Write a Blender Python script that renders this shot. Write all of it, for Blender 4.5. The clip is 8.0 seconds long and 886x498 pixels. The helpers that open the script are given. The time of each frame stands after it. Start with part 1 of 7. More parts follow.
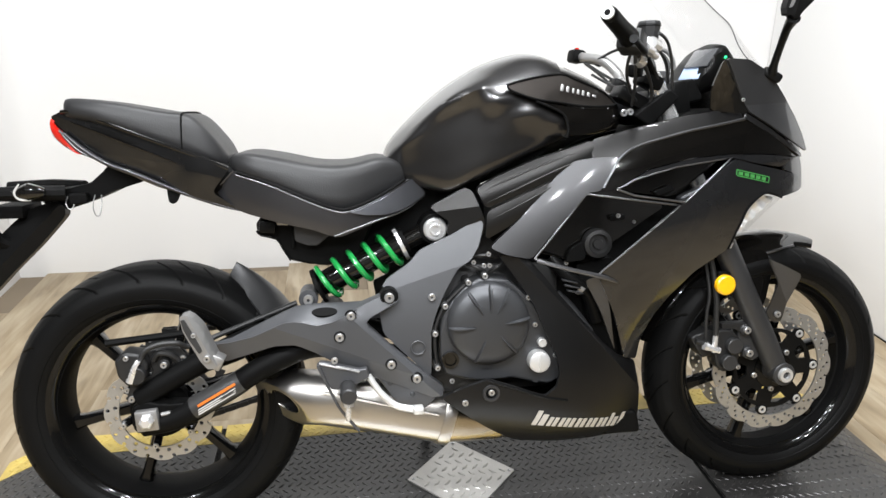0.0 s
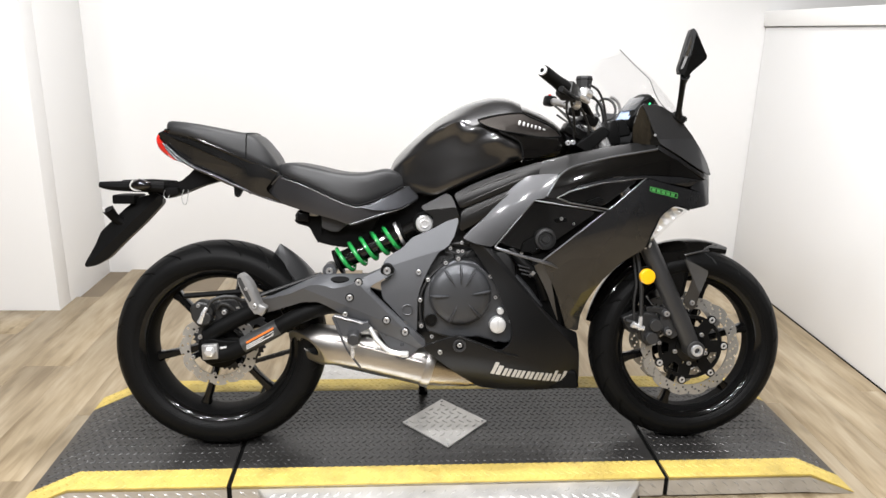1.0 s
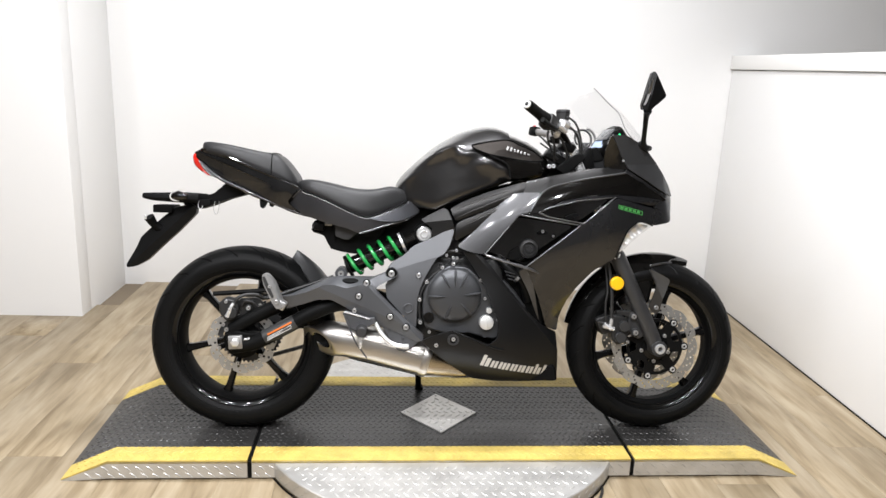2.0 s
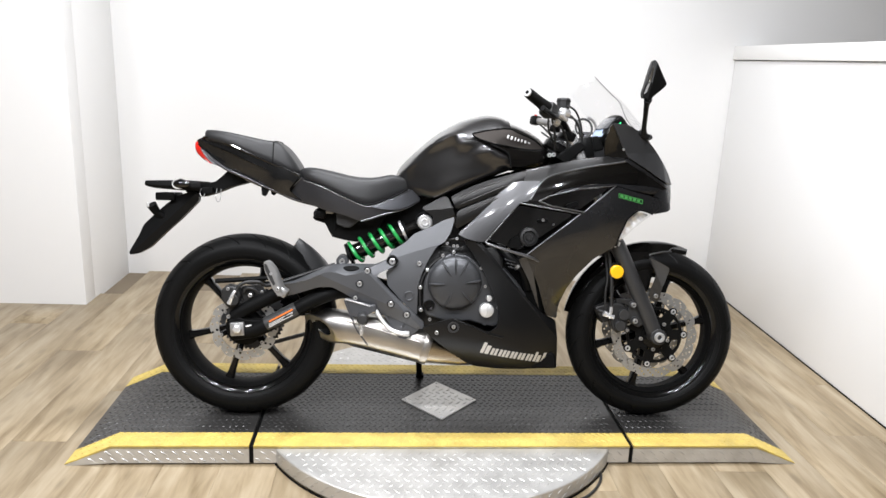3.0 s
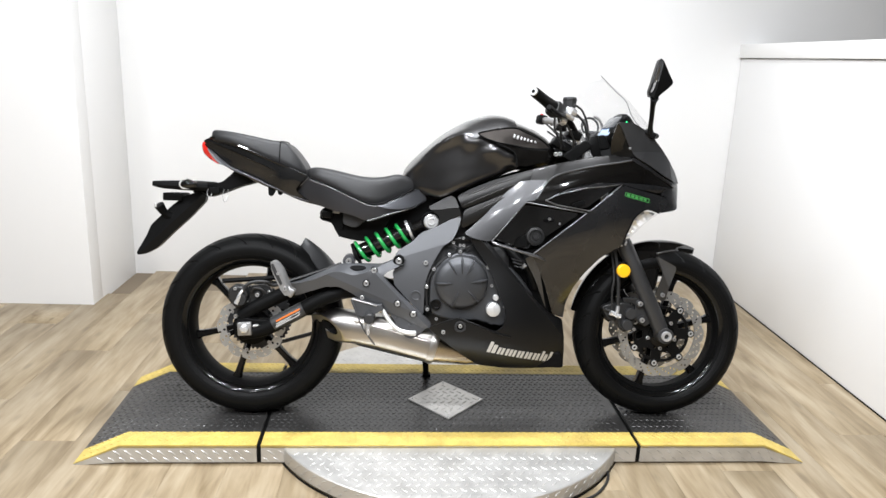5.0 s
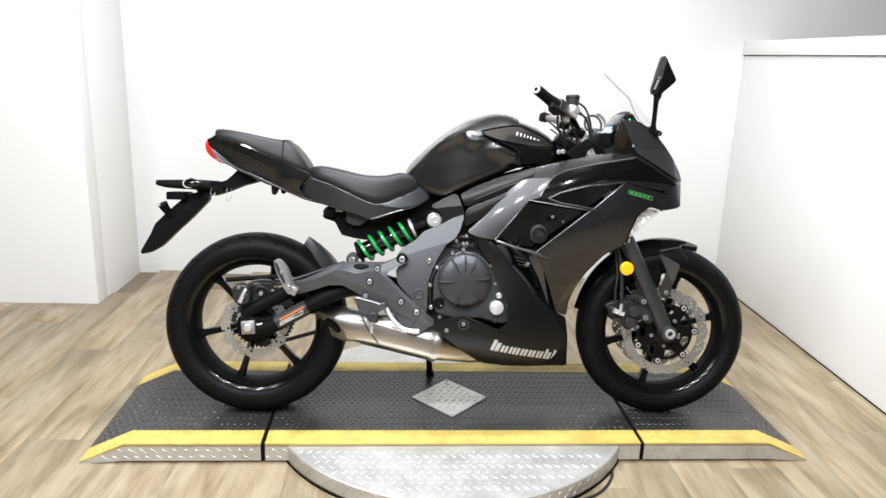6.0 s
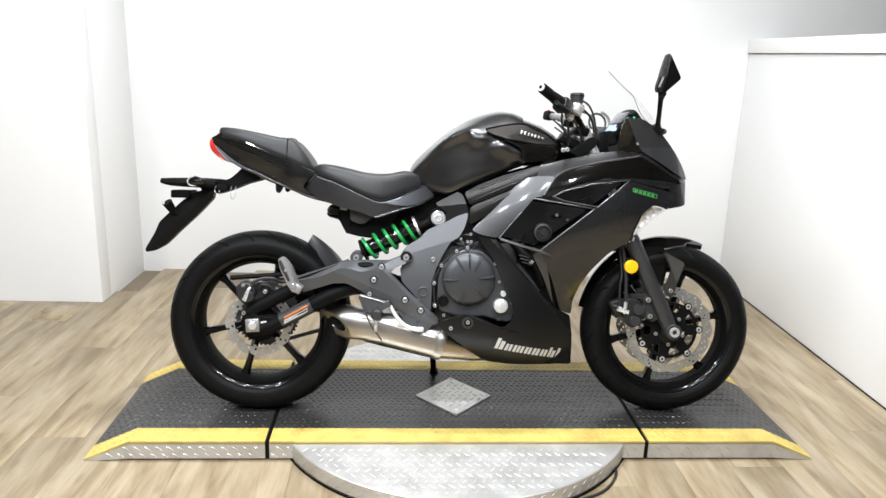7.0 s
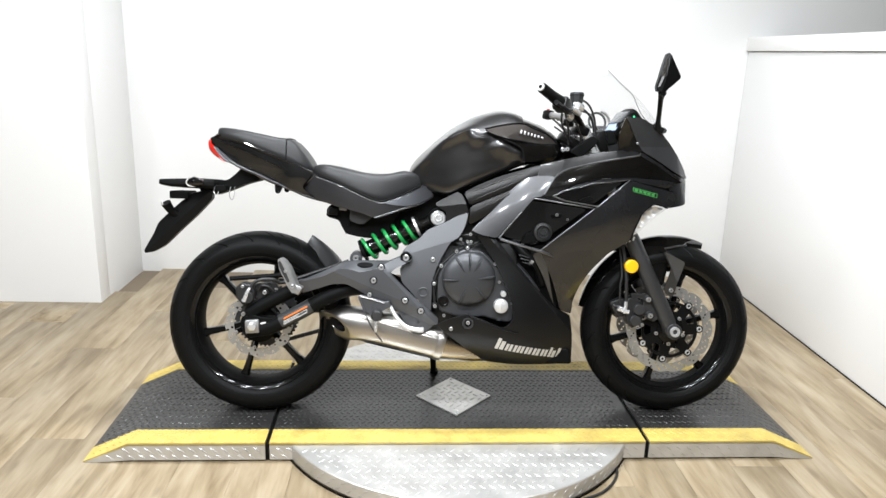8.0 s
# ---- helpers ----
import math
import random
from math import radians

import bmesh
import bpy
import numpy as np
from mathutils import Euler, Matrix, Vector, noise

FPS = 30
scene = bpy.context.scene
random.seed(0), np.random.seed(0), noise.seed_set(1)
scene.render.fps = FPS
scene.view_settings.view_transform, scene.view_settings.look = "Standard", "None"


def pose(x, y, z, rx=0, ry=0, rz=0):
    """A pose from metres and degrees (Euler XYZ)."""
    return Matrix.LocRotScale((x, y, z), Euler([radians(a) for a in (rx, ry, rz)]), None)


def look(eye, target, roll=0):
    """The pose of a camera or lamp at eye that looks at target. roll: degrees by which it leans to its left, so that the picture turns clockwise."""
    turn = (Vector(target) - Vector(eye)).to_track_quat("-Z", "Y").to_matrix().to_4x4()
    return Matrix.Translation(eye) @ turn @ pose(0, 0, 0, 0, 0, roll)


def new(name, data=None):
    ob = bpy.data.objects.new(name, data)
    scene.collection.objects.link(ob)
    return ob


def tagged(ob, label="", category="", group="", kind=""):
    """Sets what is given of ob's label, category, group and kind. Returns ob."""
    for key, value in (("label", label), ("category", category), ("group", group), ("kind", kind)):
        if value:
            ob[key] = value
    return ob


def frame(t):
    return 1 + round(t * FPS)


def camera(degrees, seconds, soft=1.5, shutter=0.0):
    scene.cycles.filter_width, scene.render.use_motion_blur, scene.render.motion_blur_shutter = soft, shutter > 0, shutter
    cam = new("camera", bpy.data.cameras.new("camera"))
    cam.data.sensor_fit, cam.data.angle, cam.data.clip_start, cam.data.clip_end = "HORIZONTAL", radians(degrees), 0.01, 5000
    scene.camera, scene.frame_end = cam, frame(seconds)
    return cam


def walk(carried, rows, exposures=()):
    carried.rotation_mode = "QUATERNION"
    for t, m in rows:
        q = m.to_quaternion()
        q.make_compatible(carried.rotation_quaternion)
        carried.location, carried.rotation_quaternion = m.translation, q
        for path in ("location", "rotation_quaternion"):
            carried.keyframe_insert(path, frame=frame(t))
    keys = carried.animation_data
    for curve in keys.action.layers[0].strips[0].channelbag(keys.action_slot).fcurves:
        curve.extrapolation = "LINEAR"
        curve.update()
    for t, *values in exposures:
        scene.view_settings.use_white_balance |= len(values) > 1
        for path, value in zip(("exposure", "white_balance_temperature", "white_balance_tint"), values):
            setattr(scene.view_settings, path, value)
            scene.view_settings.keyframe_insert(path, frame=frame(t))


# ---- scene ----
cam = camera(62.9, 8.0, soft=1.5)
PATH = [
    (0, (0.405, -1.439, 1.232), (0.674, 0.422, 0.549), 0.46),
    (0.1, (0.412, -1.507, 1.250), (0.693, 0.358, 0.584), -0.36),
    (0.2, (0.423, -1.576, 1.254), (0.716, 0.287, 0.588), -0.00),
    (0.3, (0.424, -1.647, 1.239), (0.742, 0.206, 0.558), -0.27),
    (0.4, (0.441, -1.704, 1.256), (0.743, 0.156, 0.588), -0.21),
    (0.5, (0.446, -1.762, 1.261), (0.722, 0.108, 0.605), -0.30),
    (0.7, (0.478, -1.865, 1.265), (0.695, 0.023, 0.643), 1.10),
    (0.8, (0.497, -1.916, 1.265), (0.690, -0.019, 0.661), 1.02),
    (1, (0.525, -2.008, 1.281), (0.645, -0.098, 0.703), 1.36),
    (1.2, (0.531, -2.077, 1.294), (0.650, -0.154, 0.758), 1.09),
    (1.3, (0.533, -2.119, 1.288), (0.665, -0.189, 0.779), 1.14),
    (1.5, (0.520, -2.185, 1.302), (0.667, -0.253, 0.804), 1.36),
    (1.7, (0.492, -2.253, 1.297), (0.647, -0.323, 0.795), 1.62),
    (1.8, (0.483, -2.286, 1.293), (0.637, -0.356, 0.794), 2.13),
    (2, (0.482, -2.331, 1.291), (0.630, -0.397, 0.800), 2.46),
    (2.2, (0.478, -2.353, 1.291), (0.629, -0.425, 0.779), 2.66),
    (3.5, (0.497, -2.344, 1.275), (0.626, -0.415, 0.764), 2.35),
    (4, (0.490, -2.346, 1.285), (0.613, -0.417, 0.772), 2.28),
    (4.5, (0.486, -2.348, 1.280), (0.614, -0.419, 0.769), 2.38),
    (6, (0.488, -2.349, 1.280), (0.603, -0.420, 0.762), 2.04),
    (6.5, (0.482, -2.351, 1.273), (0.595, -0.422, 0.756), 2.15),
    (7, (0.484, -2.349, 1.276), (0.591, -0.421, 0.756), 2.00),
    (7.5, (0.486, -2.344, 1.277), (0.601, -0.416, 0.758), 1.95),
    (8, (0.480, -2.341, 1.282), (0.591, -0.414, 0.756), 1.86),
]
walk(cam, [(t, look(eye, target, roll)) for t, eye, target, roll in PATH], [(0.0, -0.02, 6650, 11), (1.0, -0.06, 6800, 13), (2.0, -0.10, 6700, 13), (4.5, -0.08, 6550, 12), (6.0, 0.00, 6550, 11), (8.0, 0.03, 6500, 10)])

# ---- light ----
world = bpy.data.worlds.new("room_surround")
world.use_nodes = True
world.node_tree.nodes["Background"].inputs["Color"].default_value = (0.9, 0.93, 1.0, 1)
world.node_tree.nodes["Background"].inputs["Strength"].default_value = 0.02
scene.world = world
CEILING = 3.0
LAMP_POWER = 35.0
# lamps out of view, grid assumed; y=-3.0 row added to light the near side
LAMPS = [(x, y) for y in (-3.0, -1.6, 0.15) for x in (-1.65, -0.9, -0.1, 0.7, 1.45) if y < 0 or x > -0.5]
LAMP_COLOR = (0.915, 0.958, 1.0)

PLAT = 0.068            # top of the display platform
LEAN_ANGLE = -9.73      # the motorcycle rests on its side stand


# ---- materials ----
def mat(name, color, rough=0.5, metal=0.0, coat=0.0, coat_rough=0.05, grain=0.0, grain_scale=300.0, var=0.12, var_scale=6.0,
        rough_var=0.08, stretch=(1, 1, 1), spec=0.5, flake=0.0, per_object=0.0):
    """A surface with tone and roughness that vary at two scales, and fine relief."""
    m = bpy.data.materials.new(name)
    m.use_nodes = True
    nt = m.node_tree
    n, l = nt.nodes, nt.links
    b = n["Principled BSDF"]
    b.inputs["Metallic"].default_value = metal
    b.inputs["Coat Weight"].default_value = coat
    b.inputs["Coat Roughness"].default_value = coat_rough
    b.inputs["Specular IOR Level"].default_value = spec
    tc = n.new("ShaderNodeTexCoord")
    mp = n.new("ShaderNodeMapping")
    mp.inputs["Scale"].default_value = stretch
    l.new(tc.outputs["Object"], mp.inputs["Vector"])
    if per_object:
        # every piece takes its own cut of the pattern
        who = n.new("ShaderNodeObjectInfo")
        shift = n.new("ShaderNodeVectorMath")
        shift.operation = "SCALE"
        shift.inputs[0].default_value = (61.0, 83.0, 47.0)
        l.new(who.outputs["Random"], shift.inputs["Scale"])
        l.new(shift.outputs["Vector"], mp.inputs["Location"])
    big = n.new("ShaderNodeTexNoise")
    big.inputs["Scale"].default_value = var_scale
    big.inputs["Detail"].default_value = 5
    l.new(mp.outputs["Vector"], big.inputs["Vector"])
    fine = n.new("ShaderNodeTexNoise")
    fine.inputs["Scale"].default_value = grain_scale
    fine.inputs["Detail"].default_value = 3
    l.new(mp.outputs["Vector"], fine.inputs["Vector"])
    # tone = 1 + var * (big - 0.5) * 2 + small part of the fine grain
    mix = n.new("ShaderNodeMath")
    mix.operation = "MULTIPLY_ADD"
    l.new(big.outputs["Fac"], mix.inputs[0])
    mix.inputs[1].default_value = 2 * var
    mix.inputs[2].default_value = 1 - var
    tone = mix.outputs[0]
    if flake:
        fl = n.new("ShaderNodeMath")
        fl.operation = "MULTIPLY_ADD"
        l.new(fine.outputs["Fac"], fl.inputs[0])
        fl.inputs[1].default_value = 2 * flake
        l.new(tone, fl.inputs[2])
        sub = n.new("ShaderNodeMath")
        sub.operation = "SUBTRACT"
        l.new(fl.outputs[0], sub.inputs[0])
        sub.inputs[1].default_value = flake
        tone = sub.outputs[0]
    if per_object:
        oi = n.new("ShaderNodeObjectInfo")
        po = n.new("ShaderNodeMath")
        po.operation = "MULTIPLY_ADD"
        l.new(oi.outputs["Random"], po.inputs[0])
        po.inputs[1].default_value = 2 * per_object
        l.new(tone, po.inputs[2])
        sb = n.new("ShaderNodeMath")
        sb.operation = "SUBTRACT"
        l.new(po.outputs[0], sb.inputs[0])
        sb.inputs[1].default_value = per_object
        tone = sb.outputs[0]
    vm = n.new("ShaderNodeVectorMath")
    vm.operation = "SCALE"
    vm.inputs[0].default_value = color
    l.new(tone, vm.inputs["Scale"])
    l.new(vm.outputs["Vector"], b.inputs["Base Color"])
    rm = n.new("ShaderNodeMath")
    rm.operation = "MULTIPLY_ADD"
    l.new(big.outputs["Fac"], rm.inputs[0])
    rm.inputs[1].default_value = 2 * rough_var
    rm.inputs[2].default_value = max(rough - rough_var, 0.02)
    l.new(rm.outputs[0], b.inputs["Roughness"])
    if grain:
        bump = n.new("ShaderNodeBump")
        bump.inputs["Strength"].default_value = grain
        bump.inputs["Distance"].default_value = 0.001
        l.new(fine.outputs["Fac"], bump.inputs["Height"])
        l.new(bump.outputs["Normal"], b.inputs["Normal"])
    return m


def glassy(name, color, rough=0.03, gloss=0.03):
    """Thin clear or tinted plastic: mostly see-through, with a glossy surface."""
    m = bpy.data.materials.new(name)
    m.use_nodes = True
    n, l = m.node_tree.nodes, m.node_tree.links
    n.remove(n["Principled BSDF"])
    tr = n.new("ShaderNodeBsdfTransparent")
    tr.inputs["Color"].default_value = (*color, 1)
    gl = n.new("ShaderNodeBsdfGlossy")
    gl.inputs["Roughness"].default_value = rough
    lw = n.new("ShaderNodeLayerWeight")
    lw.inputs["Blend"].default_value = 0.25
    pw = n.new("ShaderNodeMath")
    pw.operation = "POWER"
    pw.inputs[1].default_value = 4.0
    l.new(lw.outputs["Facing"], pw.inputs[0])
    fr = n.new("ShaderNodeMath")
    fr.operation = "MULTIPLY_ADD"
    l.new(pw.outputs[0], fr.inputs[0])
    fr.inputs[1].default_value = 0.8
    fr.inputs[2].default_value = gloss
    mx = n.new("ShaderNodeMixShader")
    l.new(fr.outputs[0], mx.inputs[0])
    l.new(tr.outputs[0], mx.inputs[1])
    l.new(gl.outputs[0], mx.inputs[2])
    l.new(mx.outputs[0], n["Material Output"].inputs["Surface"])
    return m


def glow(name, color, strength):
    m = bpy.data.materials.new(name)
    m.use_nodes = True
    b = m.node_tree.nodes["Principled BSDF"]
    b.inputs["Base Color"].default_value = (*color, 1)
    b.inputs["Emission Color"].default_value = (*color, 1)
    b.inputs["Emission Strength"].default_value = strength
    return m


GLOSS = mat("gloss_black_paint", (0.004, 0.0037, 0.0034), 0.14, 0.1, 1.0, 0.03, flake=0.35, grain_scale=1800, var=0.2, spec=0.1)
TANK = mat("metallic_black_tank_paint", (0.041, 0.0402, 0.0408), 0.31, 0.8, 0.9, 0.07, flake=0.4, grain_scale=1800, var=0.2)
TRIMP = mat("bronze_black_trim_paint", (0.050, 0.044, 0.040), 0.34, 0.8, 0.9, 0.06, flake=0.4, grain_scale=1800, var=0.2)
GREYM = mat("satin_dark_grey_metallic", (0.125, 0.125, 0.130), 0.33, 0.85, 0.35, 0.22, flake=0.3, grain_scale=1500, var=0.12)
SIDE = mat("charcoal_fairing_paint", (0.040, 0.0408, 0.0436), 0.27, 0.75, 1.0, 0.075, flake=0.3, grain_scale=1500, var=0.15, spec=0.15)
NOSEM = mat("charcoal_nose_paint", (0.056, 0.0562, 0.0580), 0.40, 0.6, 0.7, 0.08, flake=0.3, grain_scale=1500, var=0.15, spec=0.15)
SIDECOV = mat("satin_charcoal_side_cover", (0.058, 0.058, 0.063), 0.36, 0.75, 0.7, 0.10, flake=0.3, grain_scale=1500, var=0.12)
SATIN = mat("satin_black_plastic", (0.0050, 0.0050, 0.0050), 0.32, 0.0, grain=0.10, grain_scale=900, var=0.2, spec=0.12)
MATT = mat("matt_black_plastic", (0.0035, 0.0035, 0.0035), 0.55, 0.0, grain=0.25, grain_scale=700, var=0.25, spec=0.08)
BELLYM = mat("satin_black_belly_plastic", (0.0065, 0.0065, 0.0067), 0.32, 0.0, grain=0.12, grain_scale=900, var=0.2, spec=0.26)
CASTING = mat("black_cast_engine_metal", (0.066, 0.0680, 0.0725), 0.42, 0.6, grain=0.3, grain_scale=500, var=0.2)
FRAMEP = mat("grey_textured_frame_cover", (0.073, 0.0748, 0.0800), 0.42, 0.35, grain=0.25, grain_scale=650, var=0.15)
COVER = mat("satin_grey_brown_cover", (0.020, 0.0195, 0.0192), 0.36, 0.7, grain=0.15, grain_scale=800, var=0.15)
BRACKETP = mat("satin_dark_bracket_paint", (0.076, 0.0778, 0.0830), 0.38, 0.35, grain=0.2, grain_scale=650, var=0.15)
FORKM = mat("satin_dark_fork_paint", (0.047, 0.047, 0.048), 0.42, 0.5, grain=0.1, grain_scale=700, var=0.12)
DARKCAST = mat("dark_cast_caliper_metal", (0.027, 0.0268, 0.0268), 0.45, 0.5, grain=0.3, grain_scale=500, var=0.2)
POLISHED = mat("polished_fork_tube", (0.78, 0.78, 0.78), 0.24, 0.75, var=0.06)
PEGM = mat("worn_grey_alloy", (0.36, 0.355, 0.35), 0.40, 0.8, grain=0.3, grain_scale=400, var=0.25)
STRIPM = mat("dark_grey_strip_paint", (0.024, 0.0235, 0.0233), 0.38, 0.8, 0.30, 0.12, flake=0.3, grain_scale=1500, var=0.12)
BLADEM = mat("satin_grey_blade_paint", (0.056, 0.056, 0.058), 0.40, 0.85, 0.5, 0.10, flake=0.3, grain_scale=1500, var=0.12)
DIALM = mat("pale_dial_cover", (0.07, 0.072, 0.075), 0.14, 0.0, 1.0, 0.03, var=0.06)
TAILM = mat("black_tail_paint", (0.010, 0.0102, 0.0108), 0.26, 0.3, 0.9, 0.05, flake=0.35, grain_scale=1800, var=0.3, spec=0.15)
VINYL = mat("black_seat_vinyl", (0.016, 0.0160, 0.0166), 0.46, 0.0, grain=0.35, grain_scale=420, var=0.15, spec=0.4)
RUBBER = mat("tyre_rubber", (0.0048, 0.0048, 0.0048), 0.46, 0.0, grain=0.3, grain_scale=260, var=0.3, var_scale=9, spec=0.08)
RIM = mat("gloss_black_rim_paint", (0.0035, 0.0035, 0.0035), 0.15, 0.0, 0.35, 0.03, var=0.2, spec=0.14)
STEEL = mat("brushed_stainless", (0.53, 0.510, 0.485), 0.32, 1.0, grain=0.12, grain_scale=120, var=0.12, stretch=(0.25, 3, 3), rough_var=0.06)
HEATED = mat("heat_tinted_stainless", (0.47, 0.41, 0.32), 0.26, 1.0, grain=0.1, grain_scale=120, var=0.12, stretch=(0.25, 3, 3))
DISCM = mat("machined_brake_steel", (0.50, 0.498, 0.492), 0.34, 0.85, grain=0.1, grain_scale=500, var=0.12)
CHROME = mat("bright_bolt_metal", (0.78, 0.78, 0.78), 0.28, 0.7, var=0.08)
BOLTM = mat("grey_bolt_metal", (0.58, 0.58, 0.585), 0.30, 0.85, var=0.1)
ALU = mat("cast_aluminium", (0.72, 0.72, 0.71), 0.38, 0.6, grain=0.15, grain_scale=500, var=0.12)
GREEN = mat("green_spring_paint", (0.012, 0.30, 0.065), 0.28, 0.0, 0.8, 0.08, var=0.12)
GREENMARK = mat("green_badge_print", (0.045, 0.235, 0.055), 0.45, var=0.1)
SILVERMARK = mat("silver_badge_print", (0.55, 0.53, 0.50), 0.45, 0.2, var=0.06)
AMBER = mat("amber_reflector_plastic", (0.95, 0.50, 0.010), 0.22, 0.0, 0.9, 0.05, grain=0.6, grain_scale=260, var=0.06)
RED = mat("red_tail_lens", (0.60, 0.018, 0.010), 0.18, 0.0, 1.0, 0.03, var=0.12)
ORANGE = mat("orange_sticker", (0.72, 0.17, 0.02), 0.45, var=0.08)
PAPER = mat("pale_sticker_print", (0.55, 0.54, 0.52), 0.5, var=0.08)
STICKER = mat("dark_sticker_film", (0.025, 0.025, 0.025), 0.4, var=0.1)
LCD = glow("dashboard_screen", (0.30, 0.38, 0.52), 0.16)
LAMP_GREEN = glow("dashboard_green_lamp", (0.02, 0.8, 0.25), 1.2)
SCREEN = glassy("lightly_tinted_windscreen", (0.984, 0.984, 0.986), gloss=0.012)
LENS = glassy("clear_lamp_lens", (0.95, 0.95, 0.95))
MIRRORM = mat("mirror_glass", (0.9, 0.9, 0.9), 0.03, 1.0, var=0.01, rough_var=0.0)
REFLECTORM = mat("lamp_bowl_metal", (0.88, 0.88, 0.87), 0.32, 0.4, var=0.05)
WALL = mat("white_wall_paint", (0.78, 0.775, 0.765), 0.55, grain=0.10, grain_scale=160, var=0.02, var_scale=1.2)
DIMWALL = mat("unseen_dark_wall", (0.10, 0.098, 0.096), 0.6, grain=0.1, grain_scale=160, var=0.05)
CAPM = mat("white_cap_trim_paint", (0.82, 0.81, 0.79), 0.4, grain=0.05, var=0.02)
CEIL = mat("unseen_grey_ceiling", (0.17, 0.17, 0.17), 0.8, grain=0.4, grain_scale=200, var=0.04)
GAPM = mat("floor_gap", (0.16, 0.125, 0.085), 0.8)
DECK = mat("black_tread_rubber_deck", (0.026, 0.0250, 0.0240), 0.32, 0.0, grain=0.3, grain_scale=350, var=0.5, var_scale=7, spec=0.48)
YELLOW = mat("worn_yellow_stripe", (0.50, 0.370, 0.092), 0.5, 0.0, grain=0.5, grain_scale=180, var=0.38, var_scale=22)
TREADALU = mat("worn_aluminium_tread_plate", (0.54, 0.528, 0.505), 0.43, 0.65, grain=0.3, grain_scale=260, var=0.3, var_scale=14, rough_var=0.14)
CABLE = mat("black_cable_sheath", (0.014, 0.014, 0.014), 0.5)


def plank_material():
    """Limed oak print: long brown and pale streaks, blotches, and a tone and cut of its own for each board."""
    m = bpy.data.materials.new("pale_oak_plank")
    m.use_nodes = True
    n, l = m.node_tree.nodes, m.node_tree.links
    bsdf = n["Principled BSDF"]
    tc, who = n.new("ShaderNodeTexCoord"), n.new("ShaderNodeObjectInfo")
    shift = n.new("ShaderNodeVectorMath")
    shift.operation = "MULTIPLY_ADD"
    l.new(who.outputs["Random"], shift.inputs[0])
    shift.inputs[1].default_value = (61.0, 83.0, 47.0)
    l.new(tc.outputs["Object"], shift.inputs[2])
    total = None
    fine = None
    for scale, stretch, weight in ((1.0, (18.0, 2.3, 1.0), 0.50), (1.0, (62.0, 5.0, 1.0), 0.20), (1.0, (6.5, 2.2, 1.0), 0.30)):
        mp = n.new("ShaderNodeMapping")
        mp.inputs["Scale"].default_value = stretch
        l.new(shift.outputs["Vector"], mp.inputs["Vector"])
        tx = n.new("ShaderNodeTexNoise")
        tx.inputs["Scale"].default_value = scale
        tx.inputs["Detail"].default_value = 4
        tx.inputs["Distortion"].default_value = 0.7
        l.new(mp.outputs["Vector"], tx.inputs["Vector"])
        ma = n.new("ShaderNodeMath")
        ma.operation = "MULTIPLY_ADD"
        l.new(tx.outputs["Fac"], ma.inputs[0])
        ma.inputs[1].default_value = weight
        if total is None:
            ma.inputs[2].default_value = 0.0
        else:
            l.new(total, ma.inputs[2])
        total = ma.outputs[0]
        fine = tx if fine is None or stretch[0] > 30 else fine
    ramp = n.new("ShaderNodeValToRGB")
    el = ramp.color_ramp.elements
    el[0].position, el[0].color = 0.36, (0.160, 0.115, 0.063, 1)
    el[1].position, el[1].color = 0.64, (0.370, 0.303, 0.209, 1)
    mid = el.new(0.49)
    mid.color = (0.262, 0.202, 0.125, 1)
    l.new(total, ramp.inputs["Fac"])
    tone = n.new("ShaderNodeMath")
    tone.operation = "MULTIPLY_ADD"
    l.new(who.outputs["Random"], tone.inputs[0])
    tone.inputs[1].default_value = 0.17
    tone.inputs[2].default_value = 0.92
    # scattered knots and short dark flecks
    km = n.new("ShaderNodeMapping")
    km.inputs["Scale"].default_value = (13.0, 5.0, 1.0)
    l.new(shift.outputs["Vector"], km.inputs["Vector"])
    vor = n.new("ShaderNodeTexVoronoi")
    vor.inputs["Scale"].default_value = 1.0
    l.new(km.outputs["Vector"], vor.inputs["Vector"])
    knot = n.new("ShaderNodeMapRange")
    knot.interpolation_type = "SMOOTHSTEP"
    knot.inputs["From Min"].default_value = 0.05
    knot.inputs["From Max"].default_value = 0.24
    knot.inputs["To Min"].default_value = 0.80
    knot.inputs["To Max"].default_value = 1.0
    l.new(vor.outputs["Distance"], knot.inputs["Value"])
    both = n.new("ShaderNodeMath")
    both.operation = "MULTIPLY"
    l.new(tone.outputs[0], both.inputs[0])
    l.new(knot.outputs["Result"], both.inputs[1])
    col = n.new("ShaderNodeVectorMath")
    col.operation = "SCALE"
    l.new(ramp.outputs["Color"], col.inputs[0])
    l.new(both.outputs[0], col.inputs["Scale"])
    l.new(col.outputs["Vector"], bsdf.inputs["Base Color"])
    rough = n.new("ShaderNodeMath")
    rough.operation = "MULTIPLY_ADD"
    l.new(total, rough.inputs[0])
    rough.inputs[1].default_value = -0.3
    rough.inputs[2].default_value = 0.56
    l.new(rough.outputs[0], bsdf.inputs["Roughness"])
    bump = n.new("ShaderNodeBump")
    bump.inputs["Strength"].default_value = 0.15
    bump.inputs["Distance"].default_value = 0.0006
    l.new(fine.outputs["Fac"], bump.inputs["Height"])
    l.new(bump.outputs["Normal"], bsdf.inputs["Normal"])
    return m


PLANK = plank_material()


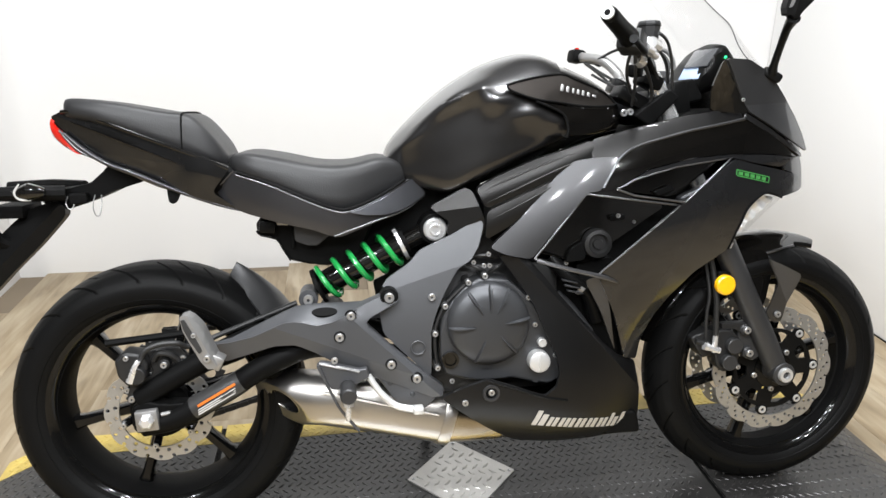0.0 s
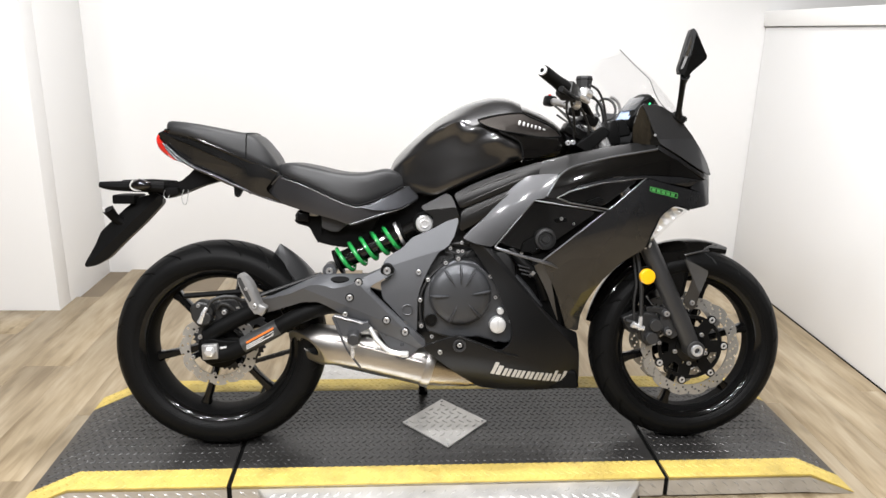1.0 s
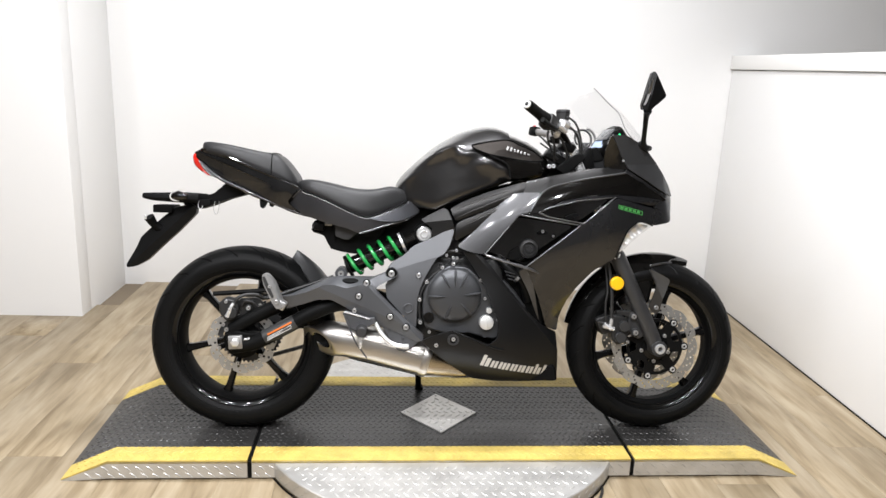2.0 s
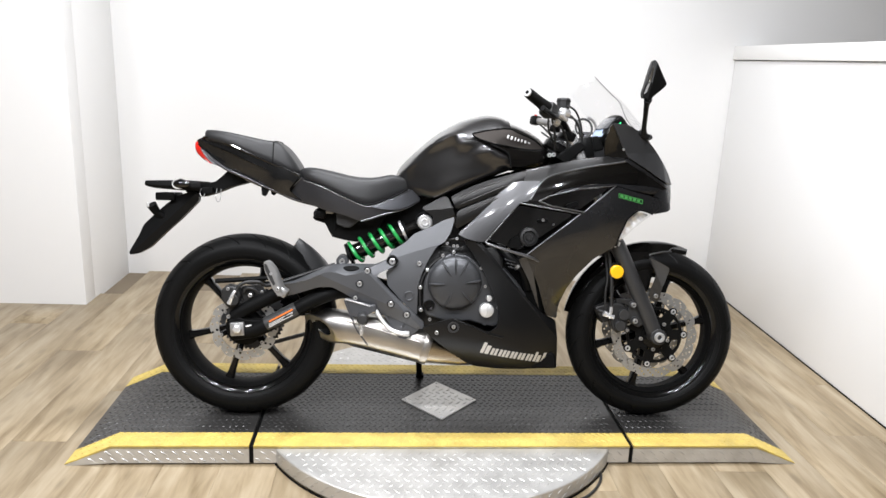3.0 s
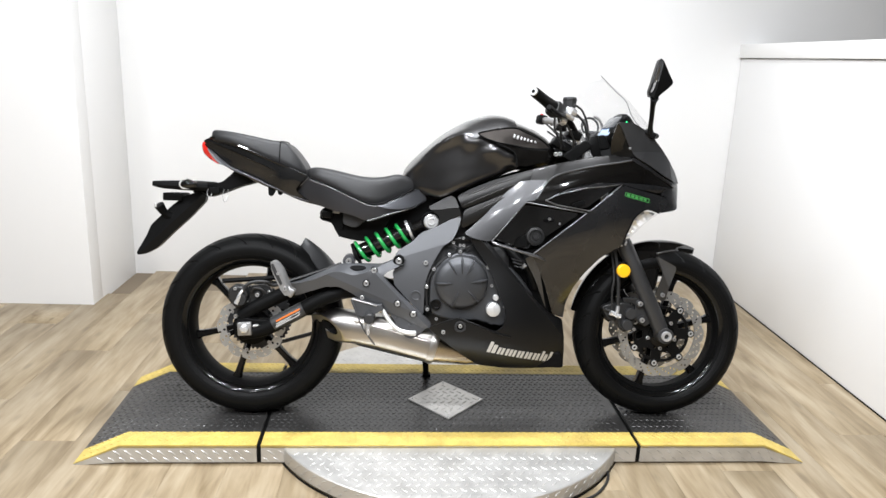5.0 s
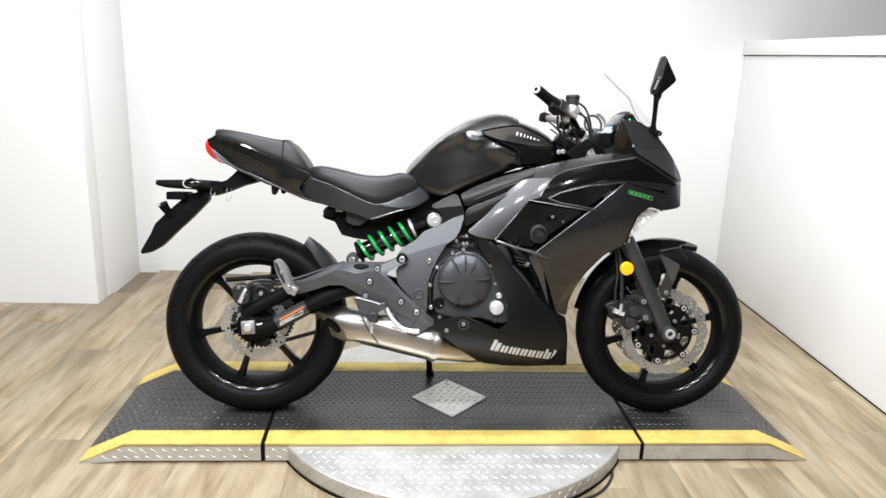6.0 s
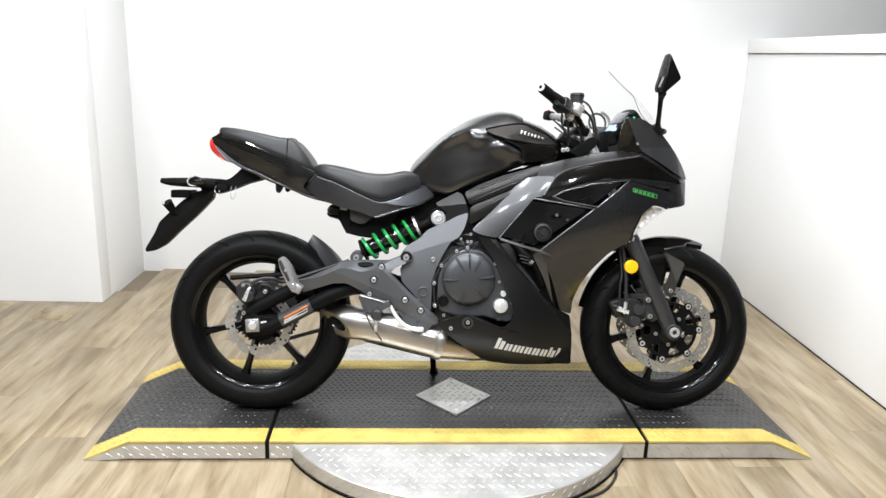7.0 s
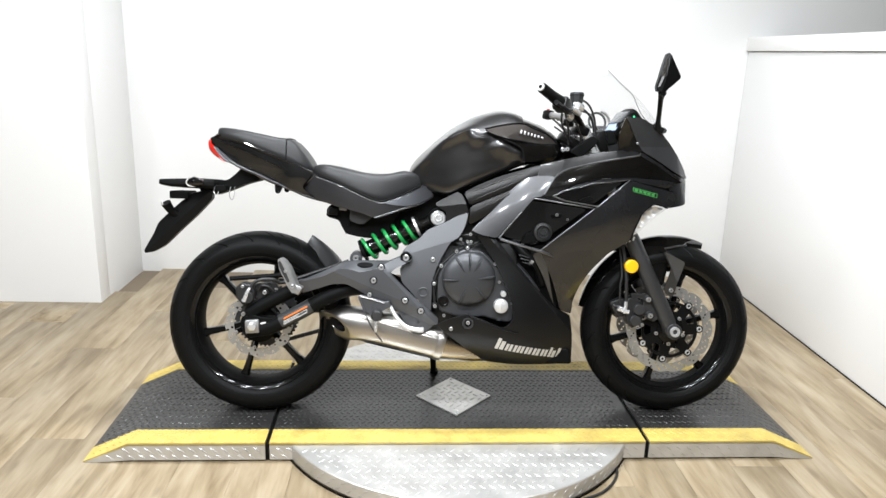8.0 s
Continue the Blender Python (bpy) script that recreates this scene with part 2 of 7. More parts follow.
# ---- shape helpers ----
def part(name, bm, material, parent=None, label="", sharp=32.0):
    bmesh.ops.recalc_face_normals(bm, faces=bm.faces)
    moulded = bm.faces.layers.int.get("moulded") is not None
    me = bpy.data.meshes.new(name)
    bm.to_mesh(me)
    bm.free()
    me.materials.append(material)
    me.shade_smooth()
    me.set_sharp_from_angle(angle=radians(max(sharp, 58.0) if moulded else sharp))
    folds = me.attributes.get("fold")
    if folds:
        keen = me.attributes.get("sharp_edge") or me.attributes.new("sharp_edge", "BOOLEAN", "EDGE")
        for i, f in enumerate(folds.data):
            if f.value:
                keen.data[i].value = True
    ob = new(name, me)
    ob.parent = parent
    if moulded:
        even = ob.modifiers.new("even_shading", "WEIGHTED_NORMAL")
        even.keep_sharp = True
        even.weight = 80
    if label:
        ob["label"] = label
    return ob


def share(name, me, parent, m=Matrix()):
    ob = new(name, me)
    ob.parent = parent
    ob.matrix_basis = m
    return ob


def empty(name, m, label, category, group="", kind=""):
    ob = new(name)
    ob.matrix_basis = m
    ob.empty_display_size = 0.1
    return tagged(ob, label, category, group, kind)


def spline(points, sub, closed=False):
    """Catmull-Rom points through the given ones."""
    p = [Vector(q) for q in points]
    n = len(p)
    out = []
    for i in range(n if closed else n - 1):
        a = p[(i - 1) % n] if closed or i else p[0]
        b, c = p[i], p[(i + 1) % n]
        d = p[(i + 2) % n] if closed or i + 2 < n else p[-1]
        for k in range(sub):
            t = k / sub
            out.append(0.5 * ((2 * b) + (c - a) * t + (2 * a - 5 * b + 4 * c - d) * t * t + (3 * b - a - 3 * c + d) * t ** 3))
    if not closed:
        out.append(p[-1])
    return out


def soften(outline, cut=0.12, rounds=2):
    """Rounds the corners of an outline a little."""
    p = [Vector(q) for q in outline]
    for _ in range(rounds):
        q = []
        for i, a in enumerate(p):
            b = p[(i + 1) % len(p)]
            d = min(cut, 0.008 / max((b - a).length, 1e-6))
            q += [a.lerp(b, d), a.lerp(b, 1 - d)]
        p = q
    return p


def ring_faces(bm, rings, closed=True, caps=True):
    made = [[bm.verts.new(v) for v in r] for r in rings]
    for a, b in zip(made, made[1:]):
        n = len(a)
        for i in range(n if closed else n - 1):
            j = (i + 1) % n
            bm.faces.new((a[i], a[j], b[j], b[i]))
    if caps and closed:
        bm.faces.new(list(reversed(made[0])))
        bm.faces.new(made[-1])
    return made


def tube(points, radius, seg=10, sub=6, bm=None, caps=True):
    """A round bar along a smooth line; radius may be a list, one for each point."""
    bm = bm or bmesh.new()
    line = spline(points, sub) if len(points) > 2 and sub > 1 else [Vector(p) for p in points]
    n = len(line)
    if isinstance(radius, (int, float)):
        radius = [radius] * len(points)
    rs = [float(np.interp(i / (n - 1), np.linspace(0, 1, len(radius)), radius)) for i in range(n)]
    t = (line[1] - line[0]).normalized()
    side = t.orthogonal().normalized()
    rings = []
    for i, c in enumerate(line):
        t = (line[min(i + 1, n - 1)] - line[max(i - 1, 0)]).normalized()
        side = (side - t * side.dot(t)).normalized()
        up = t.cross(side)
        rings.append([c + rs[i] * (math.cos(a) * side + math.sin(a) * up) for a in np.linspace(0, 2 * math.pi, seg, endpoint=False)])
    ring_faces(bm, rings, True, caps)
    return bm


def lathe(profile, x, z, seg=48, closed=True, bm=None, start=0.0):
    """Turns a profile of (radius, y) about the cross axis through (x, z)."""
    bm = bm or bmesh.new()
    cols = []
    for k in range(seg):
        a = start + 2 * math.pi * k / seg
        cols.append([bm.verts.new((x + r * math.cos(a), y, z + r * math.sin(a))) for r, y in profile])
    n = len(profile)
    for k in range(seg):
        p, q = cols[k], cols[(k + 1) % seg]
        for i in range(n if closed else n - 1):
            j = (i + 1) % n
            bm.faces.new((p[i], p[j], q[j], q[i]))
    return bm


def drum(x, z, y0, y1, r, seg=28, edge=0.0015, bm=None):
    """A short cylinder across the bike, its edges rounded; y0 is the outer face."""
    s = 1 if y1 > y0 else -1
    return lathe([(0.0001, y0), (r - edge, y0), (r, y0 + s * edge), (r, y1 - s * edge), (r - edge, y1), (0.0001, y1)], x, z, seg, False, bm)


def plate(outline, y0, y1, edge=0.003, soft_corners=True, bm=None):
    """A flat piece with this outline in (x, z), from y0 to y1."""
    bm = bm or bmesh.new()
    pts = soften([(x, z) for x, z in outline]) if soft_corners else [Vector(p) for p in outline]
    vs = [bm.verts.new((p[0], y0, p[1])) for p in pts]
    f = bm.faces.new(vs)
    ext = bmesh.ops.extrude_face_region(bm, geom=[f])
    for v in ext["geom"]:
        if isinstance(v, bmesh.types.BMVert):
            v.co.y = y1
    if edge:
        rim = [e for e in bm.edges if abs(e.verts[0].co.y - e.verts[1].co.y) < 1e-6]
        bmesh.ops.bevel(bm, geom=rim, offset=edge, segments=2, profile=0.5, affect="EDGES", clamp_overlap=True)
        bm.faces.layers.int.new("moulded")
    return bm


def block(center, size, edge=0.004, turn=(0, 0, 0), bm=None):
    bm = bm or bmesh.new()
    made = bmesh.ops.create_cube(bm, size=1.0)["verts"]
    m = Matrix.Translation(center) @ Euler([radians(a) for a in turn]).to_matrix().to_4x4()
    for v in made:
        v.co = m @ Vector((v.co.x * size[0], v.co.y * size[1], v.co.z * size[2]))
    if edge:
        es = list({e for v in made for e in v.link_edges})
        bmesh.ops.bevel(bm, geom=es, offset=edge, segments=2, profile=0.5, affect="EDGES", clamp_overlap=True)
    return bm


def lay(controls, order=0):
    """A smooth sideways depth y(x, z) that passes close to a few (x, z, y)."""
    c = np.array(controls, float)
    mid, span = c[:, :2].mean(0), np.ptp(c[:, :2], axis=0).max() / 2
    order = order or (3 if len(c) >= 15 else 2)
    powers = [(i, j) for i in range(order + 1) for j in range(order + 1 - i)]

    def terms(x, z):
        u, v = (x - mid[0]) / span, (z - mid[1]) / span
        return np.array([u ** i * v ** j for i, j in powers])

    t = np.array([terms(x, z) for x, z, _ in c])
    ridge = np.diag([0.0 if i + j < 2 else 0.02 for i, j in powers])
    w = np.linalg.solve(t.T @ t + ridge, t.T @ c[:, 2])
    return lambda x, z: float(terms(x, z) @ w)


def folded(depth, p, q, left=0.0, right=0.0, most=1.0):
    """The same depth with a straight fold from p towards q: it falls back by these slopes on the two sides of the line, at most so far."""
    p, q = Vector(p), Vector(q)
    along = (q - p).normalized()

    def bent(x, z):
        d = along.x * (z - p.y) - along.y * (x - p.x)
        return depth(x, z) + min(left * d if d > 0 else -right * d, most)
    return bent


def shell(outline, depth, thick=0.006, step=0.014, roll=0.0025, side=-1, soft_corners=True, folds=()):
    """A moulded panel: an outline in (x, z), bent to the depth and thickened inwards, its edges rounded; folds are lines of sharp creases."""
    bm = bmesh.new()
    pts = soften(outline) if soft_corners else [Vector(p) for p in outline]
    bm.faces.new([bm.verts.new((p[0], 0, p[1])) for p in pts])
    xs, zs = [p[0] for p in pts], [p[1] for p in pts]
    for axis, lo, hi in ((0, min(xs), max(xs)), (2, min(zs), max(zs))):
        for k in range(1, int((hi - lo) / step) + 1):
            co, no = [0, 0, 0], [0, 0, 0]
            co[axis], no[axis] = lo + k * step, 1
            bmesh.ops.bisect_plane(bm, geom=bm.verts[:] + bm.edges[:] + bm.faces[:], plane_co=co, plane_no=no, dist=1e-5)
    crease = bm.edges.layers.int.new("fold") if folds else None
    for p, q in folds:
        no = (-(q[1] - p[1]), 0, q[0] - p[0])
        cut = bmesh.ops.bisect_plane(bm, geom=bm.verts[:] + bm.edges[:] + bm.faces[:], plane_co=(p[0], 0, p[1]), plane_no=no, dist=1e-5)
        for e in cut["geom_cut"]:
            if isinstance(e, bmesh.types.BMEdge):
                e[crease] = 1
    for v in bm.verts:
        v.co.y = depth(v.co.x, v.co.z)
    ext = bmesh.ops.extrude_face_region(bm, geom=bm.faces[:])
    for v in ext["geom"]:
        if isinstance(v, bmesh.types.BMVert):
            v.co.y += thick
    if roll:
        bmesh.ops.recalc_face_normals(bm, faces=bm.faces)
        rim = [e for e in bm.edges if len(e.link_faces) == 2 and e.calc_face_angle() > 0.9]
        bmesh.ops.bevel(bm, geom=rim, offset=min(roll, thick * 0.45), segments=3, profile=0.5, affect="EDGES", clamp_overlap=True)
        bm.faces.layers.int.new("moulded")
    if side > 0:
        for v in bm.verts:
            v.co.y *= -1
    return bm


def crown(depth, p, q, half, rise):
    """The same depth, domed outwards along the line from p to q."""
    p, q = Vector(p), Vector(q)
    along = (q - p).normalized()

    def domed(x, z):
        v = Vector((x, z)) - p
        off = abs(v.x * along.y - v.y * along.x) / half
        return depth(x, z) - rise * max(0.0, 1.0 - off * off)
    return domed


def pair(name, outline, depth, material, parent, label="", **how):
    """The same panel on both flanks."""
    a = part(name, shell(outline, depth, side=-1, **how), material, parent, label)
    part(name, shell(outline, depth, side=1, **how), material, parent, label)
    return a


def hull(stations, sub=5, m=18, cross=False):
    """A body symmetric about the middle plane: at each x, half a section from bottom to top as (y, z)."""
    halves = []
    for x, half in stations:
        s = spline([(y, z, 0) for y, z in half], 8)
        d = [0.0]
        for a, b in zip(s, s[1:]):
            d.append(d[-1] + (b - a).length)
        ys = np.interp(np.linspace(0, d[-1], m), d, [q.x for q in s])
        zs = np.interp(np.linspace(0, d[-1], m), d, [q.y for q in s])
        halves.append((x, ys, zs))
    cols = [spline([(h[0], h[1][i], h[2][i]) for h in halves], sub) for i in range(m)]
    rings = []
    for k in range(len(cols[0])):
        right = [cols[i][k] for i in range(m)]
        left = [Vector((v.x, -v.y, v.z)) for v in reversed(right) if abs(v.y) > 1e-5]
        rings.append(right + left)
    n = min(len(r) for r in rings)
    rings = [r for r in rings if len(r) == n] if len({len(r) for r in rings}) > 1 else rings
    bm = bmesh.new()
    ring_faces(bm, rings)
    return bm


def holed(outer, holes, y0, y1):
    """A flat plate in (x, z) with holes cut through it."""
    from mathutils.geometry import delaunay_2d_cdt
    verts, edges = [], []
    for loop in [outer] + holes:
        s = len(verts)
        verts += [Vector((p[0], p[1])) for p in loop]
        edges += [(s + i, s + (i + 1) % len(loop)) for i in range(len(loop))]
    vs, _, fs, *_ = delaunay_2d_cdt(verts, edges, [], 0, 1e-6)

    def inside(p, loop):
        hit = False
        for i, a in enumerate(loop):
            b = loop[(i + 1) % len(loop)]
            if (a[1] > p[1]) != (b[1] > p[1]) and p[0] < (b[0] - a[0]) * (p[1] - a[1]) / (b[1] - a[1]) + a[0]:
                hit = not hit
        return hit

    boxes = [(sum(p[0] for p in h) / len(h), sum(p[1] for p in h) / len(h), max(math.hypot(p[0] - h[0][0], p[1] - h[0][1]) for p in h)) for h in holes]
    bm = bmesh.new()
    bv = [bm.verts.new((v.x, y0, v.y)) for v in vs]
    for f in fs:
        c = sum((vs[i] for i in f), Vector((0, 0))) / len(f)
        if not inside(c, outer):
            continue
        if any(math.hypot(c.x - b[0], c.y - b[1]) < b[2] * 1.1 and inside(c, h) for b, h in zip(boxes, holes)):
            continue
        bm.faces.new([bv[i] for i in f])
    bmesh.ops.delete(bm, geom=[v for v in bm.verts if not v.link_faces], context="VERTS")
    ext = bmesh.ops.extrude_face_region(bm, geom=bm.faces[:])
    for v in ext["geom"]:
        if isinstance(v, bmesh.types.BMVert):
            v.co.y = y1
    return bm


def circle(x, z, r, n=12, phase=0.0):
    return [(x + r * math.cos(phase + 2 * math.pi * k / n), z + r * math.sin(phase + 2 * math.pi * k / n)) for k in range(n)]


def mesh_of(bm, name, material, sharp=32.0):
    bmesh.ops.recalc_face_normals(bm, faces=bm.faces)
    me = bpy.data.meshes.new(name)
    bm.to_mesh(me)
    bm.free()
    me.materials.append(material)
    me.shade_smooth()
    me.set_sharp_from_angle(angle=radians(sharp))
    return me


# socket-head bolt, its head towards -y, unit radius 1 cm
BOLT = mesh_of(lathe([(0.0001, -0.0012), (0.0030, -0.0018), (0.0033, -0.0052), (0.0085, -0.0056), (0.0100, -0.0040), (0.0100, 0.003), (0.0001, 0.003)], 0, 0, 14, False), "bolt", BOLTM)
# socket faces take a darker metal, for the shade inside the socket
BOLT.materials.append(CASTING)
for poly in BOLT.polygons:
    if all(math.hypot(BOLT.vertices[v].co.x, BOLT.vertices[v].co.z) < 0.0034 and BOLT.vertices[v].co.y < 0 for v in poly.vertices):
        poly.material_index = 1


def bolt(x, y, z, r, parent, label=""):
    s = 0.76 * r / 0.01
    ob = share("bolt", BOLT, parent, Matrix.Translation((x, y, z)) @ Matrix.Diagonal((s, s, s, 1)))
    if label:
        ob["label"] = label
    return ob


# ---- the room ----
def slab(name, lo, hi, material, label, category="wall", edge=0.003):
    c = [(a + b) / 2 for a, b in zip(lo, hi)]
    s = [b - a for a, b in zip(lo, hi)]
    ob = part(name, block(c, s, edge), material)
    return tagged(ob, label, category, kind="structure")


slab("wall_back", (-1.16, 1.81, -0.02), (6.0, 1.95, CEILING), WALL, "plain white painted wall behind the platform")
slab("wall_return", (-1.16, 1.33, -0.02), (-1.04, 1.81, CEILING), WALL, "short white painted return of the alcove wall")
slab("wall_left_front", (-4.0, 1.21, -0.02), (-1.04, 1.33, CEILING), WALL, "white painted wall projecting beside the alcove")
# next three walls and the ceiling are unseen, added dark to limit reflections
slab("wall_left", (-4.12, -5.0, -0.02), (-4.0, 1.33, CEILING), DIMWALL, "unseen dark grey side wall, added for dark reflections")
slab("wall_near", (-4.12, -4.12, -0.02), (6.0, -4.0, CEILING), DIMWALL, "unseen dark grey near wall, added for dark reflections")
slab("wall_far_right", (6.0, -5.12, -0.02), (6.12, 1.95, CEILING), DIMWALL, "unseen dark grey wall past the partition, added for dark reflections")
slab("ceiling", (-4.12, -5.12, CEILING), (6.12, 1.95, CEILING + 0.1), CEIL, "unseen plain grey ceiling, toned to limit reflections", "ceiling")

# low partition, turned a degree from square, with an overhanging cap
bm = block((0.06, -0.9, 0.66), (0.12, 1.8, 1.345), 0.003)
low = tagged(part("wall_partition", bm, WALL), "low white partition wall beside the platform", "wall", kind="structure")
low.matrix_basis = pose(2.408, 1.806, 0, 0, 0, -1.45)
cap = part("trim_partition_cap", block((0.06, -0.9, 1.375), (0.15, 1.8, 0.075), 0.004), CAPM)
tagged(cap, "white painted cap along the low partition", "trim", kind="structure").matrix_basis = pose(2.408, 1.803, 0, 0, 0, -1.45)

# dark strip stands in for the shadow gap at the partition's foot
foot = part("trim_foot_shadow", block((-0.0015, -0.9, 0.0025), (0.005, 1.8, 0.005), 0.0), MATT)
tagged(foot, "thin dark strip standing in for the shadow gap under the partition", "trim", kind="structure").matrix_basis = pose(2.408, 1.806, 0, 0, 0, -1.45)

floor = tagged(part("floor", block((1.0, -1.55, -0.035), (10.2, 7.0, 0.04), 0.0), GAPM), "pale oak-look plank floor with narrow dark joints", "floor", kind="structure")


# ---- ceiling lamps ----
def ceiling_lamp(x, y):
    lamp = empty("ceiling_lamp", pose(x, y, CEILING), "square white ceiling downlight, switched on, unseen, its place assumed", "ceiling light", "ceiling lights")
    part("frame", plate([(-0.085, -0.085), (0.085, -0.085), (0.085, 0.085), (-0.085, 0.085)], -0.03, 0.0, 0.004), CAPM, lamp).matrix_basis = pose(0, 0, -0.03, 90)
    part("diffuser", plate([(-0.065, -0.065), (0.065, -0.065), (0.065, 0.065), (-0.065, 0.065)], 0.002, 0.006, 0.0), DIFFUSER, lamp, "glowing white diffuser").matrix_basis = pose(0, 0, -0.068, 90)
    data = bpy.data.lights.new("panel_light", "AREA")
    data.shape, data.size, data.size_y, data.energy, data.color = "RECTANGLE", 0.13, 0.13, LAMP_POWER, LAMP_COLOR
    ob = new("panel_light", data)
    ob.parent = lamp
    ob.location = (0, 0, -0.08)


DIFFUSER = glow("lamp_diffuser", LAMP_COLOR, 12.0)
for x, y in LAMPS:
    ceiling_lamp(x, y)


# ---- turntable platform ----
def lugs(spots, length, width, height, angle_of, z_of):
    """Raised tread lugs, each a low ridge, joined into one sheet."""
    vs, fs = [], []
    for i, (x, y) in enumerate(spots):
        a = angle_of(i, x, y)
        c, s = math.cos(a), math.sin(a)
        z, slope = z_of(x, y)
        o = len(vs)
        for u, v, h in ((-length / 2, 0, 0), (0, -width / 2, 0), (length / 2, 0, 0), (0, width / 2, 0), (-length * 0.26, 0, height), (length * 0.26, 0, height)):
            px, py = x + u * c - v * s, y + u * s + v * c
            vs.append((px, py, z + slope * (px - x) + h))
        fs += [(o, o + 1, o + 4), (o + 1, o + 5, o + 4), (o + 1, o + 2, o + 5), (o + 2, o + 3, o + 5), (o + 3, o + 4, o + 5), (o + 3, o, o + 4)]
    me = bpy.data.meshes.new("tread_pattern")
    me.from_pydata(vs, [], fs)
    return me


HALF_L, HALF_D, BREAK, SEAM, BAND = 1.19, 0.316, 1.047, 0.617, 0.085
DISC_R, DISC_TOP = 0.625, 0.058
table = empty("turntable_platform", pose(0.674, 0.06, 0, 0, 0, 0.7), "black ramped motorcycle platform with yellow edges on a round aluminium turntable", "display platform")


def deck_z(x, y):
    a = abs(x)
    if a <= BREAK:
        return PLAT, 0.0
    s = (PLAT - 0.004) / (HALF_L - BREAK)
    return PLAT - s * (a - BREAK), -s * (1 if x > 0 else -1)


def section(x0, x1, y0, y1, drop, thick_to=0.008):
    """A length of deck that follows the ramps at the ends, lowered by drop."""
    bm = bmesh.new()
    xs = sorted({x0, x1, *[b for b in (-BREAK, BREAK) if x0 < b < x1]})
    top = [[bm.verts.new((x, y, deck_z(x, 0)[0] - drop)) for x in xs] for y in (y0, y1)]
    low_v = [[bm.verts.new((x, y, min(thick_to, deck_z(x, 0)[0] - drop - 0.002))) for x in xs] for y in (y0, y1)]
    for i in range(len(xs) - 1):
        bm.faces.new((top[0][i], top[0][i + 1], top[1][i + 1], top[1][i]))
        bm.faces.new((low_v[0][i], low_v[1][i], low_v[1][i + 1], low_v[0][i + 1]))
        for k, (t, b) in enumerate(zip(top, low_v)):
            bm.faces.new((t[i], b[i], b[i + 1], t[i + 1]))
    for i in (0, len(xs) - 1):
        bm.faces.new((top[0][i], top[1][i], low_v[1][i], low_v[0][i]))
    return bm


GAP = 0.007
for x0, x1, name in ((-HALF_L, -SEAM - GAP, "end_ramp"), (-SEAM + GAP, SEAM - GAP, "middle_deck"), (SEAM + GAP, HALF_L, "end_ramp")):
    body = part(name, section(x0, x1, -HALF_D, HALF_D, 0.004), TREADALU, table, "aluminium tread plate section")
    part("rubber_mat", section(x0, x1, -HALF_D + BAND, HALF_D - BAND, 0.0, 0.05), DECK, body, "black raised-tread rubber top")
    for s in (-1, 1):
        ya, yb = sorted((s * HALF_D, s * (HALF_D - BAND + 0.0005)))
        stripe = part("yellow_stripe", section(x0, x1, ya, yb, -0.0008, 0.058), YELLOW, body, "worn yellow safety stripe")
        spots = [(x0 + 0.012 + (q + 0.5 * (r % 2)) * 0.0215, ya + 0.010 + r * 0.0215) for r in range(4) for q in range(int((x1 - x0 - 0.02) / 0.0215))]
        me = lugs([p for p in spots if abs(p[0]) < HALF_L - 0.015], 0.021, 0.0075, 0.0016, lambda i, x, y: radians(42 if int(round((x + 3) / 0.01075)) % 2 else -42), lambda x, y: (deck_z(x, y)[0] + 0.0008, deck_z(x, y)[1]))
        me.materials.append(YELLOW)
        tagged(share("tread_pattern", me, stripe), kind="stuff")
    spots = []
    step = 0.0215
    k = 0
    for r in range(int((2 * (HALF_D - BAND)) / step) + 1):
        y = -HALF_D + BAND + 0.0005 + r * step
        for q in range(int((x1 - x0 - 0.02) / step)):
            x = x0 + 0.012 + (q + 0.5 * (r % 2)) * step
            if abs(x) < HALF_L - 0.015:
                spots.append((x, y))
    me = lugs(spots, 0.021, 0.0075, 0.0018, lambda i, x, y: radians(42 if int(round((x + 3) / 0.01075)) % 2 else -42), lambda x, y: deck_z(x, y))
    me.materials.append(DECK)
    tagged(share("tread_pattern", me, body), kind="stuff")
    spots = [(x0 + 0.015 + (q + 0.5 * (r % 2)) * 0.034, r) for r in range(2) for q in range(int((x1 - x0 - 0.02) / 0.034))]
    vs, fs = [], []
    for x, r in spots:
        top = deck_z(x, 0)[0]
        z = 0.018 + 0.024 * r
        if z > top - 0.012:
            continue
        o = len(vs)
        for u, v, h in ((-0.012, 0.0, 0), (0, -0.004, 0), (0.012, 0.0, 0), (0, 0.004, 0), (-0.006, 0, 0.0018), (0.006, 0, 0.0018)):
            vs.append((x + u, -HALF_D - h, z - v - 0.7 * u))
        fs += [(o, o + 1, o + 4), (o + 1, o + 5, o + 4), (o + 1, o + 2, o + 5), (o + 2, o + 3, o + 5), (o + 3, o + 4, o + 5), (o + 3, o, o + 4)]
    me = bpy.data.meshes.new("edge_tread")
    me.from_pydata(vs, [], fs)
    me.materials.append(TREADALU)
    tagged(share("edge_tread", me, body), kind="stuff")

# black strips in the seams stand in for the shade of deep gaps
for s in (-1, 1):
    part("seam_shade", block((s * SEAM, 0, 0.034), (2 * GAP + 0.004, 2 * HALF_D - 0.008, 0.054), 0.0), MATT, table)

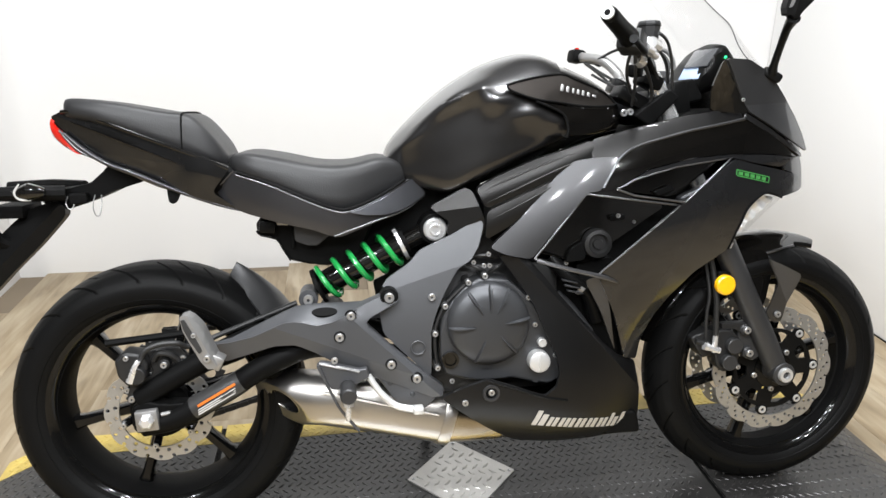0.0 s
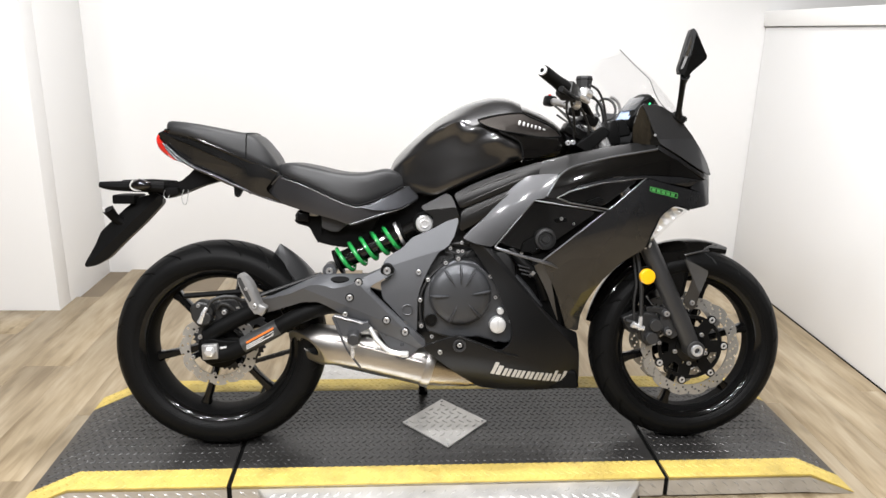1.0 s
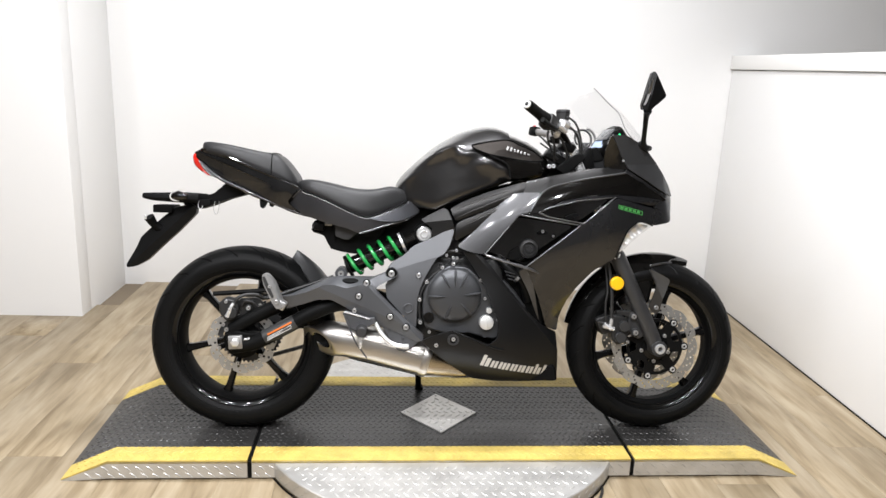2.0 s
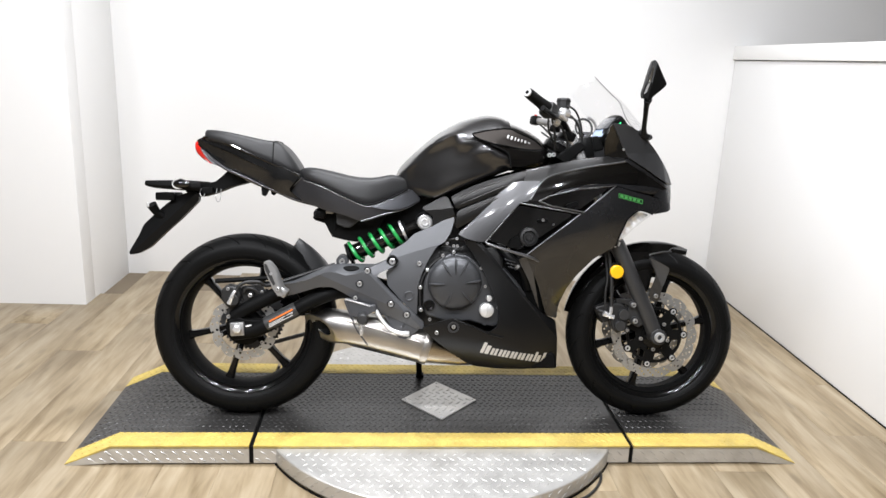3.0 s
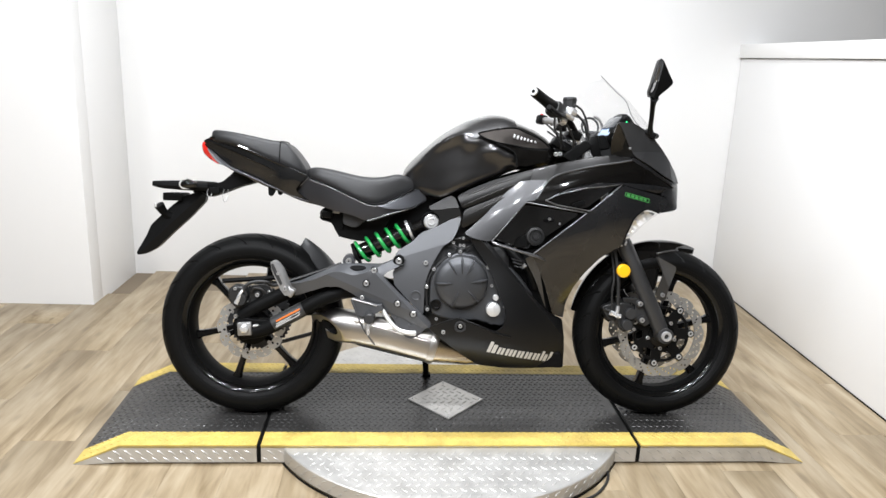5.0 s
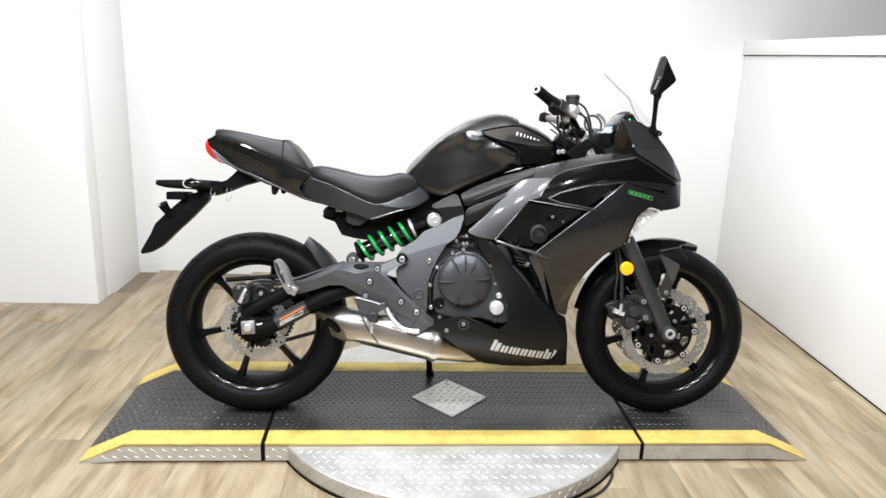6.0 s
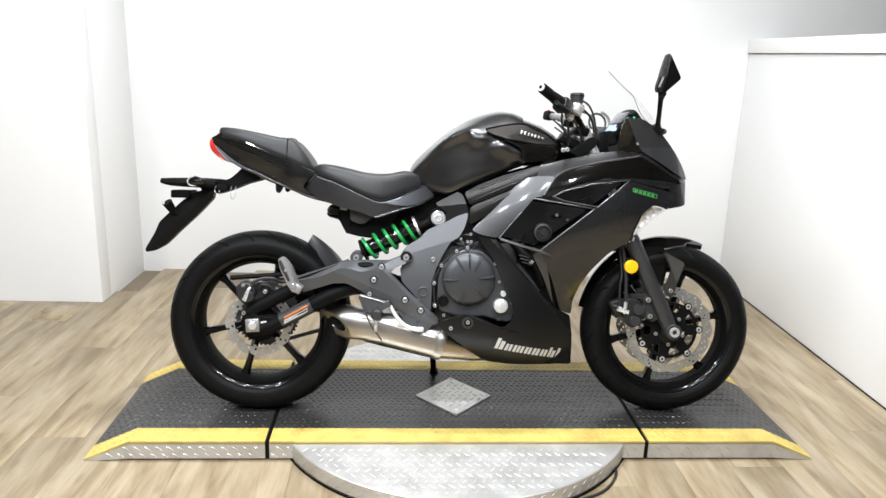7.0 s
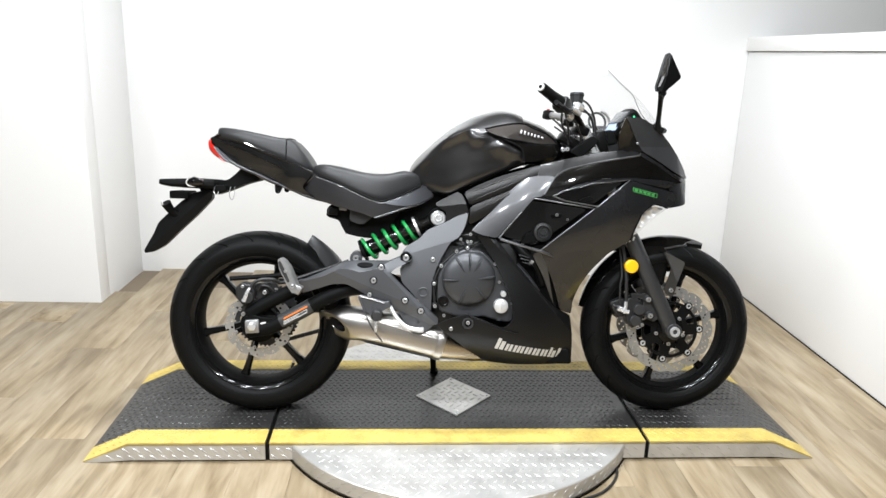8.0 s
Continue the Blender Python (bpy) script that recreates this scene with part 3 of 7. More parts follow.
# the round turntable under the deck
bm = bmesh.new()
prof = [(0.0001, DISC_TOP), (DISC_R - 0.003, DISC_TOP), (DISC_R, DISC_TOP - 0.003), (DISC_R, 0.010), (DISC_R - 0.01, 0.006), (0.0001, 0.006)]
cols = []
for k in range(120):
    a = 2 * math.pi * k / 120
    cols.append([bm.verts.new((r * math.cos(a), r * math.sin(a), z)) for r, z in prof])
for k in range(120):
    p, q = cols[k], cols[(k + 1) % 120]
    for i in range(5):
        bm.faces.new((p[i], p[i + 1], q[i + 1], q[i]))
turn = part("turntable_disc", bm, TREADALU, table, "round aluminium tread plate disc")
spots = []
for r in range(-21, 22):
    for q in range(-21, 22):
        x, y = (q + 0.5 * (r % 2)) * 0.029, r * 0.029
        if HALF_D + 0.012 < abs(y) and math.hypot(x, y) < DISC_R - 0.018:
            spots.append((x, y))
me = lugs(spots, 0.027, 0.0085, 0.0018, lambda i, x, y: radians(45 if int(round((x + 3) / 0.0145)) % 2 else -45), lambda x, y: (DISC_TOP, 0.0))
me.materials.append(TREADALU)
tagged(share("tread_pattern", me, turn), kind="stuff")
bm = bmesh.new()
rows = []
for k in range(121):
    a = 2 * math.pi * k / 120
    rows.append([Vector(((DISC_R + 0.0005 + e) * math.cos(a), (DISC_R + 0.0005 + e) * math.sin(a), z)) for e, z in ((0, 0.0), (0.003, 0.0), (0.003, 0.006), (0, 0.006))])
ring_faces(bm, rows, True, False)
part("skirt", bm, MATT, turn, "thin dark rubber skirt")

vs, fs = [], []
for k in range(96):
    for r in range(2):
        mid = 2 * math.pi * (k + 0.5 * r) / 96
        z = 0.022 + 0.022 * r
        o = len(vs)
        for u, v, h in ((-0.011, 0.0, 0), (0, -0.004, 0), (0.011, 0.0, 0), (0, 0.004, 0), (-0.005, 0, 0.0018), (0.005, 0, 0.0018)):
            w = mid + u / DISC_R
            vs.append(((DISC_R + h) * math.cos(w), (DISC_R + h) * math.sin(w), z + v + 0.6 * u))
        fs += [(o, o + 1, o + 4), (o + 1, o + 5, o + 4), (o + 1, o + 2, o + 5), (o + 2, o + 3, o + 5), (o + 3, o + 4, o + 5), (o + 3, o, o + 4)]
me = bpy.data.meshes.new("edge_tread")
me.from_pydata(vs, [], fs)
me.materials.append(TREADALU)
tagged(share("edge_tread", me, turn), kind="stuff")

# diamond-shaped plate set in the deck
dia = part("diamond_plate", holed([(-0.137, 0), (0, -0.149), (0.137, 0), (0, 0.149)], [], 0, 0.004), TREADALU, table, "diamond-shaped bare tread plate")
dia.matrix_basis = pose(0.0, 0.003, PLAT + 0.001, 90)
spots = [((q + 0.5 * (r % 2)) * 0.0265, r * 0.0265 + 0.003) for r in range(-6, 7) for q in range(-6, 7)]
spots = [(x, y) for x, y in spots if abs(x) / 0.137 + abs(y) / 0.149 < 0.86]
me = lugs(spots, 0.027, 0.0095, 0.0022, lambda i, x, y: radians(45 if int(round((x + 3) / 0.01325)) % 2 else -45), lambda x, y: (PLAT + 0.0049, 0.0))
me.materials.append(TREADALU)
lug = share("tread_pattern", me, dia, dia.matrix_basis.inverted())
tagged(lug, kind="stuff")
for x, y in ((-0.122, 0), (0.122, 0), (0, -0.134), (0, 0.134)):
    ob = share("bolt", BOLT, dia, dia.matrix_basis.inverted() @ pose(x, y + 0.003, PLAT + 0.0050, -90) @ Matrix.Diagonal((0.45, 0.45, 0.45, 1)))

# cable of the turntable drive along the floor
cable = part("power_cable", tube([(1.165, -0.22, 0.0045), (1.181, -0.29, 0.0045), (1.164, -0.358, 0.0045), (1.111, -0.429, 0.0045), (1.045, -0.468, 0.0045), (0.95, -0.50, 0.0045)], 0.0045, 8, 8), CABLE)
tagged(cable, "thin black power cable lying on the floor by the turntable", "cable")


# ---- the motorcycle: x ahead, y to its left, z up from the ground; it leans on its side stand ----
bike = empty("motorcycle", pose(0, 0, PLAT + 0.001, LEAN_ANGLE), "black sport motorcycle with green rear spring on its side stand", "motorcycle")
FRONT_X, FRONT_R, REAR_R = 1.41, 0.299, 0.3105


def petal(x, z, r, lobes, depth, n):
    out = []
    for k in range(n):
        a = 2 * math.pi * k / n
        w = r - depth * (0.5 - 0.5 * math.cos(lobes * a)) ** 2
        out.append((x + w * math.cos(a), z + w * math.sin(a)))
    return out


def wheel(name, cx, radius, half, spokes, turn, square=0.0):
    """A cast rim with its tyre, hub and spokes."""
    cz = radius
    h = half * 0.86
    rim = part(name, lathe([(0.230, -h), (0.2345, -h + 0.004), (0.231, -h + 0.009), (0.216, -h + 0.013), (0.209, -h + 0.024), (0.207, -0.02), (0.207, 0.02), (0.209, h - 0.024), (0.216, h - 0.013),
                            (0.231, h - 0.009), (0.2345, h - 0.004), (0.230, h), (0.222, h - 0.002), (0.211, h - 0.012), (0.203, h - 0.030), (0.199, 0.018), (0.199, -0.018), (0.203, -h + 0.030), (0.211, -h + 0.012), (0.222, -h + 0.002)],
                           cx, cz, 96), RIM, bike, "gloss black cast wheel rim")
    part("rim_barrel", lathe([(0.2085, -h + 0.014), (0.2015, -h + 0.031), (0.1975, -0.018), (0.1975, 0.018), (0.2015, h - 0.031), (0.2085, h - 0.014), (0.2105, h - 0.014), (0.2035, h - 0.031), (0.2000, 0.018), (0.2000, -0.018), (0.2035, -h + 0.031), (0.2105, -h + 0.014)], cx, cz, 96), MATT, rim, "dull black inner barrel of the rim")
    c = half
    outer = [(0.224, c * 0.80), (0.233, c * 0.92), (0.247, c * 0.99), (min(0.264, radius - 0.041), c * 1.0), (radius - 0.036, c * (0.955 + 0.2 * square)), (radius - 0.024, c * (0.84 + 0.7 * square)), (radius - 0.0105, c * (0.60 + square)), (radius - 0.003, c * (0.33 + 0.8 * square)), (radius, 0.0)]
    prof = [(r, -y) for r, y in outer] + [(r, y) for r, y in reversed(outer[:-1])] + [(0.216, c * 0.6), (0.214, 0), (0.216, -c * 0.6)]
    tyre = part("tyre", tyre_mesh(prof, cx, cz, radius, c), RUBBER, rim, "black grooved sport tyre")
    # raised line on the side wall
    for s in (-1, 1):
        for r, yy in ((0.241, 0.962),):
            y = s * c * yy
            part("sidewall_ring", lathe([(r - 0.0012, y), (r, y + s * 0.0012), (r + 0.0012, y), (r, y - s * 0.001)], cx, cz, 96), RUBBER, tyre)
    part("hub", lathe([(0.024, -0.066), (0.046, -0.064), (0.050, -0.052), (0.044, -0.02), (0.044, 0.02), (0.050, 0.052), (0.046, 0.064), (0.024, 0.066)], cx, cz, 40), RIM, rim)
    for k in range(spokes):
        a = radians(turn + 360 / spokes * k)
        ca, sa = math.cos(a), math.sin(a)
        bm = bmesh.new()
        rings = []
        for r, w, d in ((0.036, 0.021, 0.026), (0.075, 0.0125, 0.021), (0.13, 0.0105, 0.018), (0.178, 0.0115, 0.018), (0.204, 0.017, 0.019)):
            ring = []
            for u, v in ((-1, -0.6), (-0.6, -1), (0.6, -1), (1, -0.6), (1, 0.6), (0.6, 1), (-0.6, 1), (-1, 0.6)):
                t = u * w
                ring.append(Vector((cx + r * ca - t * sa, v * d, cz + r * sa + t * ca)))
            rings.append(ring)
        ring_faces(bm, rings)
        part("spoke", bm, RIM, rim)
    return rim


def tyre_mesh(prof, cx, cz, radius, c):
    """The carcass, with curved grooves pressed into the crown."""
    bm = bmesh.new()
    seg, n = 480, len(prof)
    ins = []
    for (r0, y0), (r1, y1) in zip(prof, prof[1:] + prof[:1]):
        k = 3 if min(r0, r1) > radius - 0.04 else 1
        ins += [(r0 + (r1 - r0) * i / k, y0 + (y1 - y0) * i / k) for i in range(k)]
    cols = []
    for s in range(seg):
        col = []
        for r, y in ins:
            u = abs(y) / c
            slant = radians(16) * min(u, 0.95) ** 1.3 if r > radius - 0.06 else radians(16) * 0.95 ** 1.3
            a = 2 * math.pi * s / seg - slant + (radians(5) if y > 0 else 0) * min(1.0, u * 6)
            g = 0.0
            if r > radius - 0.034 and ((s % 24 == 0 and 0.14 < u < 0.92) or (s % 48 == 12 and 0.05 < u < 0.55)):
                g = 0.0045
            k = (r - g) / r
            col.append(bm.verts.new((cx + r * k * math.cos(a), y * k, cz + r * k * math.sin(a))))
        cols.append(col)
    m = len(ins)
    for s in range(seg):
        p, q = cols[s], cols[(s + 1) % seg]
        for i in range(m):
            j = (i + 1) % m
            bm.faces.new((p[i], p[j], q[j], q[i]))
    return bm


def brake_disc(parent, cx, cz, y, r_out, r_in, lobes, rows, hole, thick=0.0045):
    holes = [circle(cx, cz, r_in, 60)]
    for k in range(lobes * 2):
        a = 2 * math.pi * (k + 0.5) / (lobes * 2)
        for i in range(rows):
            rr = r_in + (r_out - r_in) * (0.24 + 0.5 * i / max(rows - 1, 1))
            b = a + 0.07 * i
            holes.append(circle(cx + rr * math.cos(b), cz + rr * math.sin(b), hole, 9))
    return part("brake_disc", holed(petal(cx, cz, r_out, lobes, 0.0055, lobes * 14), holes, y - thick / 2, y + thick / 2), DISCM, parent, "drilled petal-shaped steel brake disc", 40)


# rear wheel with its brake, sprocket and chain
rear = wheel("rear_wheel", 0.001, 0.308, 0.080, 6, 13, 0.05)
rear.matrix_basis = Matrix.Translation((0, -0.018, -0.006))
disc = brake_disc(rear, 0.0, REAR_R, -0.097, 0.112, 0.082, 12, 2, 0.0046)
disc.matrix_basis = Matrix.Translation((0.005, 0.015, -0.001))
for k in range(6):
    a = radians(20 + 60 * k)
    part("disc_arm", tube([(0.05 * math.cos(a), -0.066, REAR_R + 0.05 * math.sin(a)), (0.084 * math.cos(a), -0.094, REAR_R + 0.084 * math.sin(a))], 0.009, 10, 1), RIM, disc)
    bolt(0.078 * math.cos(a), -0.103, REAR_R + 0.078 * math.sin(a), 0.0075, disc)
part("disc_hub", lathe([(0.020, -0.100), (0.050, -0.098), (0.062, -0.090), (0.064, -0.070), (0.050, -0.060), (0.020, -0.060)], 0.0, REAR_R, 40), MATT, disc, "black disc hub")
teeth = []
for k in range(46 * 4):
    a = 2 * math.pi * k / (46 * 4)
    r = 0.116 if k % 4 in (0, 1) else 0.110
    teeth.append((r * math.cos(a), REAR_R + r * math.sin(a)))
part("sprocket", holed(teeth, [circle(0, REAR_R, 0.055, 30)] + [circle(0.083 * math.cos(b), REAR_R + 0.083 * math.sin(b), 0.013, 14) for b in [radians(60 * k + 12) for k in range(6)]], 0.082, 0.089), CASTING, rear, "black toothed rear sprocket")
bm = bmesh.new()
for (ax, az), (bx, bz) in (((0.02, REAR_R - 0.115), (0.56, 0.355)), ((-0.02, REAR_R + 0.115), (0.56, 0.435))):
    length = math.hypot(bx - ax, bz - az)
    tilt = -math.degrees(math.atan2(bz - az, bx - ax))
    for k in range(int(length / 0.0145)):
        t = (k + 0.5) * 0.0145 / length
        wide = 0.0085 if k % 2 else 0.0065
        for s in (-1, 1):
            block((ax + (bx - ax) * t, 0.0855 + s * wide, az + (bz - az) * t), (0.019, 0.0022, 0.0115), 0.0, (0, tilt, 0), bm)
tagged(part("chain", bm, CASTING, bike, "dark metal drive chain"), kind="stuff")

# swing arm: a pair of bent round tubes on the right, axle block and adjuster
arm = part("swing_arm", tube([(-0.022, -0.1360, 0.345), (0.03, -0.1380, 0.377), (0.14, -0.1340, 0.432), (0.25, -0.1100, 0.468), (0.36, -0.085, 0.475), (0.47, -0.08, 0.44)], [0.021, 0.023, 0.024, 0.024, 0.026, 0.028], 16, 8), MATT, bike, "matt black tubular swing arm")
part("lower_tube", tube([(-0.02, -0.1380, 0.285), (0.06, -0.1480, 0.307), (0.15, -0.1530, 0.357), (0.25, -0.1480, 0.412), (0.34, -0.1360, 0.437), (0.43, -0.1220, 0.41), (0.52, -0.09, 0.385)], [0.020, 0.024, 0.024, 0.024, 0.025, 0.026, 0.028], 16, 8), MATT, arm)
part("left_tube", tube([(-0.04, 0.118, 0.31), (0.1, 0.118, 0.345), (0.25, 0.11, 0.40), (0.38, 0.10, 0.43), (0.52, 0.09, 0.395)], 0.026, 14, 6), MATT, arm)
part("cross_tube", tube([(0.37, -0.11, 0.47), (0.37, 0.11, 0.45)], 0.032, 16, 1), MATT, arm)
part("axle_end", plate([(-0.036, 0.288), (-0.036, 0.334), (-0.010, 0.346), (0.03, 0.338), (0.085, 0.338), (0.095, 0.304), (0.05, 0.282), (0.0, 0.275), (-0.028, 0.277)], -0.1560, -0.1200, 0.006), MATT, arm)
block_part = part("axle_block", block((-0.004, -0.1600, 0.309), (0.044, 0.022, 0.043), 0.003, (0, -4, 0)), PEGM, arm, "silver square axle block")
part("axle_nut", lathe([(0.0001, -0.1880), (0.009, -0.1880), (0.0135, -0.1850), (0.0150, -0.1700), (0.0150, -0.1680)], -0.003, 0.311, 6, False), CHROME, block_part)
part("adjuster", tube([(0.022, -0.1575, 0.317), (0.040, -0.1575, 0.320)], 0.0042, 8, 1), PEGM, arm)
part("axle", tube([(0, -0.15, REAR_R), (0, 0.14, REAR_R)], 0.012, 12, 1), CHROME, arm)
# warning sticker wrapped on the lower tube: an orange line over unreadable print
sticker = part("sticker", tube([(0.088, -0.1515, 0.3235), (0.15, -0.1555, 0.3575), (0.185, -0.1540, 0.377)], 0.0247, 20, 4, caps=False), STICKER, arm, "dark warning sticker with an orange line")
for k, (m, w, dz) in enumerate(((ORANGE, 0.0048, 0.0095), (PAPER, 0.0022, 0.0005), (PAPER, 0.0022, -0.0045), (PAPER, 0.0022, -0.0095))):
    part("print_bar", block((0.137, -0.1795 + 0.0006 * k, 0.3495 + dz), (0.086, 0.002, w), 0.0, (0, -29.0, 0)), m, sticker)

# rear caliper and its hose
cal = part("rear_caliper", plate([(-0.062, 0.432), (-0.042, 0.450), (-0.005, 0.443), (0.004, 0.418), (-0.011, 0.382), (-0.038, 0.375), (-0.058, 0.398)], -0.152, -0.098, 0.007), DARKCAST, bike, "dark cast rear brake caliper")
part("caliper_carrier", plate([(-0.005, 0.445), (0.063, 0.450), (0.080, 0.424), (0.043, 0.393), (-0.005, 0.356), (-0.030, 0.336), (-0.052, 0.340), (-0.041, 0.376), (0.006, 0.393)], -0.128, -0.112, 0.003), DARKCAST, cal)
part("caliper_arch", tube([(0.010, -0.132, 0.425), (0.022, -0.136, 0.440), (0.045, -0.136, 0.436), (0.060, -0.132, 0.420)], 0.007, 10, 6), DARKCAST, cal)
part("pin_boss", drum(0.033, 0.418, -0.146, -0.12, 0.011), DARKCAST, cal)
part("piston_cap", drum(-0.018, 0.403, -0.166, -0.12, 0.0175), DARKCAST, cal)
part("bleed_nipple", tube([(-0.031, -0.160, 0.391), (-0.020, -0.164, 0.420), (-0.012, -0.160, 0.434)], [0.009, 0.0055, 0.005], 10, 4), CHROME, cal)
for x, z, r, y in ((0.033, 0.418, 0.009, -0.148), (0.067, 0.424, 0.009, -0.130), (-0.018, 0.353, 0.008, -0.130), (-0.040, 0.343, 0.009, -0.130), (-0.037, 0.438, 0.007, -0.154)):
    bolt(x, y, z, r, cal)
part("brake_hose", tube([(-0.014, -0.150, 0.425), (-0.001, -0.150, 0.450), (0.026, -0.146, 0.461), (0.060, -0.140, 0.460), (0.085, -0.125, 0.448), (0.16, -0.10, 0.47), (0.30, -0.09, 0.52)], 0.0058, 10, 8), CABLE, cal)
part("torque_arm", tube([(-0.09, -0.098, 0.455), (0.09, -0.098, 0.470)], 0.008, 8, 1), MATT, cal)

# passenger footrest bracket and heel plate
LIMB = ((0.434, 0.485), (0.588, 0.331))
LOWER = ((0.281, 0.487), (0.499, 0.396))
by = folded(folded(lambda x, z: -0.194 + 0.04 * max(0.0, 0.24 - x) + 0.30 * max(0.0, z - 0.505), *LIMB, 0.9, 0.0, 0.009), *LOWER, 0.0, 0.36)
br = part("footrest_bracket", shell([(0.121, 0.458), (0.165, 0.462), (0.220, 0.477), (0.2765, 0.5046), (0.300, 0.506), (0.321, 0.502), (0.343, 0.495), (0.377, 0.5013), (0.434, 0.528), (0.480, 0.548), (0.496, 0.556), (0.510, 0.546), (0.508, 0.534), (0.476, 0.517), (0.452, 0.505), (0.441, 0.492), (0.497, 0.435), (0.551, 0.386), (0.600, 0.345), (0.598, 0.326), (0.577, 0.322), (0.552, 0.334), (0.500, 0.358), (0.460, 0.374), (0.430, 0.385), (0.377, 0.412), (0.340, 0.436), (0.300, 0.456), (0.255, 0.454), (0.20, 0.434), (0.160, 0.420), (0.138, 0.420), (0.124, 0.438)], by, 0.022, 0.012, 0.004, folds=[LIMB, LOWER]), BRACKETP, bike, "satin dark grey folded footrest bracket")


def flange(front, back, name):
    """A strip that runs from the bracket's front edge back to its inner edge, facing up."""
    bm = bmesh.new()
    rings = []
    for (x, z), (u, y, w) in zip(front, back):
        a, b = Vector((x, by(x, z) + 0.002, z - 0.001)), Vector((u, y, w))
        down = Vector((0.0, 0.002, -0.006))
        rings.append([a, a.lerp(b, 0.15) + Vector((0, 0, 0.0012)), b, b + down, a + down])
    ring_faces(bm, rings)
    return part(name, bm, BRACKETP, br, sharp=40)


flange([(0.124, 0.458), (0.165, 0.462), (0.220, 0.477), (0.2765, 0.5046), (0.300, 0.506), (0.321, 0.502), (0.343, 0.495), (0.377, 0.5013), (0.404, 0.514), (0.434, 0.528), (0.480, 0.548), (0.492, 0.554)], [(0.130, -0.150, 0.459), (0.171, -0.146, 0.468), (0.226, -0.142, 0.493), (0.279, -0.140, 0.5165), (0.302, -0.140, 0.526), (0.335, -0.140, 0.529), (0.365, -0.140, 0.529), (0.395, -0.140, 0.529), (0.415, -0.140, 0.529), (0.436, -0.142, 0.530), (0.472, -0.148, 0.546), (0.490, -0.156, 0.557)], "top_flange")
# a flat dark oval on the flange paints the shade of a hole
back = Vector((0.0, 0.052, 0.031)).normalized()
hollow_shade = [Vector((0.359, -0.166, 0.5160)) + Vector((0.026 * math.cos(a), 0, 0)) + back * (0.012 * math.sin(a)) for a in np.linspace(0, 2 * math.pi, 24, endpoint=False)]
bm = bmesh.new()
ring_faces(bm, [[v + Vector((0, -0.0005, 0.0015)) for v in hollow_shade], [v + Vector((0, 0.001, -0.002)) for v in hollow_shade]])
part("hollow_shade", bm, MATT, br, "dark oval sheet on the bracket for the shade of its hollow")
part("lower_plate", plate([(0.458, 0.378), (0.487, 0.379), (0.587, 0.322), (0.560, 0.300), (0.540, 0.286), (0.515, 0.293), (0.486, 0.338)], -0.178, -0.160, 0.004), BRACKETP, br)
for x, z in ((0.487, 0.360), (0.534, 0.332)):
    part("rivet", drum(x, z, -0.1805, -0.175, 0.0055), CASTING, br)
part("boss", drum(0.491, 0.543, by(0.491, 0.543) - 0.003, -0.15, 0.0185), MATT, br)
for x, z, r in ((0.412, 0.512, 0.0115), (0.388, 0.470, 0.0115), (0.491, 0.543, 0.0135), (0.490, 0.406, 0.0115), (0.542, 0.372, 0.012)):
    y = by(x, z) - (0.003 if r > 0.013 else 0.0)
    part("washer", drum(x, z, y - 0.0015, y + 0.004, r * 1.05), MATT, br)
    bolt(x, y - 0.0035, z, r, br)
peg = part("passenger_footrest", shell([(0.088, 0.536), (0.101, 0.540), (0.112, 0.531), (0.126, 0.512), (0.148, 0.458), (0.156, 0.442), (0.146, 0.430), (0.133, 0.430), (0.120, 0.448), (0.104, 0.482), (0.092, 0.508)], folded(lambda x, z: -0.226, (0.100, 0.540), (0.150, 0.434), 0.9, 0.0), 0.034, 0.008, 0.004, folds=[((0.100, 0.540), (0.150, 0.434))]), PEGM, bike, "folded silver alloy passenger footrest")
part("rubber_pad", shell([(0.090, 0.530), (0.097, 0.532), (0.112, 0.500), (0.126, 0.468), (0.120, 0.462), (0.104, 0.490), (0.094, 0.512)], lambda x, z: -0.2285, 0.003, 0.010, 0.001), FORKM, peg, "worn grey rubber insert")
part("pivot_block", block((0.148, -0.205, 0.440), (0.026, 0.036, 0.028), 0.004, (0, 30, 0)), PEGM, peg)
bolt(0.134, -0.229, 0.452, 0.009, peg)
bolt(0.112, -0.230, 0.500, 0.006, peg)

# rider's footrest, heel guard and brake pedal
guard = part("heel_guard", plate([(0.339, 0.416), (0.348, 0.424), (0.425, 0.402), (0.440, 0.405), (0.445, 0.385), (0.417, 0.372), (0.39, 0.360), (0.365, 0.364)], -0.205, -0.188, 0.004), BRACKETP, bike, "dark grey heel guard")
part("guard_lip", tube([(0.345, -0.205, 0.420), (0.385, -0.207, 0.410), (0.424, -0.205, 0.398)], 0.003, 8, 4), PEGM, guard)
bolt(0.376, -0.206, 0.425, 0.009, guard)
part("footrest", tube([(0.400, -0.19, 0.368), (0.400, -0.196, 0.367), (0.401, -0.252, 0.364), (0.401, -0.256, 0.364)], [0.013, 0.0165, 0.0165, 0.014], 16, 1), FORKM, guard, "dark rider footrest")
part("footrest_pin", tube([(0.400, -0.240, 0.350), (0.400, -0.241, 0.341), (0.3995, -0.2415, 0.340), (0.399, -0.242, 0.322), (0.3985, -0.243, 0.311)], [0.011, 0.011, 0.0055, 0.0065, 0.004], 12, 1), CHROME, guard)
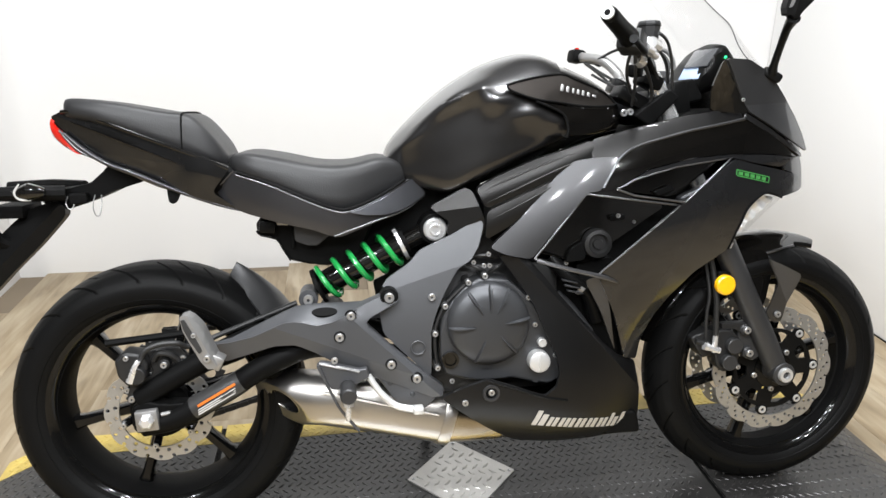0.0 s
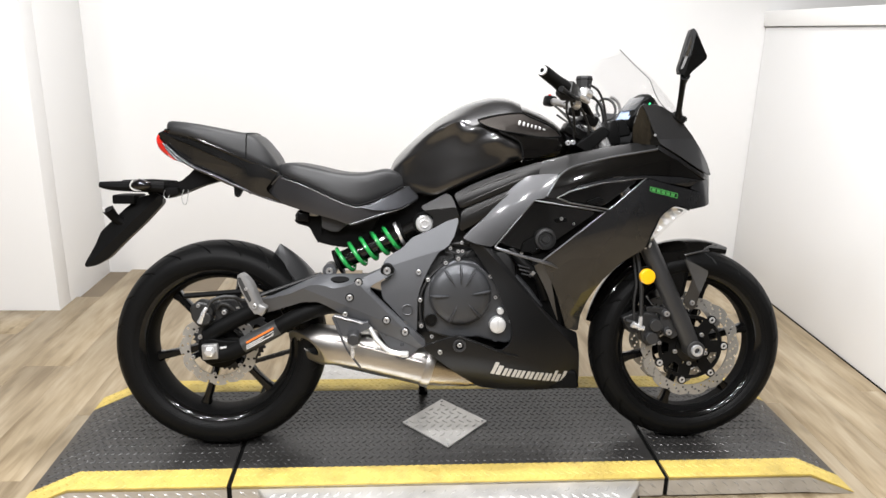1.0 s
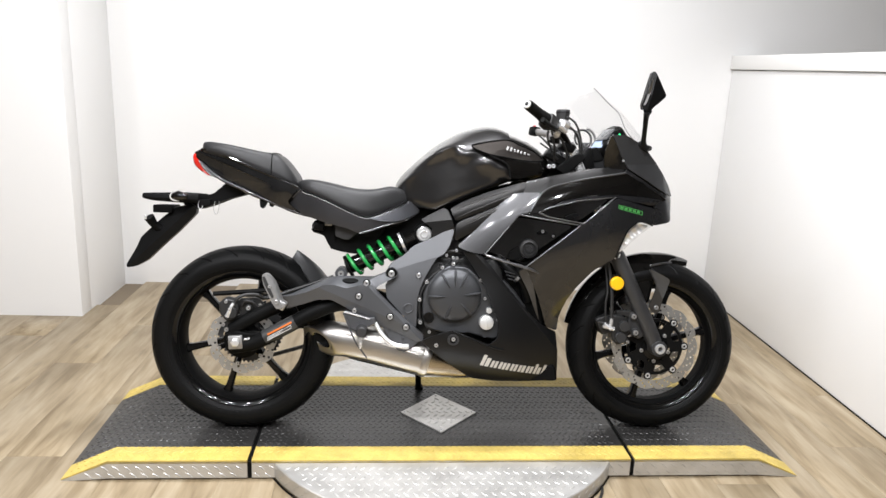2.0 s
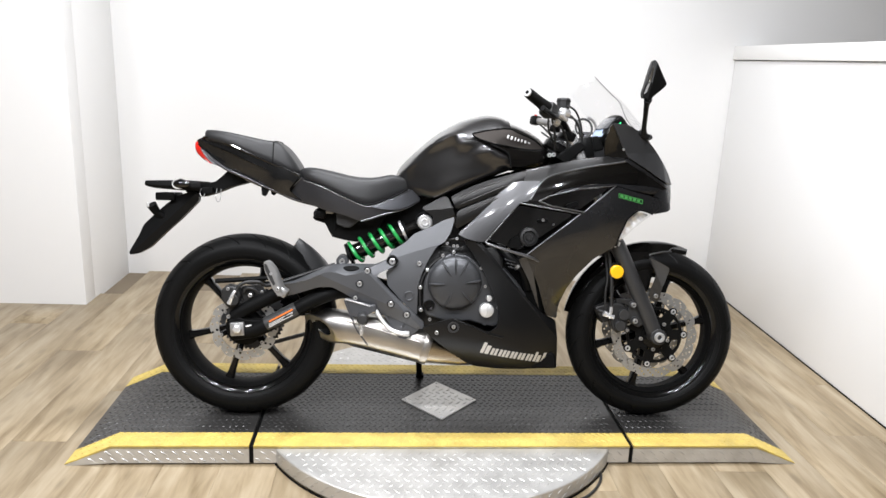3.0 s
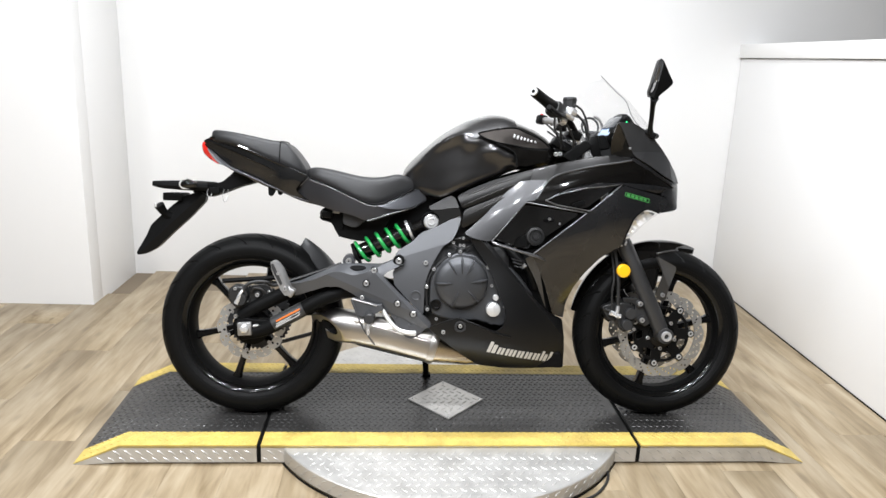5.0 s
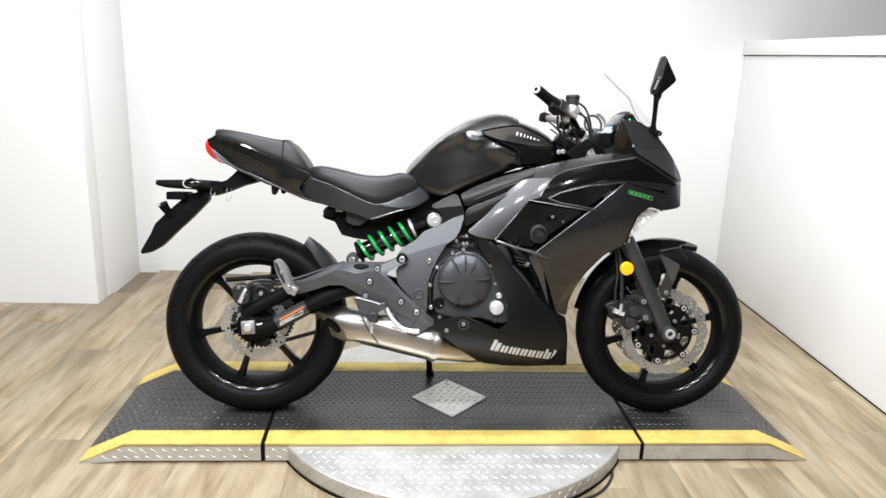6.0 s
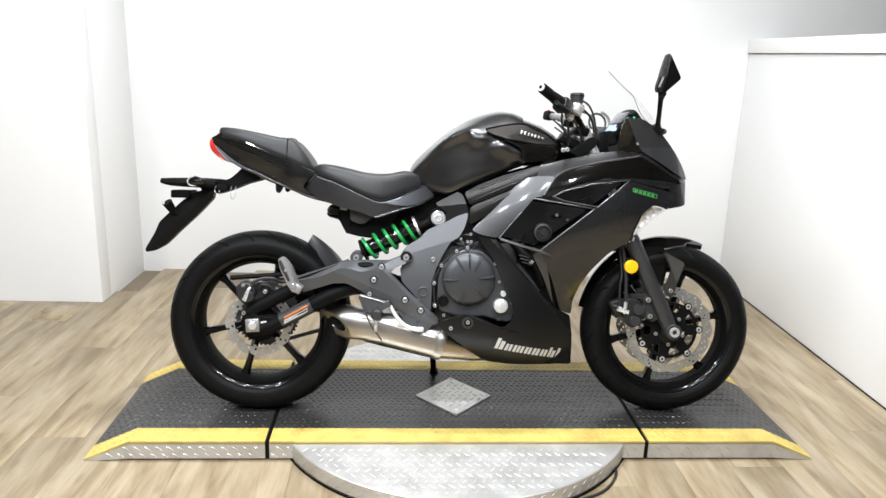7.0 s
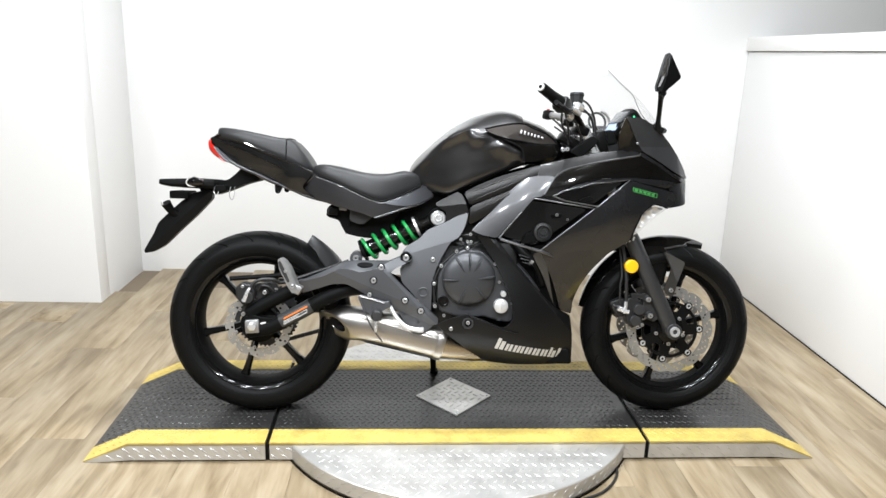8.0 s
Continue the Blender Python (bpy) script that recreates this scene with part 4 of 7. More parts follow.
part("heel_blade", plate([(0.339, 0.418), (0.345, 0.419), (0.361, 0.376), (0.384, 0.323), (0.422, 0.272), (0.417, 0.271), (0.379, 0.323), (0.356, 0.376)], -0.211, -0.203, 0.0015), BRACKETP, guard)
pedal = part("brake_pedal", tube([(0.442, -0.192, 0.385), (0.467, -0.20, 0.347), (0.498, -0.205, 0.320), (0.536, -0.212, 0.312)], [0.0065, 0.007, 0.007, 0.008], 10, 6), ALU, bike, "silver brake pedal")
part("pedal_tip", block((0.541, -0.220, 0.315), (0.022, 0.026, 0.014), 0.004), ALU, pedal)

# silencer under the engine
def ring_at(x, z, up, wide, yc, tilt, n=20, power=3.2):
    ca, sa = math.cos(tilt), math.sin(tilt)
    out = []
    for k in range(n):
        a = 2 * math.pi * (k + 0.5) / n
        c, s = math.cos(a), math.sin(a)
        u = abs(c) ** (2 / power) * (1 if c > 0 else -1)
        v = abs(s) ** (2 / power) * (1 if s > 0 else -1)
        out.append(Vector((x + v * up * sa, yc + u * wide, z + v * up * ca)))
    return out


t0 = radians(17)


def end_ring(up, wide, inset=0.0, n=20, power=2.2, zc=-0.008, yc=-0.107, slant=1.0):
    """A ring on the oblique plane in which the silencer's mouth is cut."""
    out = []
    for p in ring_at(0.0, zc, up, wide, yc, 0.0, n, power):
        d = inset - slant * (0.45 * p.z + 1.35 * (p.y + 0.12))
        out.append(Vector((0.2707 + d, p.y, 0.310 + p.z - 0.27 * d)))
    return out


MOUTH = dict(power=2.0, zc=-0.002, yc=-0.113)
bm = bmesh.new()
ring_faces(bm, [end_ring(0.0195, 0.0205, 0.008, **MOUTH), end_ring(0.0205, 0.0215, 0.002, **MOUTH), end_ring(0.0225, 0.0235, 0.003, **MOUTH), end_ring(0.0325, 0.0370, -0.001), end_ring(0.0350, 0.0400, 0.0), end_ring(0.0370, 0.0425, 0.003), end_ring(0.049, 0.0565, 0.042, zc=0.014, slant=0.65, power=2.6), ring_at(0.43, 0.298, 0.057, 0.063, -0.106, t0), ring_at(0.60, 0.254, 0.056, 0.064, -0.104, t0), ring_at(0.612, 0.250, 0.055, 0.063, -0.104, t0)], caps=False)
sil = part("silencer", bm, STEEL, bike, "brushed stainless silencer slung under the engine", 50)
bm = bmesh.new()
ring_faces(bm, [ring_at(0.598, 0.255, 0.0585, 0.0665, -0.104, t0), ring_at(0.604, 0.2535, 0.060, 0.068, -0.104, t0), ring_at(0.616, 0.250, 0.060, 0.068, -0.104, t0), ring_at(0.622, 0.248, 0.0585, 0.0665, -0.104, t0)])
part("band", bm, STEEL, sil)
bm = bmesh.new()
ring_faces(bm, [ring_at(0.612, 0.250, 0.054, 0.062, -0.104, t0), ring_at(0.66, 0.236, 0.046, 0.056, -0.10, t0 + 0.1), ring_at(0.73, 0.211, 0.028, 0.046, -0.085, t0 + 0.1), ring_at(0.80, 0.20, 0.022, 0.03, -0.06, t0)])
part("front_cone", bm, HEATED, sil, "straw-tinted stainless cone")
bm = bmesh.new()
ring_faces(bm, [end_ring(0.0200, 0.0210, 0.0035, **MOUTH), end_ring(0.0195, 0.0205, 0.0085, **MOUTH), end_ring(0.0185, 0.0195, 0.0095, **MOUTH), end_ring(0.017, 0.018, 0.045, **MOUTH), end_ring(0.001, 0.001, 0.046, **MOUTH)], caps=False)
part("outlet_bore", bm, MATT, sil, "matt black outlet bore")
part("side_crease", tube([(0.345, -0.166, 0.344), (0.39, -0.1695, 0.334), (0.47, -0.1700, 0.312), (0.59, -0.168, 0.278)], 0.0035, 8, 6), STEEL, sil)
part("underside_strip", plate([(0.352, 0.268), (0.60, 0.206), (0.60, 0.194), (0.354, 0.252)], -0.125, -0.05, 0.005), MATT, sil, "black strip along the underside of the silencer")
part("hanger", plate([(0.385, 0.372), (0.42, 0.365), (0.415, 0.335), (0.395, 0.335)], -0.176, -0.168, 0.002), CASTING, sil)

# rear shock with its green spring
top, bot = Vector((0.595, -0.086, 0.670)), Vector((0.338, -0.086, 0.548))
ax = (top - bot).normalized()
shock = part("rear_shock", tube([bot + ax * 0.004, bot + ax * 0.03, bot + ax * 0.20, bot + ax * 0.205, top], [0.020, 0.027, 0.027, 0.020, 0.021], 18, 1), GLOSS, bike, "black shock absorber")
side = Vector((0, 1, 0))
up = ax.cross(side)
coil = []
for k in range(5 * 20 + 1):
    a = 2 * math.pi * k / 20
    coil.append(bot + ax * (0.018 + 0.180 * k / 100 if k > 18 else 0.018 + 0.180 * 18 / 100 * (k / 18) ** 1.4) + 0.037 * (math.cos(a) * side + math.sin(a) * up))
part("spring", tube(coil, 0.0062, 8, 1), GREEN, shock, "bright green coil spring")
for d, r, m in ((0.008, 0.039, MATT), (0.203, 0.037, CHROME), (0.2125, 0.031, MATT)):
    part("collar", tube([bot + ax * d, bot + ax * (d + 0.008)], r, 24, 1), m, shock)
part("top_mount", drum(0.596, 0.670, -0.112, -0.06, 0.033), MATT, shock)
part("mount_bolt", lathe([(0.0001, -0.124), (0.008, -0.124), (0.009, -0.127), (0.012, -0.127), (0.014, -0.122), (0.021, -0.122), (0.0245, -0.119), (0.0255, -0.112), (0.0255, -0.108)], 0.596, 0.670, 30, False), CHROME, shock, "large bright shock bolt")
part("lower_mount", drum(0.326, 0.533, -0.122, -0.06, 0.020), FRAMEP, shock)
bolt(0.326, -0.125, 0.533, 0.014, shock)
bm = bmesh.new()
rings = []
for k in range(17):
    t = k / 16
    a = radians(60.0 - 34 * t)
    w = 0.088 * min(1.0, 0.05 + 1.7 * t)
    row = [Vector(((0.339 - 0.040 * abs(u) ** 2.2) * math.cos(a), -0.01 + w * u, 0.305 + (0.339 - 0.040 * abs(u) ** 2.2) * math.sin(a))) for u in np.linspace(-1, 1, 13)]
    rings.append(row + [Vector((v.x * 0.99, v.y * 0.97, v.z - 0.004)) for v in reversed(row)])
ring_faces(bm, rings)
part("hugger", bm, FORKM, bike, "satin dark grey rear tyre hugger", 50)

# frame side cover
fd = lay([(0.44, 0.545, -0.145), (0.53, 0.60, -0.150), (0.585, 0.72, -0.128), (0.664, 0.75, -0.150), (0.675, 0.65, -0.172), (0.60, 0.55, -0.168), (0.575, 0.46, -0.172), (0.58, 0.35, -0.165), (0.50, 0.47, -0.160)])
SHOULDER = ((0.5015, 0.5534), (0.676, 0.6134))
cover = pair("frame_cover", [(0.622, 0.660), (0.684, 0.697), (0.691, 0.684), (0.678, 0.640), (0.662, 0.613), (0.634, 0.594), (0.606, 0.545), (0.588, 0.503), (0.577, 0.465), (0.576, 0.372), (0.572, 0.366), (0.513, 0.425), (0.478, 0.462), (0.472, 0.500), (0.474, 0.508), (0.506, 0.522), (0.513, 0.544), (0.498, 0.556), (0.478, 0.558), (0.490, 0.575), (0.535, 0.604), (0.560, 0.632)], folded(fd, *SHOULDER, 0.16, 0.0), FRAMEP, bike, "dark grey frame side cover", folds=[SHOULDER])
bolt(0.579, -0.173, 0.538, 0.010, cover)
part("round_plug", lathe([(0.013, -0.1735), (0.0145, -0.1745), (0.016, -0.1735), (0.0145, -0.171)], 0.548, 0.431, 24), FRAMEP, cover)
KNEE = ((0.583, 0.707), (0.672, 0.720))
CAPLINE = ((0.619, 0.659), (0.690, 0.701))
ky = folded(folded(lambda x, z: -0.132 - 0.34 * (x - 0.60), *KNEE, 0.42, 0.0), *CAPLINE, 0.0, 0.5)
pair("knee_cap", [(0.582, 0.718), (0.656, 0.759), (0.671, 0.752), (0.692, 0.698), (0.696, 0.668), (0.684, 0.650), (0.626, 0.650), (0.618, 0.668), (0.622, 0.690)], ky, COVER, cover, thick=0.008, step=0.010, roll=0.003, folds=[KNEE, CAPLINE])

# engine: block, right-hand cover, clutch cover with radial ribs, oil cap
# block and cylinder are darker than the cover, for the shade in the gaps
engine = part("engine", block((0.715, 0.0, 0.45), (0.31, 0.25, 0.30), 0.03), DARKCAST, bike, "black twin-cylinder engine")
part("cylinder", block((0.78, 0.0, 0.63), (0.22, 0.20, 0.16), 0.02, (0, -18, 0)), DARKCAST, engine)
part("crankcase_cover", plate([(0.650, 0.559), (0.622, 0.530), (0.603, 0.500), (0.595, 0.47), (0.595, 0.40), (0.606, 0.368), (0.66, 0.352), (0.75, 0.352), (0.800, 0.339), (0.832, 0.333), (0.858, 0.348), (0.869, 0.374), (0.866, 0.42), (0.815, 0.48), (0.79, 0.522), (0.755, 0.556), (0.735, 0.570), (0.68, 0.574)], -0.176, -0.12, 0.007), CASTING, engine, "black right-hand crankcase cover")
cl = lathe([(0.0001, -0.207), (0.03, -0.2065), (0.060, -0.204), (0.078, -0.1985), (0.0855, -0.190), (0.0885, -0.175), (0.0885, -0.17)], 0.697, 0.477, 72, False)
clutch = part("clutch_cover", cl, CASTING, engine, "round black clutch cover with radial ribs")
for deg in (8, 62, 90, 122, 182, 248, 312):
    a = radians(deg)
    ca, sa = math.cos(a), math.sin(a)
    bm = bmesh.new()
    rings = []
    for r, w, y in ((0.024, 0.0006, -0.2050), (0.040, 0.0026, -0.2115), (0.062, 0.0042, -0.2125), (0.078, 0.0042, -0.2075), (0.086, 0.002, -0.1965)):
        rings.append([Vector((0.697 + r * ca - u * sa, y + d, 0.477 + r * sa + u * ca)) for u, d in ((-w, 0.009), (-w * 0.35, 0.0), (w * 0.35, 0.0), (w, 0.009))])
    ring_faces(bm, rings)
    part("rib", bm, CASTING, clutch)
for x, z in ((0.606, 0.518), (0.584, 0.460), (0.588, 0.386), (0.655, 0.566), (0.690, 0.578), (0.782, 0.528)):
    bolt(x, -0.179, z, 0.0078, engine)
part("cover_flange", tube([(0.655, -0.172, 0.566), (0.606, -0.172, 0.518), (0.584, -0.172, 0.460), (0.588, -0.172, 0.386)], 0.0035, 8, 6), DARKCAST, engine)
for x, z in ((0.606, 0.518), (0.584, 0.460), (0.588, 0.386), (0.655, 0.566), (0.690, 0.578)):
    part("bolt_boss", drum(x, z, -0.176, -0.135, 0.0085), DARKCAST, engine)
capo = part("oil_filler_cap", lathe([(0.0001, -0.200), (0.019, -0.200), (0.0225, -0.198), (0.0235, -0.192), (0.0235, -0.17)], 0.803, 0.391, 36, False), ALU, engine, "silver oil filler cap")
part("grip_bar", block((0.803, -0.201, 0.391), (0.004, 0.004, 0.036), 0.001), ALU, capo)
part("plug", drum(0.811, 0.430, -0.190, -0.17, 0.0095), ALU, engine)
part("sight_glass", lathe([(0.0001, -0.179), (0.011, -0.179), (0.013, -0.184), (0.0175, -0.184), (0.0185, -0.176), (0.0185, -0.17)], 0.615, 0.403, 28, False), GLOSS, engine, "round oil window")
for x, z in ((0.842, 0.398), (0.797, 0.468), (0.618, 0.355)):
    bolt(x, -0.178, z, 0.007, engine)
for x0, z0, x1, z1 in ((0.655, 0.60, 0.70, 0.575), (0.70, 0.575, 0.735, 0.60), (0.665, 0.615, 0.72, 0.612)):
    part("wire", tube([(x0, -0.15, z0), ((x0 + x1) / 2, -0.165, (z0 + z1) / 2 + 0.006), (x1, -0.15, z1)], 0.004, 8, 6), CABLE, engine)
for x, z in ((0.668, 0.606), (0.690, 0.598), (0.702, 0.598), (0.700, 0.622)):
    bolt(x, -0.168, z, 0.0065, engine)
part("radiator", plate([(0.90, 0.585), (0.985, 0.60), (1.005, 0.36), (0.955, 0.36)], -0.125, 0.125, 0.004), MATT, bike, "black radiator")
hose = part("coolant_hose", tube([(0.845, -0.120, 0.600), (0.880, -0.135, 0.560), (0.925, -0.138, 0.520), (0.950, -0.125, 0.455)], 0.015, 14, 6), SATIN, engine, "black coolant hose")
part("hose_clip", tube([(0.905, -0.137, 0.537), (0.913, -0.138, 0.530)], 0.0165, 16, 1), PEGM, hose)
part("pipe", tube([(0.860, -0.125, 0.520), (0.890, -0.130, 0.490), (0.935, -0.128, 0.430)], 0.009, 10, 6), CASTING, engine)
bolt(0.875, -0.140, 0.590, 0.006, engine)
for k in range(3):
    z = 0.552 - 0.012 * k
    part("fin", block((0.880 + 0.006 * k, -0.150, z), (0.036, 0.012, 0.003), 0.001, (0, 14, 0)), CASTING, engine)
part("inner_fairing", shell([(0.70, 0.66), (0.90, 0.80), (1.20, 0.86), (1.24, 0.66), (1.05, 0.50), (1.03, 0.36), (0.86, 0.36), (0.83, 0.50), (0.76, 0.60)], lambda x, z: -0.105, 0.01, 0.03, 0.0), MATT, bike, "dark inner panel behind the ducts")
part("inner_fairing", shell([(0.70, 0.66), (0.90, 0.80), (1.20, 0.86), (1.24, 0.66), (1.05, 0.50), (1.03, 0.30), (0.86, 0.22), (0.70, 0.30), (0.65, 0.40), (0.62, 0.60)], lambda x, z: 0.105, 0.01, 0.03, 0.0), MATT, bike, "dark inner panel behind the ducts")
horn = part("horn", lathe([(0.0001, -0.158), (0.010, -0.158), (0.012, -0.152), (0.018, -0.152), (0.022, -0.160), (0.030, -0.158), (0.032, -0.14), (0.0001, -0.14)], 0.940, 0.632, 32, False), DARKCAST, bike, "round black horn inside the fairing duct")
part("horn_bracket", plate([(0.880, 0.622), (0.915, 0.642), (0.915, 0.597), (0.870, 0.592)], -0.15, -0.14, 0.002), MATT, horn)

part("inner_frame", plate([(0.38, 0.69), (0.48, 0.72), (0.56, 0.765), (0.70, 0.80), (0.72, 0.66), (0.62, 0.60), (0.52, 0.60), (0.44, 0.62)], -0.055, 0.075, 0.01), MATT, bike, "dark frame behind the covers")
# side stand on the far side
part("side_stand", tube([(0.55, 0.10, 0.30), (0.595, 0.195, 0.165), (0.608, 0.258, 0.053)], [0.014, 0.012, 0.011], 12, 4), MATT, bike, "black side stand")
part("stand_foot", block((0.610, 0.265, 0.0505), (0.030, 0.034, 0.010), 0.003, (9.7, 0, 0)), MATT, bike)


# fuel tank, with a shoulder crease over the knee recess
def tank_half(x, zt, zb, w, zc):
    return x, [(0.0, zb - 0.01), (w * 0.60, zb - 0.006), (w * 0.86, zb + 0.004), (w * 0.905, zb + 0.4 * (zc - zb)), (w * 0.925, zc - 0.036), (w * 0.975, zc - 0.010), (w, zc - 0.001), (w * 0.985, zc + 0.006), (w * 0.80, zc + 0.50 * (zt - zc)), (w * 0.42, zc + 0.89 * (zt - zc)), (0.0, zt)]


tank = part("fuel_tank", hull([tank_half(0.495, 0.814, 0.790, 0.030, 0.800), tank_half(0.506, 0.845, 0.780, 0.062, 0.818), tank_half(0.542, 0.887, 0.772, 0.104, 0.852), tank_half(0.617, 0.955, 0.752, 0.148, 0.926), tank_half(0.674, 0.993, 0.774, 0.168, 0.950),
                               tank_half(0.722, 1.017, 0.793, 0.171, 0.934), tank_half(0.79, 1.036, 0.822, 0.166, 0.908), tank_half(0.84, 1.035, 0.843, 0.160, 0.893), tank_half(0.875, 1.023, 0.857, 0.152, 0.888)], 7, 44), TANK, bike, "metallic black fuel tank", 50)


def nose_half(x, zt, zb, w, zc):
    return x, [(0.0, zb), (w * 0.7, zb + 0.004), (w * 0.97, zb + 0.3 * (zc - zb)), (w, zc), (w * 0.86, zc + 0.022), (w * 0.5, zc + 0.8 * (zt - zc)), (0.0, zt)]


part("tank_front_cover", hull([nose_half(0.868, 1.016, 0.850, 0.140, 0.890), nose_half(0.90, 1.010, 0.852, 0.138, 0.890), nose_half(0.95, 0.989, 0.856, 0.128, 0.892), nose_half(0.99, 0.963, 0.866, 0.112, 0.897), nose_half(1.015, 0.935, 0.878, 0.07, 0.900), nose_half(1.025, 0.910, 0.89, 0.03, 0.902)], 5, 20), GLOSS, tank, "gloss black front tank cover", 60)
td = lay([(0.745, 0.962, -0.163), (0.85, 0.912, -0.167), (0.95, 0.90, -0.146), (0.90, 0.985, -0.124), (0.80, 0.982, -0.145), (0.96, 0.935, -0.134), (0.90, 0.87, -0.160)])
TRIM_LINE = [(0.740, 0.964), (0.797, 0.978), (0.862, 0.986), (0.894, 0.974), (0.945, 0.953), (0.973, 0.932), (0.976, 0.922), (0.941, 0.919), (0.901, 0.921), (0.850, 0.928), (0.797, 0.936), (0.750, 0.952)]
CHEEK_LINE = [(0.799, 0.931), (0.852, 0.9225), (0.901, 0.9155), (0.941, 0.9135), (0.972, 0.914), (0.971, 0.900), (0.962, 0.877), (0.899, 0.861), (0.864, 0.862), (0.866, 0.876), (0.855, 0.906)]
trim = pair("tank_side_trim", TRIM_LINE, td, TRIMP, tank, "metallic bronze-black tank side trim", thick=0.005, roll=0.0015)
pair("tank_cheek", CHEEK_LINE, td, GLOSS, tank, "gloss black cheek panel below the tank trim", thick=0.006, roll=0.002)
for s in (-1, 1):
    part("trim_gap", tube([(x, s * (-td(x, z) + 0.0005), z) for x, z in TRIM_LINE + TRIM_LINE[:1]], 0.0026, 8, 4), MATT, tank, "dark joint round the side trim")
    part("cheek_gap", tube([(x, s * (-td(x, z) + 0.0005), z) for x, z in CHEEK_LINE[8:] + CHEEK_LINE[:1]], 0.0028, 8, 4), MATT, tank, "dark joint beside the cheek panel")
# script badge as plain light strokes
for x, z, l, w in ((0.858, 0.9575, 0.007, 0.022), (0.870, 0.9545, 0.007, 0.020), (0.882, 0.9515, 0.005, 0.017), (0.893, 0.9490, 0.006, 0.015), (0.904, 0.9465, 0.006, 0.017), (0.916, 0.9435, 0.007, 0.014), (0.929, 0.9405, 0.009, 0.008)):
    y = td(x, z) - 0.0035
    part("badge_stroke", block((x, y, z), (l * 0.9, 0.002, w * 0.75), 0.0006, (-35, 20, 0)), PEGM, trim)

# covers along the frame under the tank
d1 = lay([(0.636, 0.751, -0.148), (0.781, 0.809, -0.172), (0.918, 0.854, -0.172), (0.91, 0.806, -0.180), (0.692, 0.714, -0.168), (0.8, 0.77, -0.182)])
pair("upper_frame_cover", [(0.676, 0.757), (0.720, 0.782), (0.790, 0.812), (0.920, 0.852), (0.913, 0.812), (0.80, 0.762), (0.695, 0.717)], crown(lambda x, z: d1(x, z) + 0.006, (0.685, 0.737), (0.916, 0.832), 0.030, 0.010), COVER, bike, "satin grey upper frame cover", thick=0.020, roll=0.005, step=0.008)
d2 = lay([(0.693, 0.713, -0.168), (0.912, 0.806, -0.176), (0.885, 0.784, -0.180), (0.767, 0.693, -0.182), (0.703, 0.660, -0.170), (0.8, 0.74, -0.180)])
pair("lower_frame_cover", [(0.697, 0.712), (0.80, 0.757), (0.905, 0.803), (0.880, 0.790), (0.775, 0.700), (0.700, 0.655), (0.693, 0.660)], crown(lambda x, z: d2(x, z) + 0.004, (0.697, 0.686), (0.893, 0.797), 0.034, 0.009), COVER, bike, "satin grey lower frame cover", thick=0.020, roll=0.005, step=0.008)
u1 = crown(lambda x, z: d1(x, z) + 0.006, (0.685, 0.737), (0.916, 0.832), 0.030, 0.010)
u2 = crown(lambda x, z: d2(x, z) + 0.004, (0.697, 0.686), (0.893, 0.797), 0.034, 0.009)
for s in (-1, 1):
    for depth, line in ((u1, [(0.692, 0.752), (0.75, 0.780), (0.83, 0.811), (0.912, 0.836)]), (u1, [(0.697, 0.729), (0.76, 0.758), (0.84, 0.793), (0.910, 0.820)]), (u2, [(0.702, 0.694), (0.77, 0.728), (0.83, 0.760), (0.882, 0.788)])):
        part("cover_ridge", tube([(x, s * (-depth(x, z) - 0.0012), z) for x, z in line], [0.0012, 0.0030, 0.0030, 0.0012], 8, 8), COVER, bike, "long moulded ridge on the frame cover")
clip = part("wire_clip", block((0.752, -0.166, 0.632), (0.026, 0.012, 0.010), 0.002, (0, -20, 0)), ALU, bike)
bolt(0.756, -0.172, 0.622, 0.0075, clip)


# seats
def seat_half(x, zt, zs, w):
    return x, [(0.0, zs - 0.012), (w * 0.8, zs - 0.010), (w * 0.990, zs), (w, zs + 0.20 * (zt - zs)), (w * 0.975, zs + 0.55 * (zt - zs)), (w * 0.935, zs + 0.84 * (zt - zs)), (w * 0.86, zs + 0.955 * (zt - zs)), (w * 0.55, zs + 0.99 * (zt - zs)), (0.0, zt)]


part("rider_seat", hull([seat_half(0.180, 0.825, 0.812, 0.085), seat_half(0.192, 0.836, 0.806, 0.118), seat_half(0.225, 0.839, 0.794, 0.142), seat_half(0.28, 0.830, 0.771, 0.154), seat_half(0.345, 0.816, 0.740, 0.156), seat_half(0.395, 0.812, 0.724, 0.150), seat_half(0.435, 0.815, 0.727, 0.138), seat_half(0.48, 0.824, 0.747, 0.118), seat_half(0.515, 0.818, 0.764, 0.099), seat_half(0.537, 0.806, 0.776, 0.086), seat_half(0.548, 0.792, 0.780, 0.07)], 6, 22), VINYL, bike, "black vinyl rider seat", 70)
rear_seat = part("passenger_seat", hull([seat_half(-0.137, 0.934, 0.924, 0.05), seat_half(-0.124, 0.951, 0.922, 0.085), seat_half(-0.07, 0.948, 0.911, 0.106), seat_half(-0.01, 0.938, 0.890, 0.112), seat_half(0.06, 0.925, 0.862, 0.116), seat_half(0.09, 0.922, 0.850, 0.118), seat_half(0.115, 0.914, 0.839, 0.118), seat_half(0.142, 0.886, 0.829, 0.114), seat_half(0.165, 0.855, 0.820, 0.104), seat_half(0.178, 0.832, 0.815, 0.085)], 6, 22), VINYL, bike, "black vinyl passenger seat with a stitched front edge", 70)
